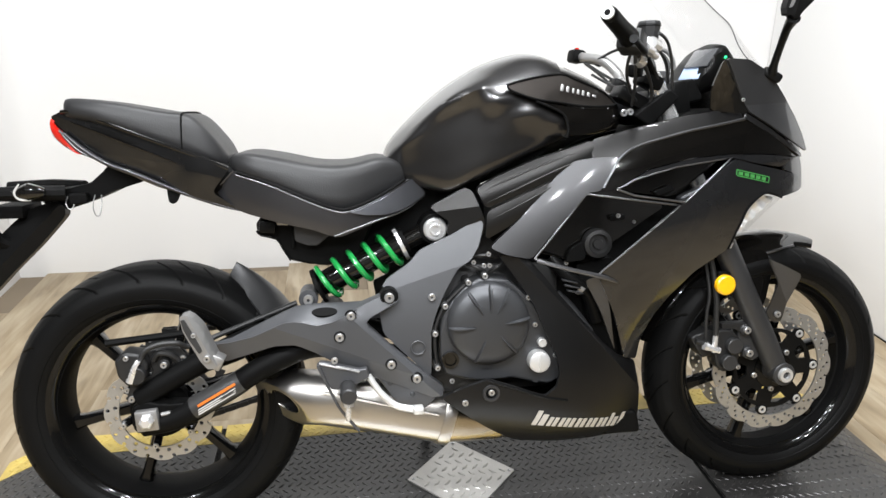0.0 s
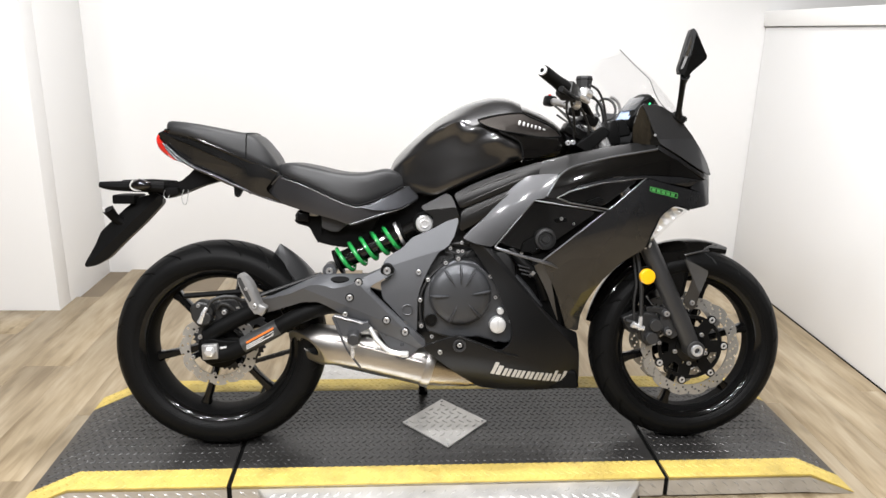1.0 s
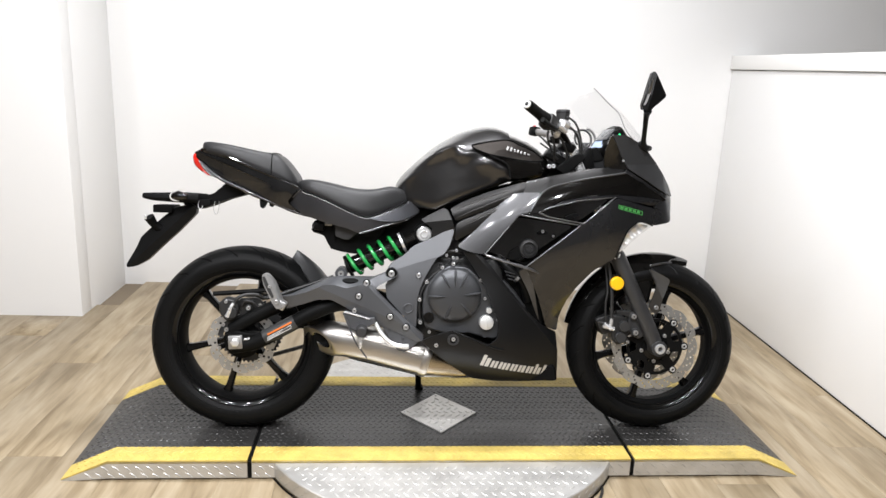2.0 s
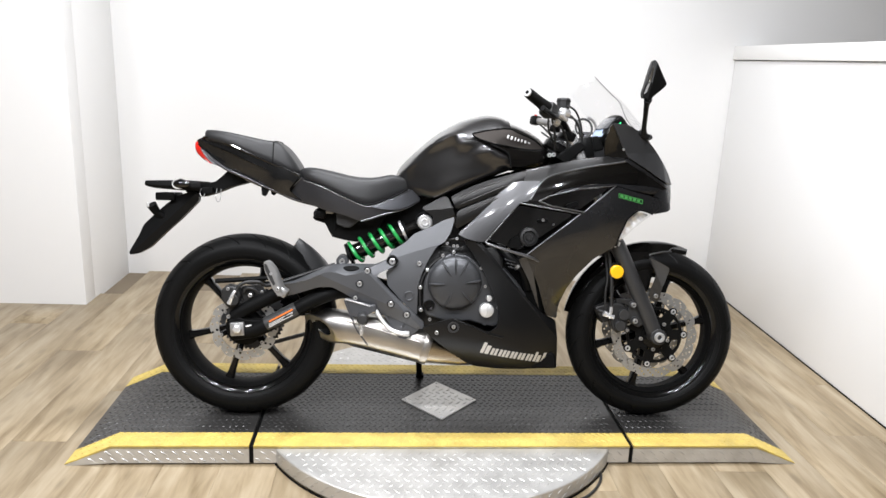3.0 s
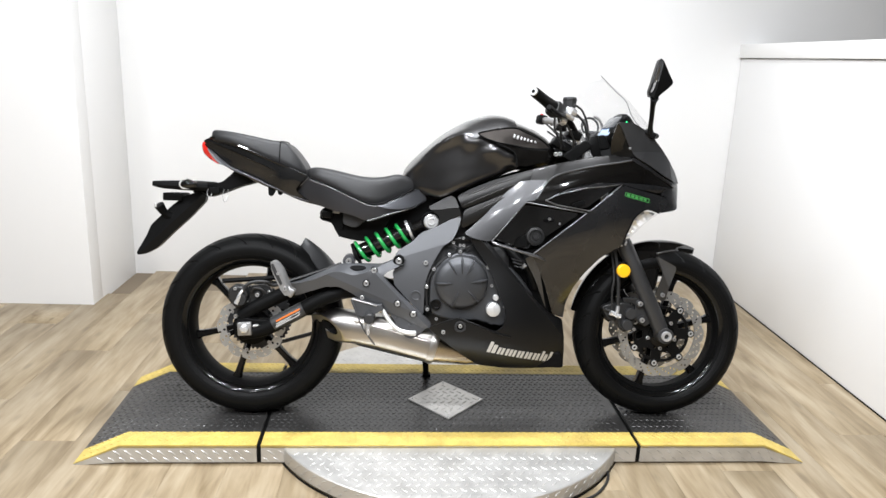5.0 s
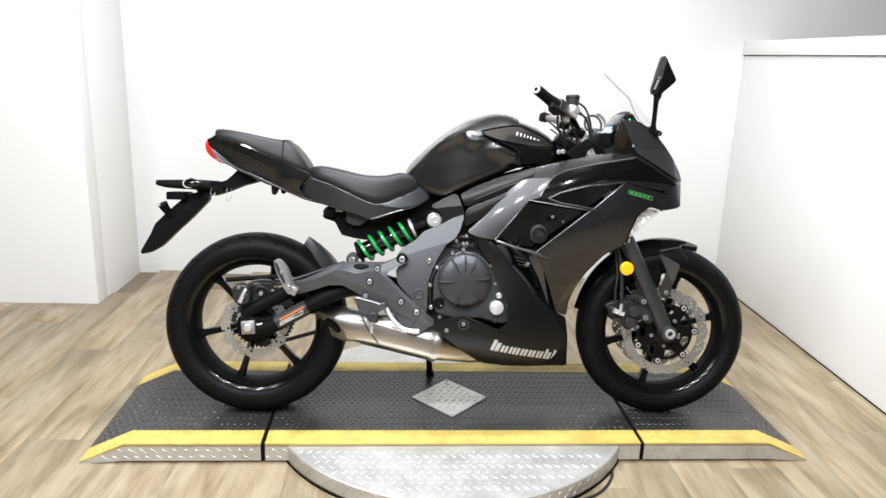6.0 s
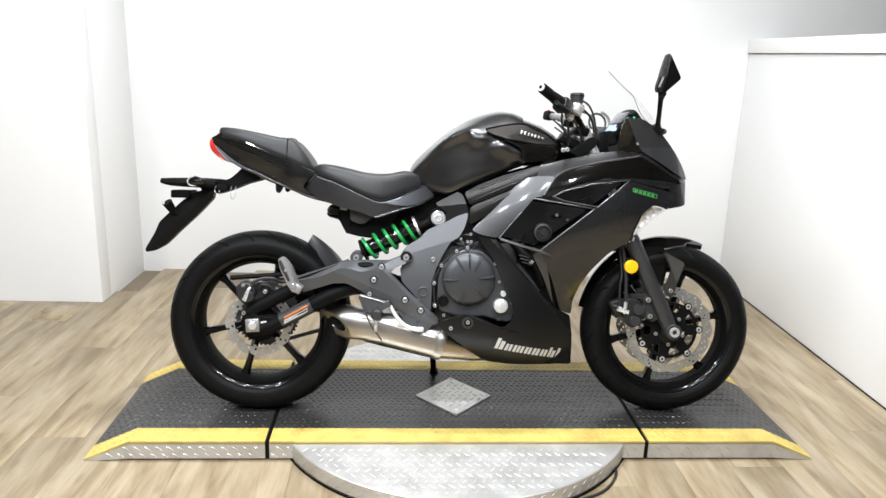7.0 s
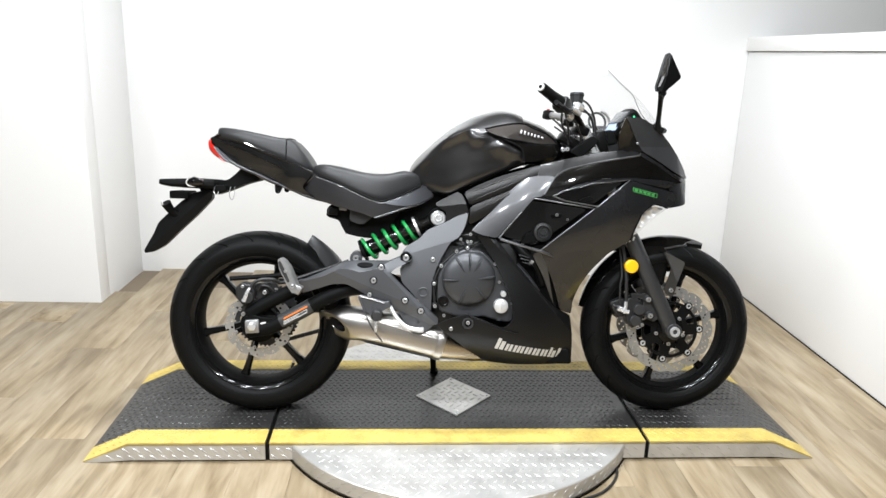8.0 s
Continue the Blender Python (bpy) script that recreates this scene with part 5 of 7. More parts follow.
half = [v for v in spline([(y, z, 0) for y, z in seat_half(0.1, 0.9215, 0.846, 0.1185)[1]], 6) if v.y > 0.842]
seam = [(0.096 + 0.010 * (1 - abs(v.x) / 0.1185), -v.x, v.y) for v in half] + [(0.096 + 0.010 * (1 - abs(v.x) / 0.1185), v.x, v.y) for v in reversed(half[:-1])]
part("seat_seam", tube(seam, 0.0018, 6, 1), MATT, rear_seat)

# grey side cover under the rider seat
sd = lay([(0.175, 0.735, -0.112), (0.193, 0.805, -0.122), (0.27, 0.765, -0.158), (0.345, 0.735, -0.166), (0.39, 0.70, -0.162), (0.43, 0.72, -0.152), (0.49, 0.745, -0.122), (0.55, 0.775, -0.090), (0.575, 0.745, -0.095), (0.49, 0.702, -0.136), (0.40, 0.668, -0.146), (0.27, 0.70, -0.140)])
pair("side_cover", [(0.150, 0.762), (0.192, 0.806), (0.209, 0.797), (0.272, 0.771), (0.345, 0.735), (0.396, 0.718), (0.430, 0.719), (0.480, 0.740), (0.545, 0.775), (0.556, 0.778), (0.580, 0.749), (0.580, 0.737), (0.527, 0.709), (0.491, 0.700), (0.397, 0.667), (0.373, 0.672), (0.345, 0.684), (0.273, 0.701), (0.200, 0.722)], sd, SIDECOV, bike, "satin dark grey side cover")
def fold(x, z):
    low = 0.716 + 0.14 * (x - 0.42)
    return sd(x, z) - max(0.002, 0.007 - 0.16 * (z - low))


# the light on this upturned corner is put into its paler paint
pair("side_cover_tip", [(0.418, 0.7175), (0.440, 0.7225), (0.487, 0.742), (0.547, 0.774), (0.556, 0.776), (0.578, 0.748), (0.576, 0.739), (0.525, 0.715), (0.490, 0.708), (0.45, 0.710)], fold, mat("side_cover_tip_lit_grey", (0.145, 0.150, 0.165), 0.36, 0.85, 0.6, 0.12, flake=0.3, grain_scale=1500), bike, "side cover corner in a lighter satin grey for the light on it", thick=0.014, roll=0.004)

# lighter grey tubes draw the highlight lines on the side cover's edges
for s in (-1, 1):
    for line, r in (([(0.196, 0.796), (0.266, 0.7735), (0.331, 0.744), (0.386, 0.7215), (0.420, 0.7195), (0.480, 0.7415), (0.543, 0.7755)], 0.0020), ([(0.386, 0.6695), (0.465, 0.695), (0.530, 0.713), (0.576, 0.739)], 0.0022), ([(0.150, 0.7635), (0.172, 0.7850), (0.1915, 0.8045)], 0.0016)):
        part("cover_edge", tube([(x, s * (-sd(x, z) + 0.0005), z) for x, z in line], r, 8, 6), GREYM, bike, "thin grey edge tube for the side cover's highlight line")

for s in (-1, 1):
    part("seat_gap", tube([(x, s * (-sd(x, z) + 0.002), z + 0.0055) for x, z in ((0.200, 0.796), (0.266, 0.7735), (0.331, 0.744), (0.386, 0.7215), (0.420, 0.7195), (0.480, 0.7415), (0.535, 0.7705))], 0.0034, 8, 6), MATT, bike, "dark gap along the lower edge of the seat")

# tail: two flanks, a spine under the seat, lamp, lower trim
tl = lay([(-0.16, 0.912, -0.060), (-0.11, 0.925, -0.088), (0.0, 0.885, -0.118), (0.10, 0.845, -0.128), (0.186, 0.81, -0.126), (-0.10, 0.845, -0.084), (0.0, 0.80, -0.102), (0.08, 0.762, -0.106), (0.15, 0.735, -0.112), (0.25, 0.705, -0.124), (-0.05, 0.865, -0.108), (0.08, 0.81, -0.120)])
tail = part("tail_spine", hull([(-0.165, [(0, 0.885), (0.04, 0.89), (0.05, 0.905), (0, 0.918)]), (-0.10, [(0, 0.85), (0.06, 0.852), (0.08, 0.918), (0, 0.925)]), (0.0, [(0, 0.80), (0.075, 0.80), (0.108, 0.885), (0, 0.90)]), (0.10, [(0, 0.755), (0.08, 0.757), (0.112, 0.842), (0, 0.86)]), (0.19, [(0, 0.72), (0.09, 0.725), (0.112, 0.805), (0, 0.815)]), (0.40, [(0, 0.68), (0.09, 0.685), (0.11, 0.72), (0, 0.74)]), (0.52, [(0, 0.69), (0.07, 0.70), (0.08, 0.74), (0, 0.755)])], 4, 12), MATT, bike, "black tail section", 50)
KEEL = ((-0.105, 0.900), (0.088, 0.821))
WEDGE = ((-0.074, 0.845), (0.088, 0.819))
ts = folded(folded(tl, *KEEL, 0.0, 0.22, 0.007), *WEDGE, 0.10, 0.10, 0.006)


def tf(x, z):
    """The flank's surface: bulging at the front, with a wedge-shaped hollow that runs out towards it."""
    k = min(1.0, max(0.0, (0.100 - x) / 0.06))
    return tl(x, z) + k * (ts(x, z) - tl(x, z)) - 0.006 * math.exp(-((x - 0.13) ** 2 + (z - 0.80) ** 2) / 0.0016)


pair("tail_flank", [(-0.163, 0.916), (-0.135, 0.927), (-0.110, 0.926), (-0.060, 0.910), (-0.007, 0.889), (0.084, 0.853), (0.139, 0.831), (0.186, 0.810), (0.147, 0.762), (0.20, 0.725), (0.156, 0.736), (0.083, 0.764), (0.000, 0.801), (-0.054, 0.822), (-0.100, 0.850), (-0.142, 0.893)], tf, TAILM, tail, "gloss black tail side panel", thick=0.008, step=0.010, folds=[KEEL, WEDGE])
rail = [(-0.135, 0.925), (-0.110, 0.924), (-0.060, 0.908), (-0.007, 0.887), (0.084, 0.851), (0.139, 0.829), (0.184, 0.809)]
groove = [(-0.120, 0.905), (-0.060, 0.8825), (0.0, 0.858), (0.086, 0.8225)]
hem = [(-0.138, 0.884), (-0.118, 0.866), (-0.098, 0.849), (-0.056, 0.823), (0.0, 0.801), (0.083, 0.765), (0.156, 0.737), (0.20, 0.724)]
lamp_strip = [(-0.147, 0.890), (-0.130, 0.868), (-0.108, 0.847), (-0.072, 0.829)]
for s in (-1, 1):
    part("flank_rail", tube([(x, s * (-tl(x, z) - 0.001), z) for x, z in rail], 0.0042, 10, 6), GLOSS, tail, "gloss black upper edge of the tail")
    part("flank_ridge", tube([(x, s * (-tf(x, z) + 0.0008), z) for x, z in groove], [0.0015, 0.0028, 0.0030, 0.0008], 10, 6), GLOSS, tail)
    part("tail_lower_trim", tube([(x, s * (-tl(x, z) - 0.002), z) for x, z in hem], [0.003, 0.0050, 0.0052, 0.005, 0.005, 0.004, 0.003, 0.002], 12, 6), SIDECOV, tail, "satin grey lower tail trim")
    part("lamp_strip", tube([(x, s * (-tl(x, z) - 0.0045), z) for x, z in lamp_strip], [0.002, 0.0040, 0.0042, 0.0012], 10, 6), GREYM, tail, "bright strip below the tail light")
    part("trim_edge", tube([(x, s * (-tl(x, z) - 0.0052), z - 0.002) for x, z in ((-0.012, 0.804), (0.010, 0.794), (0.040, 0.780), (0.058, 0.772))], [0.0008, 0.0030, 0.0028, 0.0008], 8, 6), GREYM, tail, "bright edge of the lower trim")
part("tail_light", hull([(-0.176, [(0, 0.884), (0.020, 0.887), (0.026, 0.900), (0, 0.905)]), (-0.167, [(0, 0.872), (0.044, 0.877), (0.050, 0.910), (0, 0.917)]), (-0.147, [(0, 0.855), (0.054, 0.860), (0.056, 0.892), (0, 0.912)]), (-0.123, [(0, 0.840), (0.062, 0.844), (0.060, 0.858), (0, 0.873)]), (-0.110, [(0, 0.838), (0.060, 0.840), (0.060, 0.846), (0, 0.85)])], 4, 12), RED, tail, "red tail light lens", 50)
for y in (-0.100, 0.084):
    part("luggage_hook", plate([(0.056, 0.772), (0.058, 0.7435), (0.0665, 0.7390), (0.0720, 0.7420), (0.078, 0.754), (0.084, 0.766)], y, y + 0.016, 0.002), MATT, tail, "black luggage hook")

# number plate hanger with its flap, lamp and reflector stalk
hang = part("plate_hanger", plate([(-0.062, 0.822), (-0.010, 0.796), (0.0, 0.782), (-0.056, 0.766), (-0.112, 0.742), (-0.155, 0.728), (-0.20, 0.742), (-0.205, 0.766), (-0.150, 0.772), (-0.105, 0.782), (-0.080, 0.803)], -0.045, 0.045, 0.006), MATT, bike, "black number plate hanger")
FLAP = ((-0.180, 0.725), (-0.370, 0.540))
part("flap", shell([(-0.375, 0.532), (-0.381, 0.541), (-0.352, 0.598), (-0.341, 0.632), (-0.312, 0.661), (-0.266, 0.704), (-0.227, 0.733), (-0.176, 0.748), (-0.155, 0.738), (-0.157, 0.716), (-0.211, 0.658), (-0.267, 0.605), (-0.314, 0.557), (-0.350, 0.536)], folded(lambda x, z: -0.058 + 0.03 * (x + 0.15), *FLAP, 0.25, 0.6), 0.030, 0.02, 0.004, folds=[FLAP]), SATIN, hang, "black rear flap with a folded ridge")
part("indicator_bar", tube([(-0.318, -0.085, 0.771), (-0.285, -0.085, 0.768), (-0.225, -0.082, 0.767), (-0.150, -0.060, 0.764)], [0.008, 0.013, 0.016, 0.016], 10, 4), MATT, hang)
part("indicator_bar", tube([(-0.318, 0.085, 0.771), (-0.285, 0.085, 0.768), (-0.225, 0.082, 0.767), (-0.150, 0.060, 0.764)], [0.008, 0.013, 0.016, 0.016], 10, 4), MATT, hang)
part("indicator", tube([(-0.222, -0.105, 0.768), (-0.200, -0.106, 0.772), (-0.172, -0.104, 0.770)], [0.009, 0.018, 0.008], 12, 6), GLOSS, hang, "dark folded rear indicator")
part("indicator_lens", tube([(-0.228, -0.106, 0.769), (-0.214, -0.107, 0.771)], [0.008, 0.0155], 12, 1), LENS, hang)
part("plate_lamp", block((-0.265, -0.01, 0.728), (0.062, 0.10, 0.026), 0.004), MATT, hang)
part("reflector_stalk", tube([(-0.262, -0.03, 0.655), (-0.290, -0.05, 0.672), (-0.305, -0.068, 0.700)], [0.018, 0.013, 0.017], 10, 4), MATT, hang)
part("stalk_reflector", block((-0.312, -0.082, 0.700), (0.006, 0.016, 0.014), 0.002, (0, 0, 30)), ALU, hang)
for x, z, h in ((-0.142, 0.758, 0.022), (-0.091, 0.757, 0.036)):
    pts = [(x - 0.006, -0.05, z), (x - 0.008, -0.062, z - h * 0.6), (x - 0.003, -0.066, z - h - 0.003), (x + 0.005, -0.066, z - h - 0.003), (x + 0.009, -0.062, z - h * 0.5), (x + 0.007, -0.05, z)]
    part("wire_hook", tube(pts, 0.0013, 6, 6), PEGM, hang, "thin wire hook")
part("plug_housing", plate([(-0.146, 0.762), (-0.108, 0.764), (-0.106, 0.742), (-0.142, 0.738)], -0.066, -0.044, 0.004), MATT, hang)
part("indicator_rim", tube([(-0.214, -0.112, 0.789), (-0.224, -0.112, 0.772), (-0.216, -0.112, 0.759), (-0.196, -0.112, 0.756)], [0.001, 0.0028, 0.0028, 0.001], 8, 6), PAPER, hang, "pale edge of the indicator")

# battery box under the tail
box = part("under_seat_box", plate([(0.2240, 0.690), (0.234, 0.704), (0.26, 0.708), (0.40, 0.700), (0.47, 0.69), (0.43, 0.60), (0.374, 0.595), (0.338, 0.599), (0.2905, 0.609), (0.2755, 0.636), (0.265, 0.656), (0.233, 0.664), (0.2255, 0.672)], -0.080, 0.080, 0.006), MATT, bike, "black box under the seat")
part("connector", block((0.249, -0.090, 0.686), (0.034, 0.026, 0.026), 0.004, (0, 6, 0)), SATIN, box, "black wiring connector")
part("connector_tab", block((0.280, -0.094, 0.694), (0.024, 0.018, 0.011), 0.002, (0, 4, 0)), PEGM, box, "small grey connector tab")
part("box_lip", tube([(0.2245, -0.081, 0.676), (0.2335, -0.081, 0.6655), (0.264, -0.081, 0.657), (0.2765, -0.081, 0.636), (0.2915, -0.081, 0.610)], 0.0022, 8, 2), SATIN, box)
part("box_rib", plate([(0.293, 0.690), (0.299, 0.690), (0.302, 0.640), (0.296, 0.636)], -0.090, -0.078, 0.002), MATT, box)
part("strap_plate", plate([(0.303, 0.694), (0.348, 0.690), (0.367, 0.679), (0.378, 0.668), (0.350, 0.644), (0.330, 0.645), (0.303, 0.656)], -0.112, -0.078, 0.005), FORKM, box, "dark grey cover plate")

# ---- fairing ----
fl = lay([(0.7, 0.635, -0.178), (0.779, 0.613, -0.195), (0.859, 0.8, -0.185), (0.904, 0.745, -0.211), (0.968, 0.817, -0.196), (1.004, 0.73, -0.219), (1.092, 0.717, -0.219), (0.998, 0.639, -0.221), (1.11, 0.6, -0.205), (1.16, 0.565, -0.170), (1.112, 0.504, -0.140), (1.057, 0.445, -0.118),
          (1.047, 0.355, -0.108), (1.01, 0.375, -0.150), (0.965, 0.486, -0.190), (1.323, 0.735, -0.176), (1.25, 0.66, -0.176), (1.227, 0.613, -0.165), (1.342, 0.721, -0.172), (1.4, 0.76, -0.145), (1.415, 0.82, -0.123), (1.43, 0.74, -0.118), (1.12, 0.868, -0.192), (1.25, 0.889, -0.182),
          (1, 0.845, -0.188), (1.19, 0.92, -0.185), (1.196, 1, -0.190), (1.237, 0.915, -0.190), (1.304, 0.975, -0.168), (1.317, 0.96, -0.165), (1.35, 0.95, -0.143), (1.385, 0.9, -0.128), (1.405, 0.855, -0.123), (1.3, 0.92, -0.175)], 5)
main = [(1.214, 0.808), (1.268, 0.794), (1.331, 0.781), (1.394, 0.767), (1.407, 0.757), (1.349, 0.720), (1.325, 0.728), (1.294, 0.731), (1.259, 0.704), (1.247, 0.676), (1.237, 0.650), (1.227, 0.612), (1.199, 0.594), (1.155, 0.566), (1.105, 0.508), (1.078, 0.462), (1.066, 0.430), (1.057, 0.400), (1.056, 0.352), (1.010, 0.371), (0.970, 0.480), (0.922, 0.575), (0.998, 0.637), (1.092, 0.715), (1.105, 0.722)]
FOLD = ((1.212, 0.800), (1.112, 0.600))
side_panel = pair("side_fairing", main, folded(lambda x, z: fl(x, z) - 0.003, *FOLD, 0.02, 0.04), SIDE, bike, "satin charcoal side fairing", thick=0.010, roll=0.004, folds=[FOLD])
pair("fairing_band", [(0.968, 0.815), (1.0, 0.836), (1.06, 0.853), (1.12, 0.867), (1.245, 0.890), (1.330, 0.845), (1.406, 0.806), (1.392, 0.805), (1.308, 0.815), (1.207, 0.819), (1.112, 0.812), (1.02, 0.792), (0.957, 0.753), (0.925, 0.750)], crown(lambda x, z: fl(x, z) + 0.002, (0.95, 0.785), (1.30, 0.856), 0.048, 0.005), GLOSS, bike, "gloss black upper fairing band", thick=0.012, roll=0.004, step=0.010)
# charcoal flank that turns under the black band and runs to the nose
pair("band_flank", [(0.975, 0.757), (1.02, 0.788), (1.112, 0.810), (1.207, 0.817), (1.308, 0.813), (1.388, 0.804), (1.346, 0.785), (1.268, 0.797), (1.214, 0.810), (1.150, 0.803), (1.083, 0.795), (0.993, 0.768)], folded(lambda x, z: fl(x, z) - 0.001, (0.99, 0.772), (1.39, 0.805), 0.0, 0.35), SIDE, bike, "satin charcoal flank under the black band", thick=0.010, roll=0.002, step=0.010)
# grey edge where the band meets the nose cowl
pair("band_tip", [(1.246, 0.901), (1.306, 0.870), (1.358, 0.840), (1.416, 0.812), (1.409, 0.803), (1.340, 0.838), (1.256, 0.882), (1.242, 0.890)], folded(lambda x, z: fl(x, z) - 0.002, (1.242, 0.894), (1.412, 0.807), 0.5, -0.2), BLADEM, bike, "satin grey edge strip below the nose cowl", thick=0.008, roll=0.002, step=0.008)
tp = lay([(0.916, 0.846, -0.172), (1.0, 0.87, -0.172), (1.108, 0.894, -0.170), (1.237, 0.91, -0.158), (1.25, 0.888, -0.168), (1.12, 0.868, -0.193), (1.0, 0.835, -0.193), (0.904, 0.812, -0.190)])
pair("top_strip", [(0.918, 0.852), (0.998, 0.872), (1.108, 0.896), (1.237, 0.912), (1.250, 0.890), (1.12, 0.869), (1.06, 0.855), (1.0, 0.838), (0.966, 0.818), (0.910, 0.812)], crown(lambda x, z: tp(x, z) + 0.003, (0.915, 0.831), (1.243, 0.901), 0.026, 0.0025), STRIPM, bike, "satin grey strip along the top of the fairing", step=0.008)
pair("fairing_blade", [(0.700, 0.637), (0.762, 0.695), (0.815, 0.755), (0.862, 0.807), (0.910, 0.816), (0.966, 0.818), (0.924, 0.751), (0.897, 0.747), (0.818, 0.658), (0.783, 0.614), (0.735, 0.622)], crown(lambda x, z: fl(x, z) + 0.001, (0.735, 0.628), (0.938, 0.795), 0.050, 0.0035), BLADEM, bike, "satin grey metallic fairing blade", thick=0.012, roll=0.004, step=0.009)
# grey tube on the black band paints in its highlight line
for s in (-1, 1):
    part("band_edge", tube([(x, s * (-fl(x, z) + 0.0005), z) for x, z in ((0.930, 0.757), (0.950, 0.790), (0.968, 0.816), (1.0, 0.837), (1.06, 0.854), (1.12, 0.868), (1.19, 0.880), (1.240, 0.889))], 0.0030, 10, 6), GREYM, bike, "rounded grey edge tube for the band's highlight line")
# duct openings: a slim divider, and lips in grey for their edge highlights
pair("duct_divider", [(0.894, 0.750), (0.955, 0.754), (0.994, 0.740), (1.108, 0.724), (1.094, 0.714), (1.004, 0.728), (0.899, 0.741)], lambda x, z: fl(x, z) + 0.003, GLOSS, bike, "gloss black divider between the ducts", step=0.010)
for s in (-1, 1):
    for loop in ([(0.789, 0.615), (0.84, 0.678), (0.895, 0.745), (1.004, 0.729), (1.094, 0.716), (0.998, 0.639), (0.920, 0.576)], [(0.957, 0.753), (0.993, 0.771), (1.083, 0.795), (1.211, 0.811), (1.105, 0.722), (0.994, 0.739)]):
        pts = []
        for a, b in zip(loop, loop[1:] + loop[:1]):
            for k in range(6):
                x, z = a[0] + (b[0] - a[0]) * k / 6, a[1] + (b[1] - a[1]) * k / 6
                pts.append((x, s * (-fl(x, z) - 0.001), z))
        part("duct_lip", tube(pts + pts[:1], 0.0023, 8, 1), GREYM, bike, "grey duct lip coloured for its edge highlight")
    part("duct_floor", shell([(0.80, 0.618), (0.90, 0.735), (1.08, 0.712), (0.99, 0.640), (0.92, 0.585)], lambda x, z: -0.135 - 0.35 * max(0.0, x - 0.97) + 0.1 * max(0.0, 0.87 - x), 0.006, 0.02, 0.0, s), GLOSS if s < 0 else MATT, bike, "dark floor of the lower duct")
    part("duct_floor", shell([(0.965, 0.753), (1.08, 0.788), (1.195, 0.803), (1.10, 0.728), (0.995, 0.743)], lambda x, z: -0.165 - 0.10 * max(0.0, x - 1.10), 0.006, 0.02, 0.0, s), GLOSS, bike, "dark floor of the upper duct")
    part("duct_plate", plate([(1.05, 0.742), (1.088, 0.756), (1.098, 0.746), (1.06, 0.732)], s * 0.178, s * 0.170, 0.002), MATT, bike, "dark rib in the upper duct")
for x, y, z, r in ((0.985, -0.150, 0.690, 0.005), (1.020, -0.152, 0.676, 0.004)):
    bolt(x, y, z, r * 1.3, bike)
part("duct_bracket", plate([(0.965, 0.690), (1.000, 0.694), (1.002, 0.682), (0.968, 0.678)], -0.150, -0.142, 0.002), MATT, bike)
pair("fairing_facet", [(0.902, 0.560), (0.922, 0.572), (0.942, 0.555), (0.962, 0.480), (0.984, 0.392), (0.970, 0.420), (0.940, 0.490)], lambda x, z: fl(x, z) + 0.004 + 0.55 * max(0.0, 0.944 + (0.55 - z) * 0.26 - x), BLADEM, bike, "grey inner facet of the side fairing", thick=0.006, roll=0.002, step=0.010)
for s in (-1, 1):
    part("duct_fin", tube([(x, s * (-fl(x, z) + 0.002), z) for x, z in ((0.793, 0.611), (0.86, 0.592), (0.935, 0.571), (0.968, 0.556))], [0.0035, 0.0045, 0.0050, 0.0015], 10, 6), GREYM, bike, "grey fin along the lower edge of the duct")
# belly pan
bl = lay([(0.72, 0.62, -0.176), (0.78, 0.612, -0.192), (0.82, 0.565, -0.198), (0.90, 0.474, -0.203), (0.985, 0.386, -0.170), (1.052, 0.345, -0.118), (1.06, 0.18, -0.095), (0.94, 0.185, -0.135), (0.843, 0.184, -0.135), (0.747, 0.198, -0.140), (0.645, 0.284, -0.200), (0.60, 0.325, -0.205), (0.69, 0.365, -0.216), (0.81, 0.324, -0.222), (0.785, 0.527, -0.185), (0.837, 0.38, -0.205), (0.80, 0.27, -0.218), (0.95, 0.27, -0.178), (1.02, 0.25, -0.130)])
belly_line = [(0.719, 0.622), (0.779, 0.612), (0.80, 0.59), (0.845, 0.535), (0.898, 0.474), (0.945, 0.424), (0.992, 0.380), (1.040, 0.354), (1.055, 0.345), (1.060, 0.26), (1.066, 0.180), (0.94, 0.184), (0.843, 0.186), (0.760, 0.196), (0.70, 0.240), (0.645, 0.284), (0.589, 0.330), (0.64, 0.352), (0.689, 0.368), (0.745, 0.348), (0.81, 0.322), (0.835, 0.340), (0.842, 0.370), (0.836, 0.405), (0.815, 0.455), (0.785, 0.527)]
PANFOLD = ((0.769, 0.603), (0.982, 0.371))
belly = pair("belly_pan", belly_line, folded(bl, *PANFOLD, 0.7, 0.0), BELLYM, bike, "satin black belly pan", thick=0.010, roll=0.004, folds=[PANFOLD])
part("pan_bottom", plate([(0.74, 0.205), (0.85, 0.188), (1.06, 0.184), (1.05, 0.24), (0.75, 0.25)], -0.135, 0.135, 0.01), MATT, bike)
part("pan_crease", tube([(x, bl(x, z) - 0.0005, z) for x, z in ((0.689, 0.366), (0.745, 0.346), (0.81, 0.320), (0.86, 0.306))], 0.0035, 8, 6), SATIN, belly)
bolt(0.640, bl(0.640, 0.318) - 0.002, 0.318, 0.0085, belly)
y = bl(0.694, 0.338)
plug = part("pan_plug", lathe([(0.0115, y - 0.001), (0.013, y - 0.004), (0.0175, y - 0.004), (0.0185, y), (0.0185, y + 0.004), (0.0115, y + 0.004)], 0.694, 0.338, 28), FORKM, belly, "dark grey ring round the fixing hole")
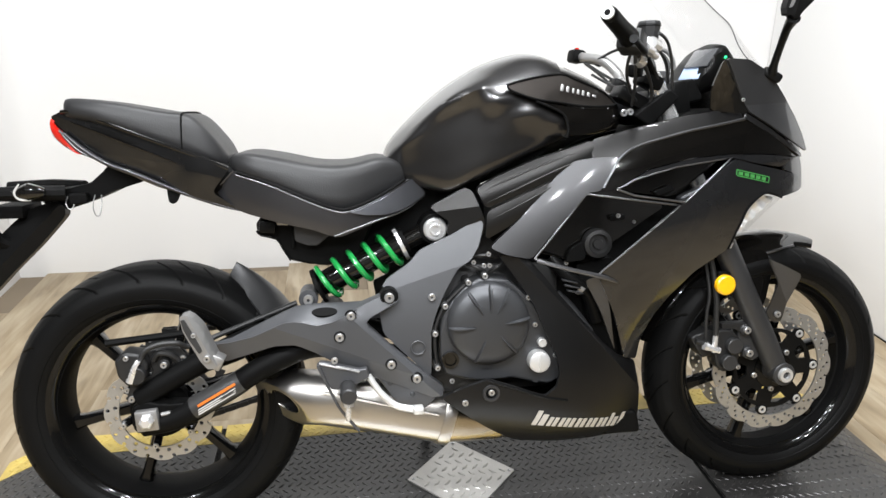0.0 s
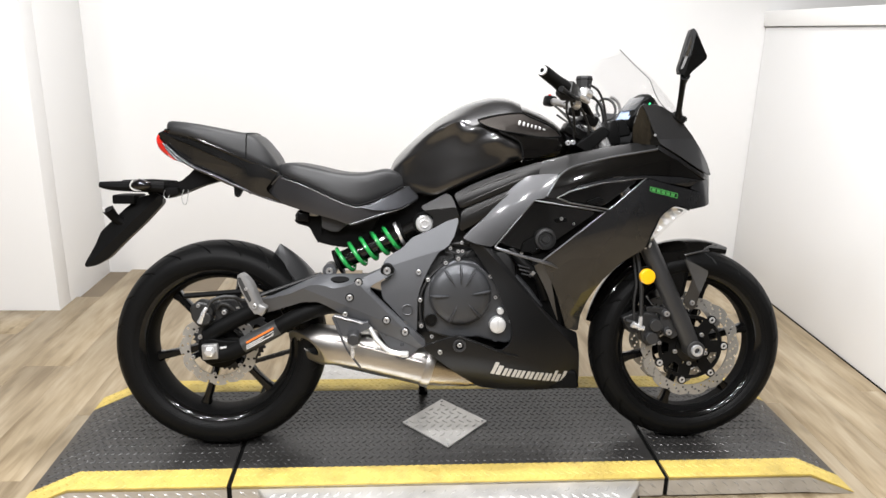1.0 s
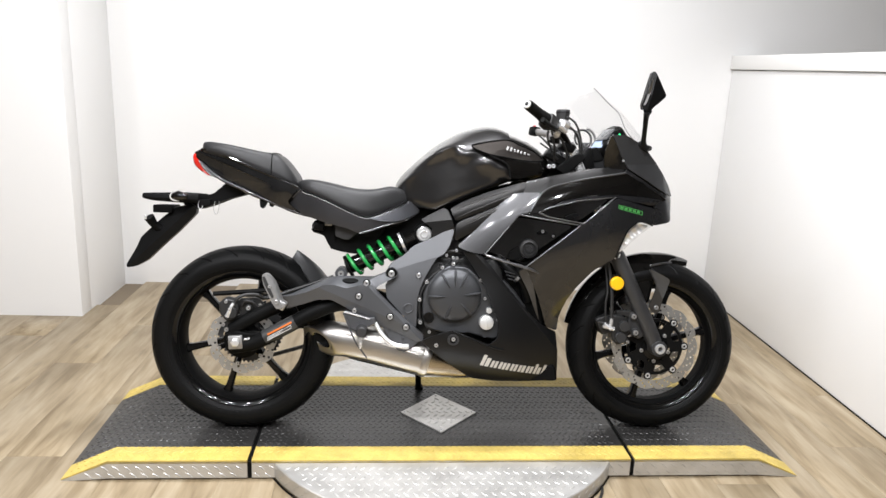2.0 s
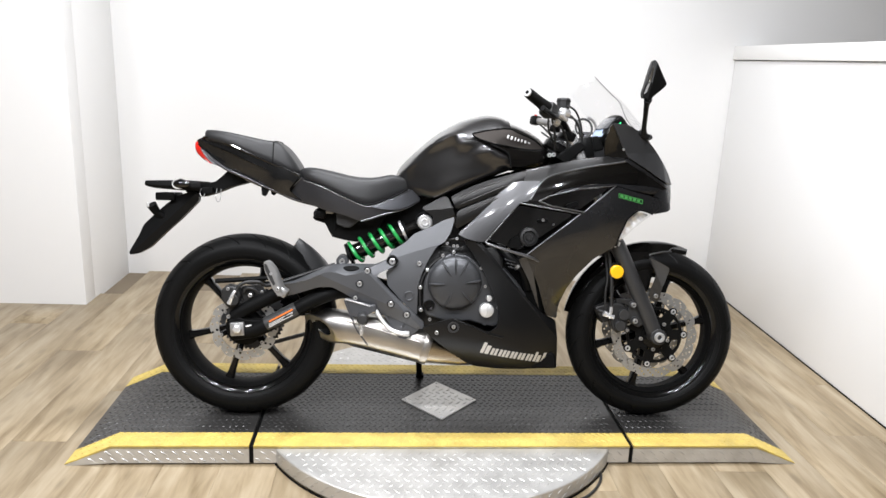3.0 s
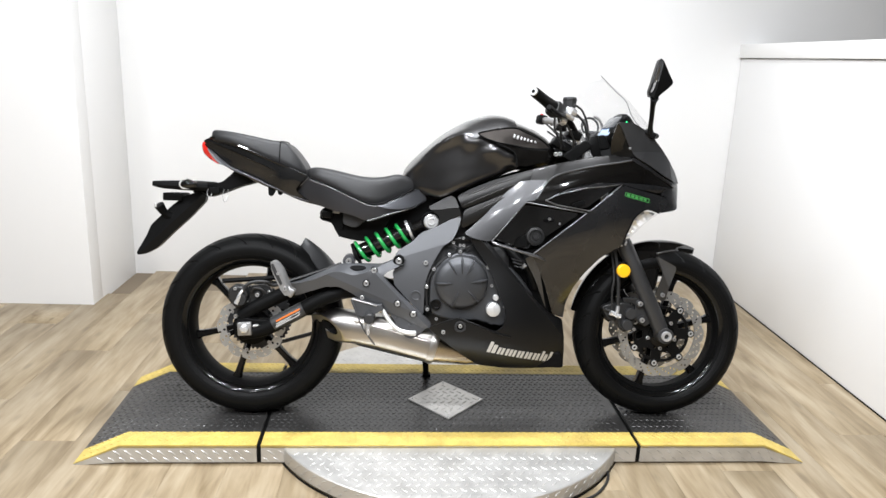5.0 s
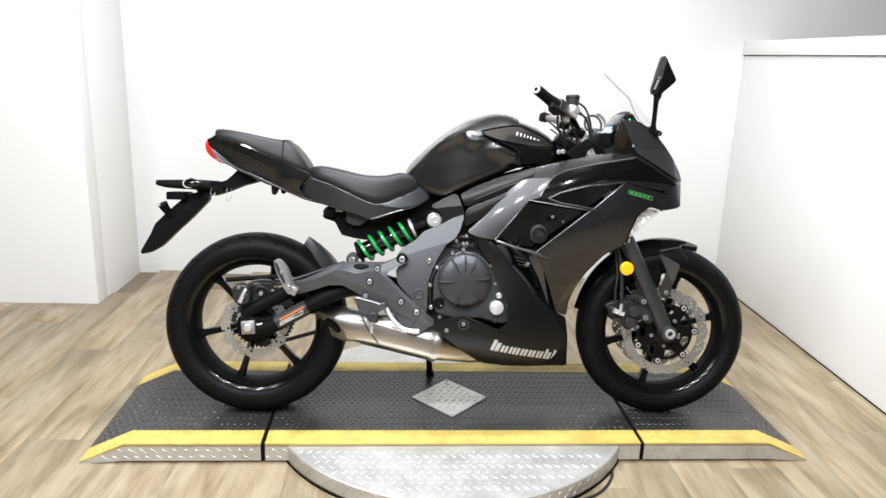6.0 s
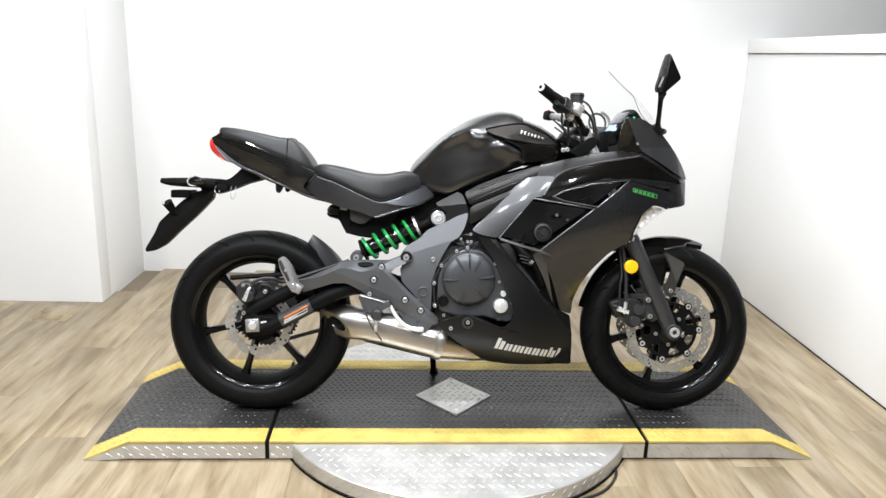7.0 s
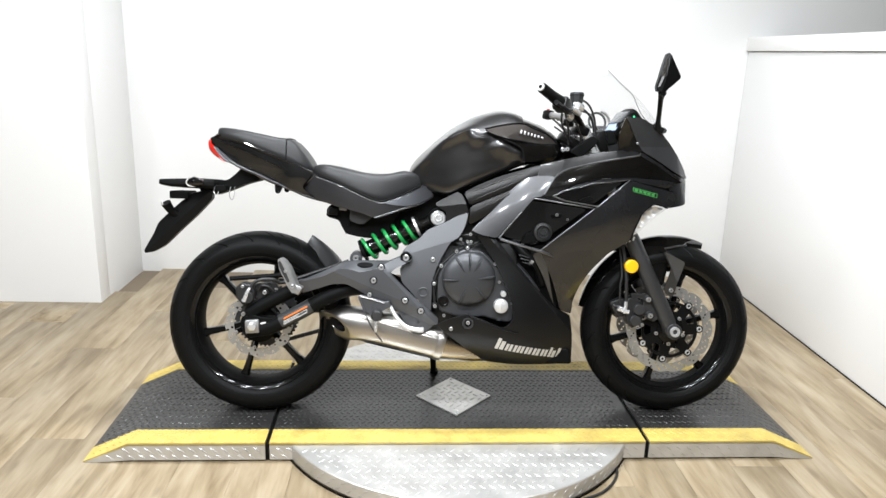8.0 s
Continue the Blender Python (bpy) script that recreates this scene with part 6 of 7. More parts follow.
part("plug_floor", drum(0.694, 0.338, y - 0.0005, y + 0.004, 0.012), MATT, plug)
bolt(0.694, y - 0.002, 0.340, 0.0085, plug)
# maker's lettering shown as plain slanted bars
x, lean = 0.785, 0.34
for slot, tall in (((0.011, 0.013), 1), ((0.009, 0.009), 0), ((0.009, 0.009, 0.009), 0), ((0.009, 0.009), 0), ((0.009, 0.010), 0), ((0.009, 0.009), 0), ((0.009, 0.011), 2), ((0.010,), 2)):
    for n, w in enumerate(slot):
        h = (0.038 if tall == 1 else 0.034) if tall and n == 0 else (0.030 if tall == 1 else 0.024)
        z = 0.2515 - (x - 0.785) * 0.205
        pts = [(x, z), (x + w, z - w * 0.205), (x + w + lean * h, z - w * 0.205 + h), (x + lean * h, z + h)]
        part("letter_bar", shell(pts, lambda a, b: bl(a, b) - 0.0012, 0.001, 0.02, 0.0, soft_corners=False), SILVERMARK, belly, "plain silver bar of the lettering")
        x += w + 0.0035
    x += 0.0025
# model mark: a green outlined bar
MARK = Matrix(((0.9745, 0.2198), (-0.2198, 0.9745)))
for a0, b0, a1, b1 in ((0.0, -0.0022, 0.090, 0.0), (0.003, -0.0142, 0.090, -0.012), (0.0, -0.0128, 0.0022, 0.0), (0.0878, -0.0128, 0.090, 0.0), *[(0.006 + 0.0155 * k, -0.0108, 0.0175 + 0.0155 * k, -0.0035) for k in range(5)]):
    pts = [(1.220 + MARK[0][0] * a + 0.30 * b * MARK[0][1], 0.7865 + MARK[1][0] * a + MARK[1][1] * b) for a, b in ((a0, b1), (a1, b1), (a1, b0), (a0, b0))]
    part("mark_bar", shell(pts, lambda a, b: folded(lambda x, z: fl(x, z) - 0.003, *FOLD, 0.02, 0.04)(a, b) - 0.0012, 0.001, 0.03, 0.0, soft_corners=False), GREENMARK, side_panel, "green bar of the model mark")

# nose cowl, headlight and the clear lamp under it
BEND = ((1.246, 0.917), (1.352, 0.921))
pair("nose_cowl", [(1.188, 1.011), (1.240, 1.009), (1.275, 0.992), (1.312, 0.982), (1.320, 0.961), (1.357, 0.926), (1.384, 0.891), (1.408, 0.850), (1.419, 0.815), (1.358, 0.843), (1.306, 0.873), (1.250, 0.903), (1.238, 0.921), (1.223, 0.948), (1.203, 0.987)], folded(lambda x, z: fl(x, z) - 0.002, *BEND, -0.10, -0.14), NOSEM, bike, "satin charcoal nose cowl with a fold across it", thick=0.010, roll=0.003, folds=[BEND])
pair("cockpit_side", [(1.188, 1.010), (1.203, 0.987), (1.223, 0.948), (1.238, 0.921), (1.250, 0.903), (1.236, 0.900), (1.180, 0.906), (1.176, 0.950)], lambda x, z: fl(max(x, 1.19), z) + 0.55 * max(0.0, 1.188 + (1.01 - z) * 0.55 - x), GLOSS, bike, "gloss black cockpit side", roll=0.002)
bolt(1.229, -0.196, 0.928, 0.005, bike)
bolt(1.290, -0.176, 0.983, 0.009, bike)
nose = part("headlight", hull([(1.26, [(0, 0.74), (0.10, 0.76), (0.14, 0.82), (0.12, 0.92), (0, 0.99)]), (1.34, [(0, 0.725), (0.115, 0.735), (0.140, 0.80), (0.128, 0.90), (0, 0.965)]), (1.385, [(0, 0.728), (0.110, 0.733), (0.122, 0.79), (0.115, 0.87), (0, 0.930)]), (1.418, [(0, 0.732), (0.100, 0.735), (0.110, 0.79), (0.098, 0.84), (0, 0.885)]), (1.436, [(0, 0.742), (0.080, 0.745), (0.090, 0.79), (0.075, 0.825), (0, 0.855)]), (1.446, [(0, 0.76), (0.04, 0.762), (0.045, 0.785), (0.035, 0.805), (0, 0.82)])], 4, 16), GLOSS, bike, "dark headlight nose", 50)
for s in (-1, 1):
    part("chin", shell([(1.414, 0.806), (1.423, 0.780), (1.427, 0.735), (1.412, 0.728), (1.352, 0.719), (1.404, 0.754), (1.393, 0.768), (1.360, 0.778), (1.350, 0.786), (1.390, 0.803)], lambda x, z: fl(x, z) + 0.006, 0.010, 0.012, 0.003, s), SIDE, nose, "satin charcoal chin under the headlight")
    part("headlight_lens", shell([(1.372, 0.918), (1.392, 0.902), (1.412, 0.876), (1.424, 0.846), (1.428, 0.822), (1.414, 0.818), (1.402, 0.850), (1.384, 0.886)], lambda x, z: -0.106 + 0.9 * max(0.0, x - 1.40), 0.03, 0.01, 0.004, s), REFLECTORM, nose, "bright headlight lens")
    lamp = part("front_indicator", shell([(1.348, 0.719), (1.325, 0.7265), (1.294, 0.7295), (1.260, 0.703), (1.248, 0.676), (1.238, 0.650), (1.226, 0.612), (1.268, 0.656), (1.305, 0.690)], lambda x, z: fl(x, z) - 0.001, 0.003, 0.010, 0.001, s), LENS, bike, "clear front lamp lens")
    part("lamp_bowl", shell([(1.342, 0.718), (1.322, 0.723), (1.295, 0.726), (1.263, 0.700), (1.252, 0.674), (1.242, 0.648), (1.232, 0.620), (1.270, 0.661), (1.305, 0.692)], lambda x, z: fl(x, z) + 0.020 + 0.008 * math.sin(x * 150) * math.sin(z * 170), 0.004, 0.005, 0.0, s), REFLECTORM, lamp, "bright faceted lamp bowl")
    part("lamp_reveal", tube([(x, -s * (fl(x, z) - 0.001), z) for x, z in ((1.349, 0.720), (1.325, 0.728), (1.294, 0.731), (1.259, 0.704), (1.247, 0.676), (1.237, 0.650), (1.227, 0.612))], 0.0028, 8, 4), MATT, lamp)
for x, z in ((1.222, 0.608), (1.234, 0.612), (1.246, 0.616)):
    part("lamp_rib", block((x, -0.150, z), (0.005, 0.006, 0.014), 0.001, (0, 20, 0)), ALU, bike)

# windscreen: the near edge runs from the cowl up to a pointed top corner, and the middle bulges ahead of it
edge = spline([(1.292, 0.152, 0.985), (1.262, 0.142, 1.016), (1.246, 0.133, 1.045), (1.237, 0.124, 1.074), (1.228, 0.117, 1.092), (1.199, 0.110, 1.119), (1.149, 0.100, 1.170)], 3)
middle = spline([(1.374, 0, 0.985), (1.342, 0, 1.024), (1.313, 0, 1.056), (1.284, 0, 1.086), (1.262, 0, 1.107), (1.228, 0, 1.134), (1.176, 0, 1.170)], 3)
rings = [[Vector((m.x + (e.x - m.x) * u * u, e.y * u, m.z + (e.z - m.z) * u * u)) for u in np.linspace(-1, 1, 21)] for e, m in zip(edge, middle)]
bm = bmesh.new()
ring_faces(bm, rings, False, False)
ext = bmesh.ops.extrude_face_region(bm, geom=bm.faces[:])
for v in ext["geom"]:
    if isinstance(v, bmesh.types.BMVert):
        v.co += Vector((-0.0024, 0, -0.0020))
scr = part("windscreen", bm, SCREEN, bike, "clear lightly tinted windscreen", 80)
scr.visible_shadow = False
for s in (-1, 1):
    rows = [[(1.149, 0.100, 1.170), (1.147, 0.101, 1.169)], [(1.199, 0.110, 1.119), (1.100, 0.136, 1.135)], [(1.228, 0.117, 1.092), (1.062, 0.150, 1.098)], [(1.246, 0.133, 1.045), (1.110, 0.160, 1.035)], [(1.262, 0.142, 1.016), (1.170, 0.162, 1.005)]]
    bm = bmesh.new()
    ring_faces(bm, [[Vector((x, s * y, z)) for x, y, z in row] + [Vector((x - 0.0015, s * (y - 0.0015), z)) for x, y, z in reversed(row)] for row in rows])
    wing = part("screen_wing", bm, SCREEN, scr, "swept-back clear side of the screen", 80)
    wing.visible_shadow = False
part("top_edge", tube(rings[-1], 0.0011, 6, 1), LENS, scr, "polished screen edge")
part("side_edge", tube([r[0] for r in rings], 0.0010, 8, 1), FORKM, scr, "dark cut edge of the screen")
part("screen_base", tube([v + Vector((0.002, 0, -0.004)) for v in rings[0]], 0.008, 8, 1), MATT, scr)

# instruments
dash = part("instrument_panel", hull([(1.178, [(0, 0.945), (0.045, 0.947), (0.060, 0.955), (0, 0.964)]), (1.190, [(0, 0.935), (0.06, 0.942), (0.074, 0.980), (0, 0.994)]), (1.209, [(0, 0.935), (0.064, 0.948), (0.080, 1.006), (0, 1.026)]), (1.232, [(0, 0.95), (0.064, 0.958), (0.077, 1.031), (0, 1.050)]), (1.261, [(0, 0.96), (0.055, 0.968), (0.066, 1.041), (0, 1.057)]), (1.288, [(0, 0.97), (0.045, 0.98), (0.050, 1.018), (0, 1.038)])], 4, 12), SATIN, bike, "black instrument pod", 50)
part("display", block((1.189, -0.045, 0.990), (0.004, 0.058, 0.034), 0.001, (0, 34, 20)), LCD, dash, "lit instrument display")
part("dial_glass", block((1.210, -0.045, 1.022), (0.004, 0.066, 0.052), 0.001, (0, 42, 20)), DIALM, dash, "pale glossy dial cover")
part("tell_tale", block((1.250, -0.078, 1.022), (0.004, 0.006, 0.006), 0.001, (0, 34, 0)), LAMP_GREEN, dash)
part("cockpit_floor", plate([(1.08, 0.88), (1.24, 0.905), (1.30, 0.93), (1.29, 0.80), (1.06, 0.80)], -0.115, 0.115, 0.006), MATT, bike)
part("cockpit_shroud", plate([(1.115, 0.915), (1.125, 0.968), (1.175, 0.978), (1.20, 0.93)], -0.09, 0.12, 0.006), MATT, bike)

# ---- front end ----
front = wheel("front_wheel", FRONT_X, FRONT_R, 0.060, 6, 14)
front.matrix_basis = Matrix.Translation((0.001, -0.018, -0.003))
for s in (-1, 1):
    d = brake_disc(front, FRONT_X, FRONT_R, s * 0.058, 0.152, 0.119, 14, 3, 0.0038)
    holes = [circle(FRONT_X, FRONT_R, 0.030, 24)]
    arms = [radians(53 + 360 * k / 7) for k in range(7)]
    for b in arms:
        b += math.pi / 7
        holes.append([(FRONT_X + r * math.cos(b + q), FRONT_R + r * math.sin(b + q)) for r, q in ((0.066, -0.16), (0.088, -0.24), (0.091, 0.0), (0.088, 0.24), (0.066, 0.16))])
        holes.append(circle(FRONT_X + 0.052 * math.cos(b + 0.25), FRONT_R + 0.052 * math.sin(b + 0.25), 0.0045, 10))
    outline = []
    for k in range(112):
        b = radians(53) + 2 * math.pi * k / 112
        r = 0.116 if k % 16 in (0, 1, 15) else 0.099
        outline.append((FRONT_X + r * math.cos(b), FRONT_R + r * math.sin(b)))
    part("disc_carrier", holed(outline, holes, s * 0.058 - 0.003, s * 0.058 + 0.003), SATIN, d, "black disc carrier", 40)
    y = s * 0.058
    for b in arms:
        x, z = FRONT_X + 0.1045 * math.cos(b), FRONT_R + 0.1045 * math.sin(b)
        part("button_seat", lathe([(0.0095, y - 0.0045), (0.0135, y - 0.0040), (0.0135, y + 0.004), (0.0095, y + 0.0045)], x, z, 20), SATIN, d)
        part("disc_button", lathe([(0.0045, y - 0.007), (0.0085, y - 0.007), (0.0095, y - 0.005), (0.0095, y + 0.006), (0.0045, y + 0.006)], x, z, 20), CHROME, d)
    for k in range(5):
        b = radians(51 + 72 * k)
        if s < 0:
            bolt(FRONT_X + 0.050 * math.cos(b), -0.064, FRONT_R + 0.050 * math.sin(b), 0.0085, d)
for s in (-1, 1):
    leg = part("fork_leg", tube([(1.412, s * 0.103, 0.286), (1.395, s * 0.103, 0.325), (1.372, s * 0.103, 0.374), (1.255, s * 0.103, 0.610), (1.250, s * 0.103, 0.622)], [0.022, 0.026, 0.0265, 0.0265, 0.024], 20, 1), FORKM, bike, "black fork leg")
    part("inner_tube", tube([(1.255, s * 0.103, 0.610), (1.075, s * 0.103, 0.975)], 0.0185, 18, 1), POLISHED, leg, "bright inner fork tube")
    part("axle_clamp", drum(1.408, 0.299, s * 0.132, s * 0.075, 0.027), FORKM, leg)
    part("fork_cap", tube([(1.078, s * 0.103, 0.968), (1.071, s * 0.103, 0.985)], 0.017, 12, 1), CHROME, leg)
part("front_axle", lathe([(0.008, -0.128), (0.009, -0.140), (0.016, -0.140), (0.0175, -0.137), (0.0175, -0.12), (0.008, -0.12)], 1.409, 0.299, 24), CHROME, bike, "bright front axle end")
# front mudguard: a curved shell over the tyre, with flank stays
bm = bmesh.new()
rings = []
for k in range(33):
    t = k / 32
    a = radians(66 + 102 * t)
    w = 0.066 * min(1.0, 0.25 + 3.2 * t) * (1.0 if t < 0.85 else 1 - 0.5 * (t - 0.85) / 0.15)
    drop = 0.020 + 0.03 * min(1.0, t * 2.5)
    row = []
    for u in np.linspace(-1, 1, 13):
        r = 0.317 - drop * abs(u) ** 2.6 + 0.006 * math.cos(t * math.pi)
        row.append((FRONT_X + r * math.cos(a), w * u, FRONT_R + r * math.sin(a)))
    inner = [(FRONT_X + (Vector((x - FRONT_X, 0, z - FRONT_R)).length - 0.004) * math.cos(a), y * 0.96, FRONT_R + (Vector((x - FRONT_X, 0, z - FRONT_R)).length - 0.004) * math.sin(a)) for x, y, z in reversed(row)]
    rings.append([Vector(p) for p in row + inner])
ring_faces(bm, rings)
guard_line = [r[12] for r in rings]
guard_side = [r[0] for r in rings]
guard = part("front_mudguard", bm, GLOSS, bike, "gloss black front mudguard", 50)
# grey edge tubes paint a rim highlight on the black mudguard
for pts in (guard_side, guard_line):
    part("guard_edge", tube([p + Vector((0, -0.0005 if p.y < 0 else 0.0005, 0)) for p in pts[4:31]], 0.0032, 8, 1), GREYM, guard, "rounded grey edge tube for the mudguard's highlight")
for s in (-1, 1):
    part("mudguard_stay", shell([(1.366, 0.572), (1.399, 0.556), (1.430, 0.538), (1.424, 0.490), (1.413, 0.420), (1.400, 0.414), (1.386, 0.424), (1.377, 0.440), (1.388, 0.475), (1.397, 0.512)], folded(lambda x, z: -0.104, (1.372, 0.572), (1.404, 0.500), -0.9, 0.25), 0.004, 0.005, 0.001, s, folds=[((1.372, 0.572), (1.404, 0.500))]), BLADEM, guard, "satin grey faceted mudguard stay")
    part("inner_stay", shell([(1.30, 0.585), (1.38, 0.585), (1.398, 0.53), (1.385, 0.46), (1.372, 0.44), (1.33, 0.50)], lambda x, z: -0.072, 0.004, 0.02, 0.0, s), GLOSS, guard)
bolt(1.400, -0.101, 0.437, 0.010, guard)
# calipers
for s in (-1, 1):
    cal = part("front_caliper", plate([(1.252, 0.412), (1.285, 0.408), (1.304, 0.388), (1.306, 0.352), (1.297, 0.316), (1.268, 0.306), (1.250, 0.322), (1.240, 0.360), (1.240, 0.395)], s * 0.112, s * 0.062, 0.006), DARKCAST, bike, "black front brake caliper")
    for x, z in ((1.285, 0.373), (1.274, 0.334)):
        part("piston_cap", drum(x, z, s * 0.128, s * 0.10, 0.0185), FORKM, cal)
    part("pad_bridge", plate([(1.190, 0.392), (1.235, 0.408), (1.250, 0.400), (1.245, 0.345), (1.222, 0.340), (1.205, 0.362)], s * 0.098, s * 0.040, 0.005), DARKCAST, cal)
    part("pad_pin", tube([(1.200, s * 0.102, 0.384), (1.246, s * 0.106, 0.372)], 0.006, 8, 1), DARKCAST, cal)
    part("caliper_lug", plate([(1.260, 0.425), (1.326, 0.424), (1.334, 0.406), (1.318, 0.392), (1.292, 0.408), (1.262, 0.408)], s * 0.106, s * 0.088, 0.004), DARKCAST, cal)
    part("caliper_arm", plate([(1.305, 0.405), (1.333, 0.410), (1.345, 0.372), (1.369, 0.340), (1.345, 0.325), (1.322, 0.338), (1.308, 0.352)], s * 0.100, s * 0.085, 0.004), FORKM, cal)
    for x, z, r in ((1.320, 0.406, 0.0115), (1.329, 0.350, 0.0115), (1.302, 0.318, 0.007)):
        if s < 0:
            part("bolt_boss", drum(x, z, -0.109, -0.09, r * 1.25), FORKM, cal)
            bolt(x, -0.112, z, r, cal)
    if s < 0:
        part("banjo", tube([(1.222, -0.112, 0.372), (1.252, -0.116, 0.362)], 0.0075, 10, 1), CHROME, cal)
        part("banjo_nut", tube([(1.216, -0.112, 0.375), (1.224, -0.112, 0.371)], 0.0095, 6, 1), CHROME, cal)
        part("hose_end", tube([(1.242, -0.114, 0.400), (1.241, -0.114, 0.380), (1.238, -0.114, 0.358)], [0.006, 0.0065, 0.005], 10, 1), CHROME, cal)
part("front_brake_hose", tube([(1.242, -0.114, 0.398), (1.240, -0.115, 0.45), (1.237, -0.114, 0.50), (1.220, -0.10, 0.60), (1.16, -0.08, 0.72), (1.08, -0.12, 0.90)], 0.0062, 8, 8), CABLE, bike)
part("sensor_wire", tube([(1.225, -0.100, 0.385), (1.222, -0.105, 0.45), (1.226, -0.105, 0.50), (1.215, -0.09, 0.60)], 0.004, 8, 8), CABLE, bike)
part("fork_reflector", lathe([(0.0001, -0.137), (0.019, -0.1365), (0.0225, -0.134), (0.0235, -0.128), (0.0235, -0.124), (0.0001, -0.124)], 1.250, 0.521, 32, False), AMBER, bike, "round amber reflector")
part("reflector_bracket", plate([(1.235, 0.55), (1.265, 0.55), (1.270, 0.50), (1.240, 0.50)], -0.124, -0.112, 0.002), MATT, bike)
# yokes, bars, controls
yoke = part("top_yoke", plate([(1.02, 0.90), (1.10, 0.955), (1.125, 0.935), (1.06, 0.875)], -0.13, 0.13, 0.008), MATT, bike, "black top yoke")
part("lower_yoke", plate([(1.13, 0.72), (1.24, 0.77), (1.26, 0.74), (1.16, 0.69)], -0.13, 0.13, 0.008), CASTING, bike)
part("ignition", drum(0, 0, -0.02, 0.02, 0.025), CASTING, yoke).matrix_basis = pose(1.05, 0.0, 0.935, 65, 0, 90)
for x, z in ((1.004, 0.905), (1.018, 0.907)):
    bolt(x, -0.118, z, 0.0095, yoke)
hb = part("handlebar", tube([(0.895, -0.318, 1.074), (0.95, -0.255, 1.050), (1.01, -0.185, 1.026), (1.05, -0.13, 1.000), (1.075, -0.105, 0.965)], 0.0110, 12, 6), MATT, bike, "black handlebar")
part("left_bar", tube([(1.043, 0.340, 1.060), (1.036, 0.290, 1.054), (1.046, 0.245, 1.047), (1.073, 0.195, 1.034), (1.094, 0.15, 0.998), (1.085, 0.105, 0.962)], 0.0125, 14, 6), PEGM, hb, "grey metal left bar")
grip = part("right_grip", tube([(0.884, -0.333, 1.079), (0.8865, -0.330, 1.078), (0.891, -0.3245, 1.0765), (0.930, -0.278, 1.060), (0.952, -0.252, 1.051), (0.972, -0.228, 1.0425)], [0.0125, 0.0155, 0.0162, 0.0168, 0.0190, 0.0225], 20, 1), RUBBER, hb, "black rubber grip")
part("bar_end", tube([(0.8812, -0.3363, 1.0802), (0.8845, -0.3325, 1.0788)], 0.0122, 18, 1), ALU, grip, "pale metal bar end")
# black disc proud of the bar end paints the shade of its bore
part("bar_end_shade", tube([(0.8807, -0.3369, 1.0804), (0.8835, -0.3337, 1.0792)], 0.0058, 14, 1), MATT, grip, "dark disc for the shade of the bar end's bore")
part("left_grip", tube([(1.058, 0.400, 1.062), (1.040, 0.320, 1.058)], 0.0160, 16, 1), RUBBER, hb, "black rubber grip")
part("right_switch", block((0.972, -0.228, 1.040), (0.045, 0.050, 0.042), 0.008, (0, 20, 50)), DARKCAST, hb, "black switch housing")
part("left_switch", block((1.030, 0.285, 1.054), (0.036, 0.045, 0.034), 0.008, (0, 10, 10)), MATT, hb)
part("red_button", block((1.026, 0.270, 1.0725), (0.010, 0.010, 0.005), 0.002), RED, hb)
bm = bmesh.new()
ring_faces(bm, [[Vector((1.031 + lean + r * math.cos(radians(45 * k + 8)), -0.168 + r * math.sin(radians(45 * k + 8)), z)) for k in range(8)] for z, r, lean in ((1.026, 0.016, -0.001), (1.030, 0.0185, -0.001), (1.076, 0.0235, 0.001), (1.081, 0.0240, 0.001), (1.086, 0.0215, 0.001))])
res = part("brake_reservoir", bm, FORKM, hb, "dark grey tapered brake fluid reservoir", 25)
part("reservoir_rim", tube([(1.032 + 0.0242 * math.cos(radians(45 * k + 8)), -0.168 + 0.0242 * math.sin(radians(45 * k + 8)), 1.0765) for k in range(9)], 0.0010, 6, 1), MATT, res)
part("reservoir_window", drum(0, 0, -0.003, 0.003, 0.007), ALU, res).matrix_basis = pose(1.022, -0.190, 1.047, 0, 0, 20)
part("brake_lever", tube([(1.01, -0.20, 1.028), (0.985, -0.26, 1.020), (0.948, -0.315, 1.030), (0.93, -0.34, 1.035)], [0.008, 0.007, 0.006, 0.008], 10, 6), SATIN, hb, "black brake lever")
part("clutch_lever", tube([(1.07, 0.22, 1.03), (1.075, 0.28, 1.040), (1.085, 0.36, 1.045)], [0.008, 0.007, 0.007], 10, 6), MATT, hb)
for pts in ([(1.03, -0.19, 1.03), (1.06, -0.15, 1.035), (1.10, -0.11, 1.0), (1.12, -0.08, 0.92)], [(0.99, -0.21, 1.02), (1.03, -0.17, 0.99), (1.06, -0.13, 0.94), (1.05, -0.11, 0.90)], [(0.985, -0.215, 1.02), (1.01, -0.16, 0.965), (1.02, -0.12, 0.92)], [(1.035, 0.27, 1.045), (1.06, 0.16, 1.0), (1.10, 0.05, 0.95), (1.13, 0.0, 0.90)], [(1.06, 0.20, 1.04), (1.10, 0.14, 1.06), (1.15, 0.08, 1.03), (1.15, 0.05, 0.94)]):
    part("control_cable", tube(pts, 0.0036, 8, 8), CABLE, hb)
for x, y, z, r in ((1.034, -0.19, 1.041, 0.017), (1.002, -0.19, 1.012, 0.017), (1.015, -0.21, 1.028, 0.009), (1.012, -0.215, 1.030, 0.012), (1.028, -0.20, 1.022, 0.010), (1.035, -0.19, 1.035, 0.009), (1.05, -0.12, 0.99, 0.011)):
    part("fitting", tube([(x - 0.008, y - 0.006, z), (x + 0.010, y + 0.006, z - 0.006)], r * 0.8, 10, 1), CHROME, hb, "bright control fitting")
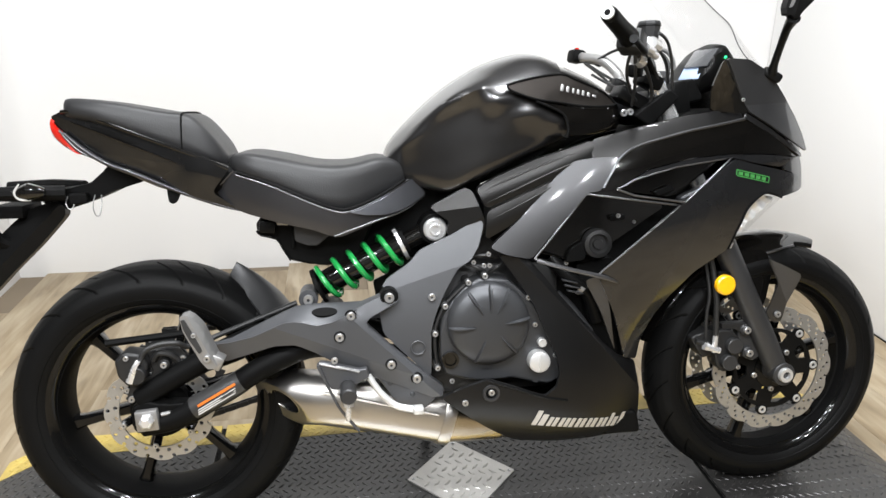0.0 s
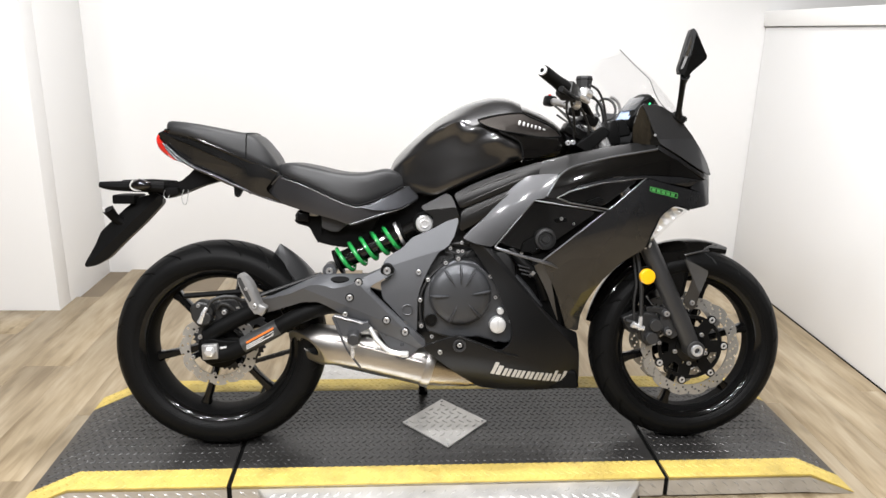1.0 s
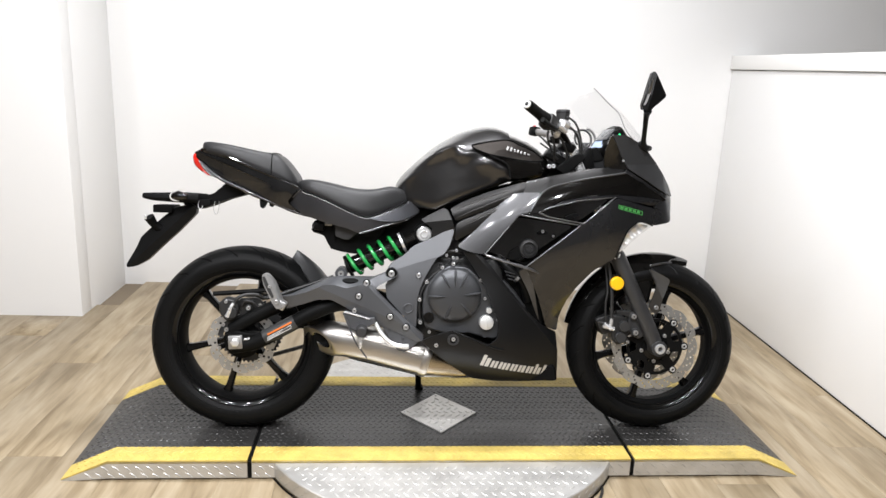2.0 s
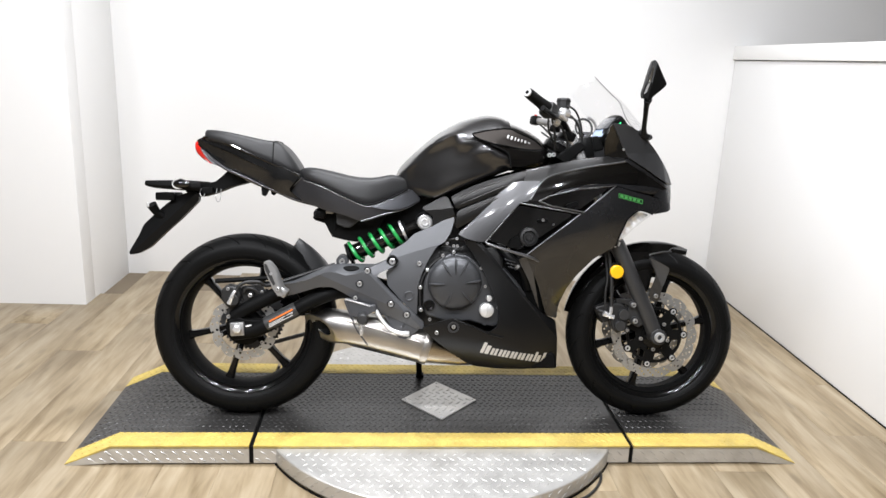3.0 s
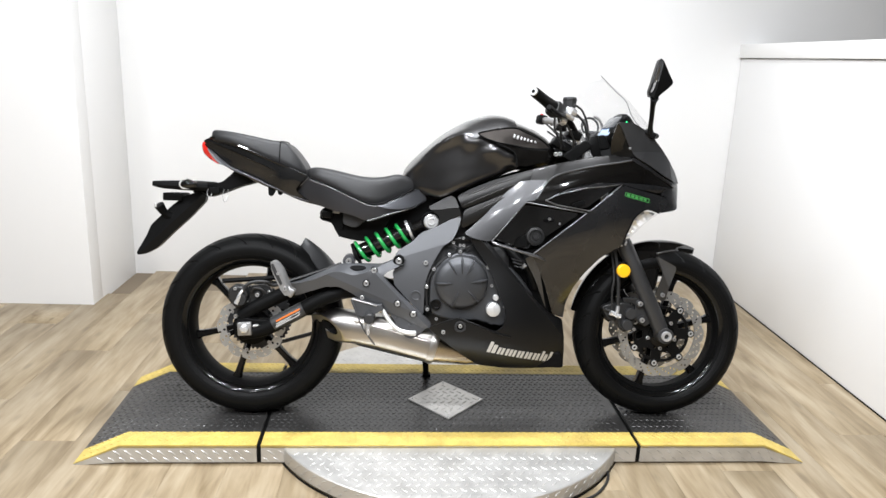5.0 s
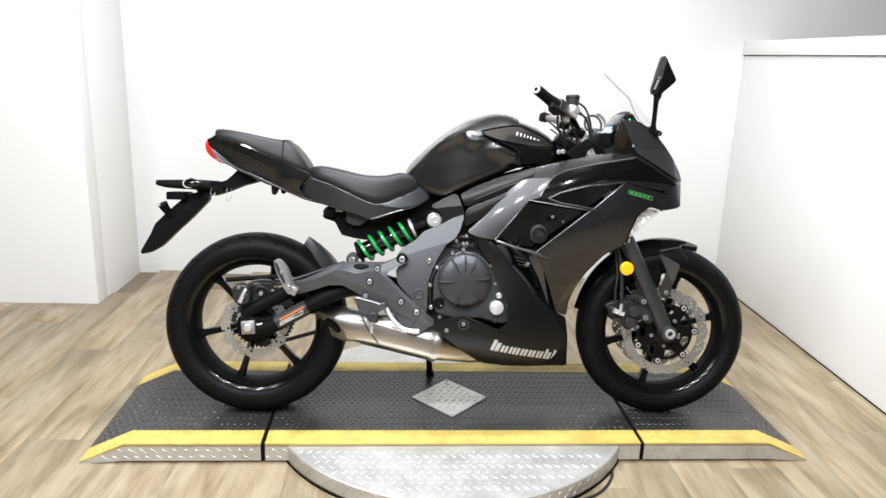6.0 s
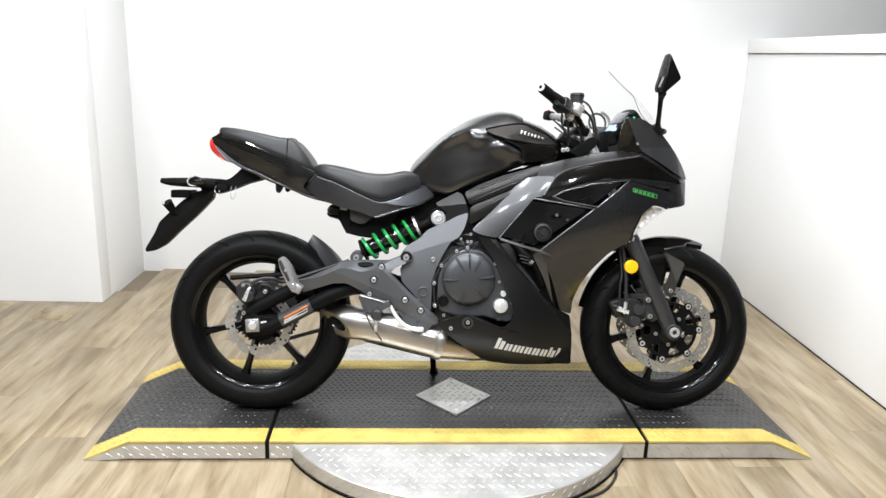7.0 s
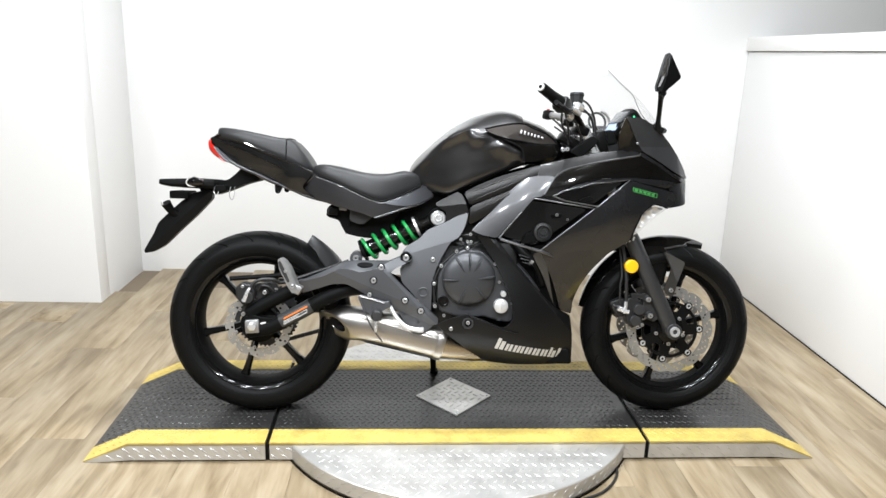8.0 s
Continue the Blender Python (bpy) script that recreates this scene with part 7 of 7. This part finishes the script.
# clamps, cable ends and the mass of small black parts round the steering head
for c, size, turn in (((1.062, -0.105, 0.972), (0.050, 0.046, 0.030), (0, 24, 10)), ((1.030, -0.085, 0.935), (0.075, 0.060, 0.030), (0, 28, 0)), ((1.088, -0.060, 0.920), (0.060, 0.080, 0.050), (0, 20, 0)), ((1.012, -0.150, 0.990), (0.026, 0.030, 0.024), (0, 10, 40)), ((1.075, 0.10, 0.965), (0.045, 0.05, 0.035), (0, 24, 0)), ((1.130, -0.085, 0.935), (0.05, 0.05, 0.07), (0, -12, 0))):
    part("clamp", block(c, size, 0.006, turn), SATIN, yoke, "black bar clamp")
for pts in ([(0.975, -0.215, 1.020), (0.985, -0.175, 0.985), (1.015, -0.130, 0.945), (1.06, -0.09, 0.910)], [(0.995, -0.205, 1.035), (1.045, -0.150, 1.010), (1.085, -0.115, 0.960), (1.11, -0.09, 0.900)], [(1.040, -0.200, 1.060), (1.075, -0.165, 1.045), (1.105, -0.125, 1.000), (1.118, -0.100, 0.930)], [(1.030, 0.16, 1.000), (1.05, 0.10, 0.975), (1.07, 0.02, 0.950), (1.10, -0.02, 0.915)], [(1.050, 0.27, 1.034), (1.062, 0.20, 1.004), (1.085, 0.13, 0.962), (1.10, 0.09, 0.945)]):
    part("control_cable", tube(pts, 0.0034, 8, 8), CABLE, hb)
# mirrors


RIDGE = ((1.292, 1.200), (1.262, 1.075))
CROSS = ((1.262, 1.126), (1.345, 1.138))
my = folded(folded(lambda x, z: -0.304, *RIDGE, 0.42, 0.25), *CROSS, 0.10, 0.10)
head = part("mirror", shell([(1.250, 1.083), (1.247, 1.098), (1.258, 1.140), (1.270, 1.180), (1.276, 1.197), (1.283, 1.199), (1.290, 1.190), (1.312, 1.154), (1.327, 1.131), (1.326, 1.124), (1.306, 1.106), (1.286, 1.090), (1.274, 1.076), (1.266, 1.074), (1.258, 1.082)], my, 0.020, 0.010, 0.005, folds=[RIDGE, CROSS]), SATIN, bike, "black faceted wing mirror")
part("mirror_glass", shell([(1.250, 1.094), (1.256, 1.112), (1.268, 1.152), (1.277, 1.182), (1.2755, 1.160), (1.266, 1.122), (1.257, 1.096)], lambda x, z: my(x, z) - 0.003, 0.003, 0.008, 0.0), MIRRORM, head, "mirror glass")
part("mirror_stem", tube([(1.268, -0.290, 1.078), (1.274, -0.262, 1.062), (1.285, -0.225, 1.030), (1.293, -0.195, 0.998), (1.298, -0.180, 0.982)], [0.013, 0.0085, 0.0075, 0.008, 0.012], 12, 6), SATIN, head)
part("mirror_foot", block((1.300, -0.178, 0.978), (0.042, 0.020, 0.020), 0.006, (0, 30, -16)), SATIN, head)
# a loop and an arc stand in for the left mirror, turned inwards
loop = [(1.172 + 0.030 * math.cos(b), 0.10 + 0.012 * math.sin(b), 1.017 + 0.033 * math.sin(b)) for b in np.linspace(radians(-110), radians(225), 24)]
part("far_mirror_loop", tube(loop, 0.0042, 8, 1), CABLE, bike, "black loop behind the instruments in place of the turned left mirror")
band = [(1.180 + 0.040 * math.cos(b), 0.11, 1.012 + 0.044 * math.sin(b)) for b in np.linspace(radians(-45), radians(80), 16)]
part("far_mirror_arc", tube(band, 0.0050, 10, 1), PEGM, bike, "grey arc beside the loop in place of the left mirror")


# ---- floor planks, laid last ----
PW, PL = 0.178, 1.22
bm = block((0, 0, -0.006), (PW - 0.0005, PL - 0.0005, 0.012), 0.0003)
plank_mesh = mesh_of(bm, "plank", PLANK)
rng = random.Random(4)
k = 0
for i in range(int(10.0 / PW) + 1):
    x = -3.95 + (i + 0.5) * PW
    if x > 4.0:
        break
    y = -4.95 + ((0.381 * i + 0.12 * rng.random()) % 1.0) * PL - PL / 2
    while y < 1.85:
        if not (y - PL / 2 > 1.25 and x < -1.12):
            lo, hi = max(y - PL / 2, -4.06), min(y + PL / 2, 1.87 if x > -1.12 else 1.27)
            if hi - lo > 0.03:
                share("plank", plank_mesh, floor, pose(x, (lo + hi) / 2, 0, 0, 0, 180 * (k % 2)) @ Matrix.Diagonal((1, (hi - lo) / PL, 1, 1)))
        k += 1
        y += PL
# the boards past these, joined
bm = bmesh.new()
for i in range(int(2.0 / PW) + 1):
    x = 4.060 + (i + 0.5) * PW
    y = -4.95 + ((0.381 * i) % 1.0) * PL - PL / 2
    while y < 1.80 and x + PW / 2 < 6.05:
        lo, hi = max(y - PL / 2, -4.06), min(y + PL / 2, 1.80)
        if hi - lo > 0.03:
            block((x, (lo + hi) / 2, -0.006), (PW - 0.0005, hi - lo - 0.0005, 0.012), 0.0, (0, 0, 0), bm)
        y += PL
tagged(part("planks", bm, PLANK, floor), kind="stuff")
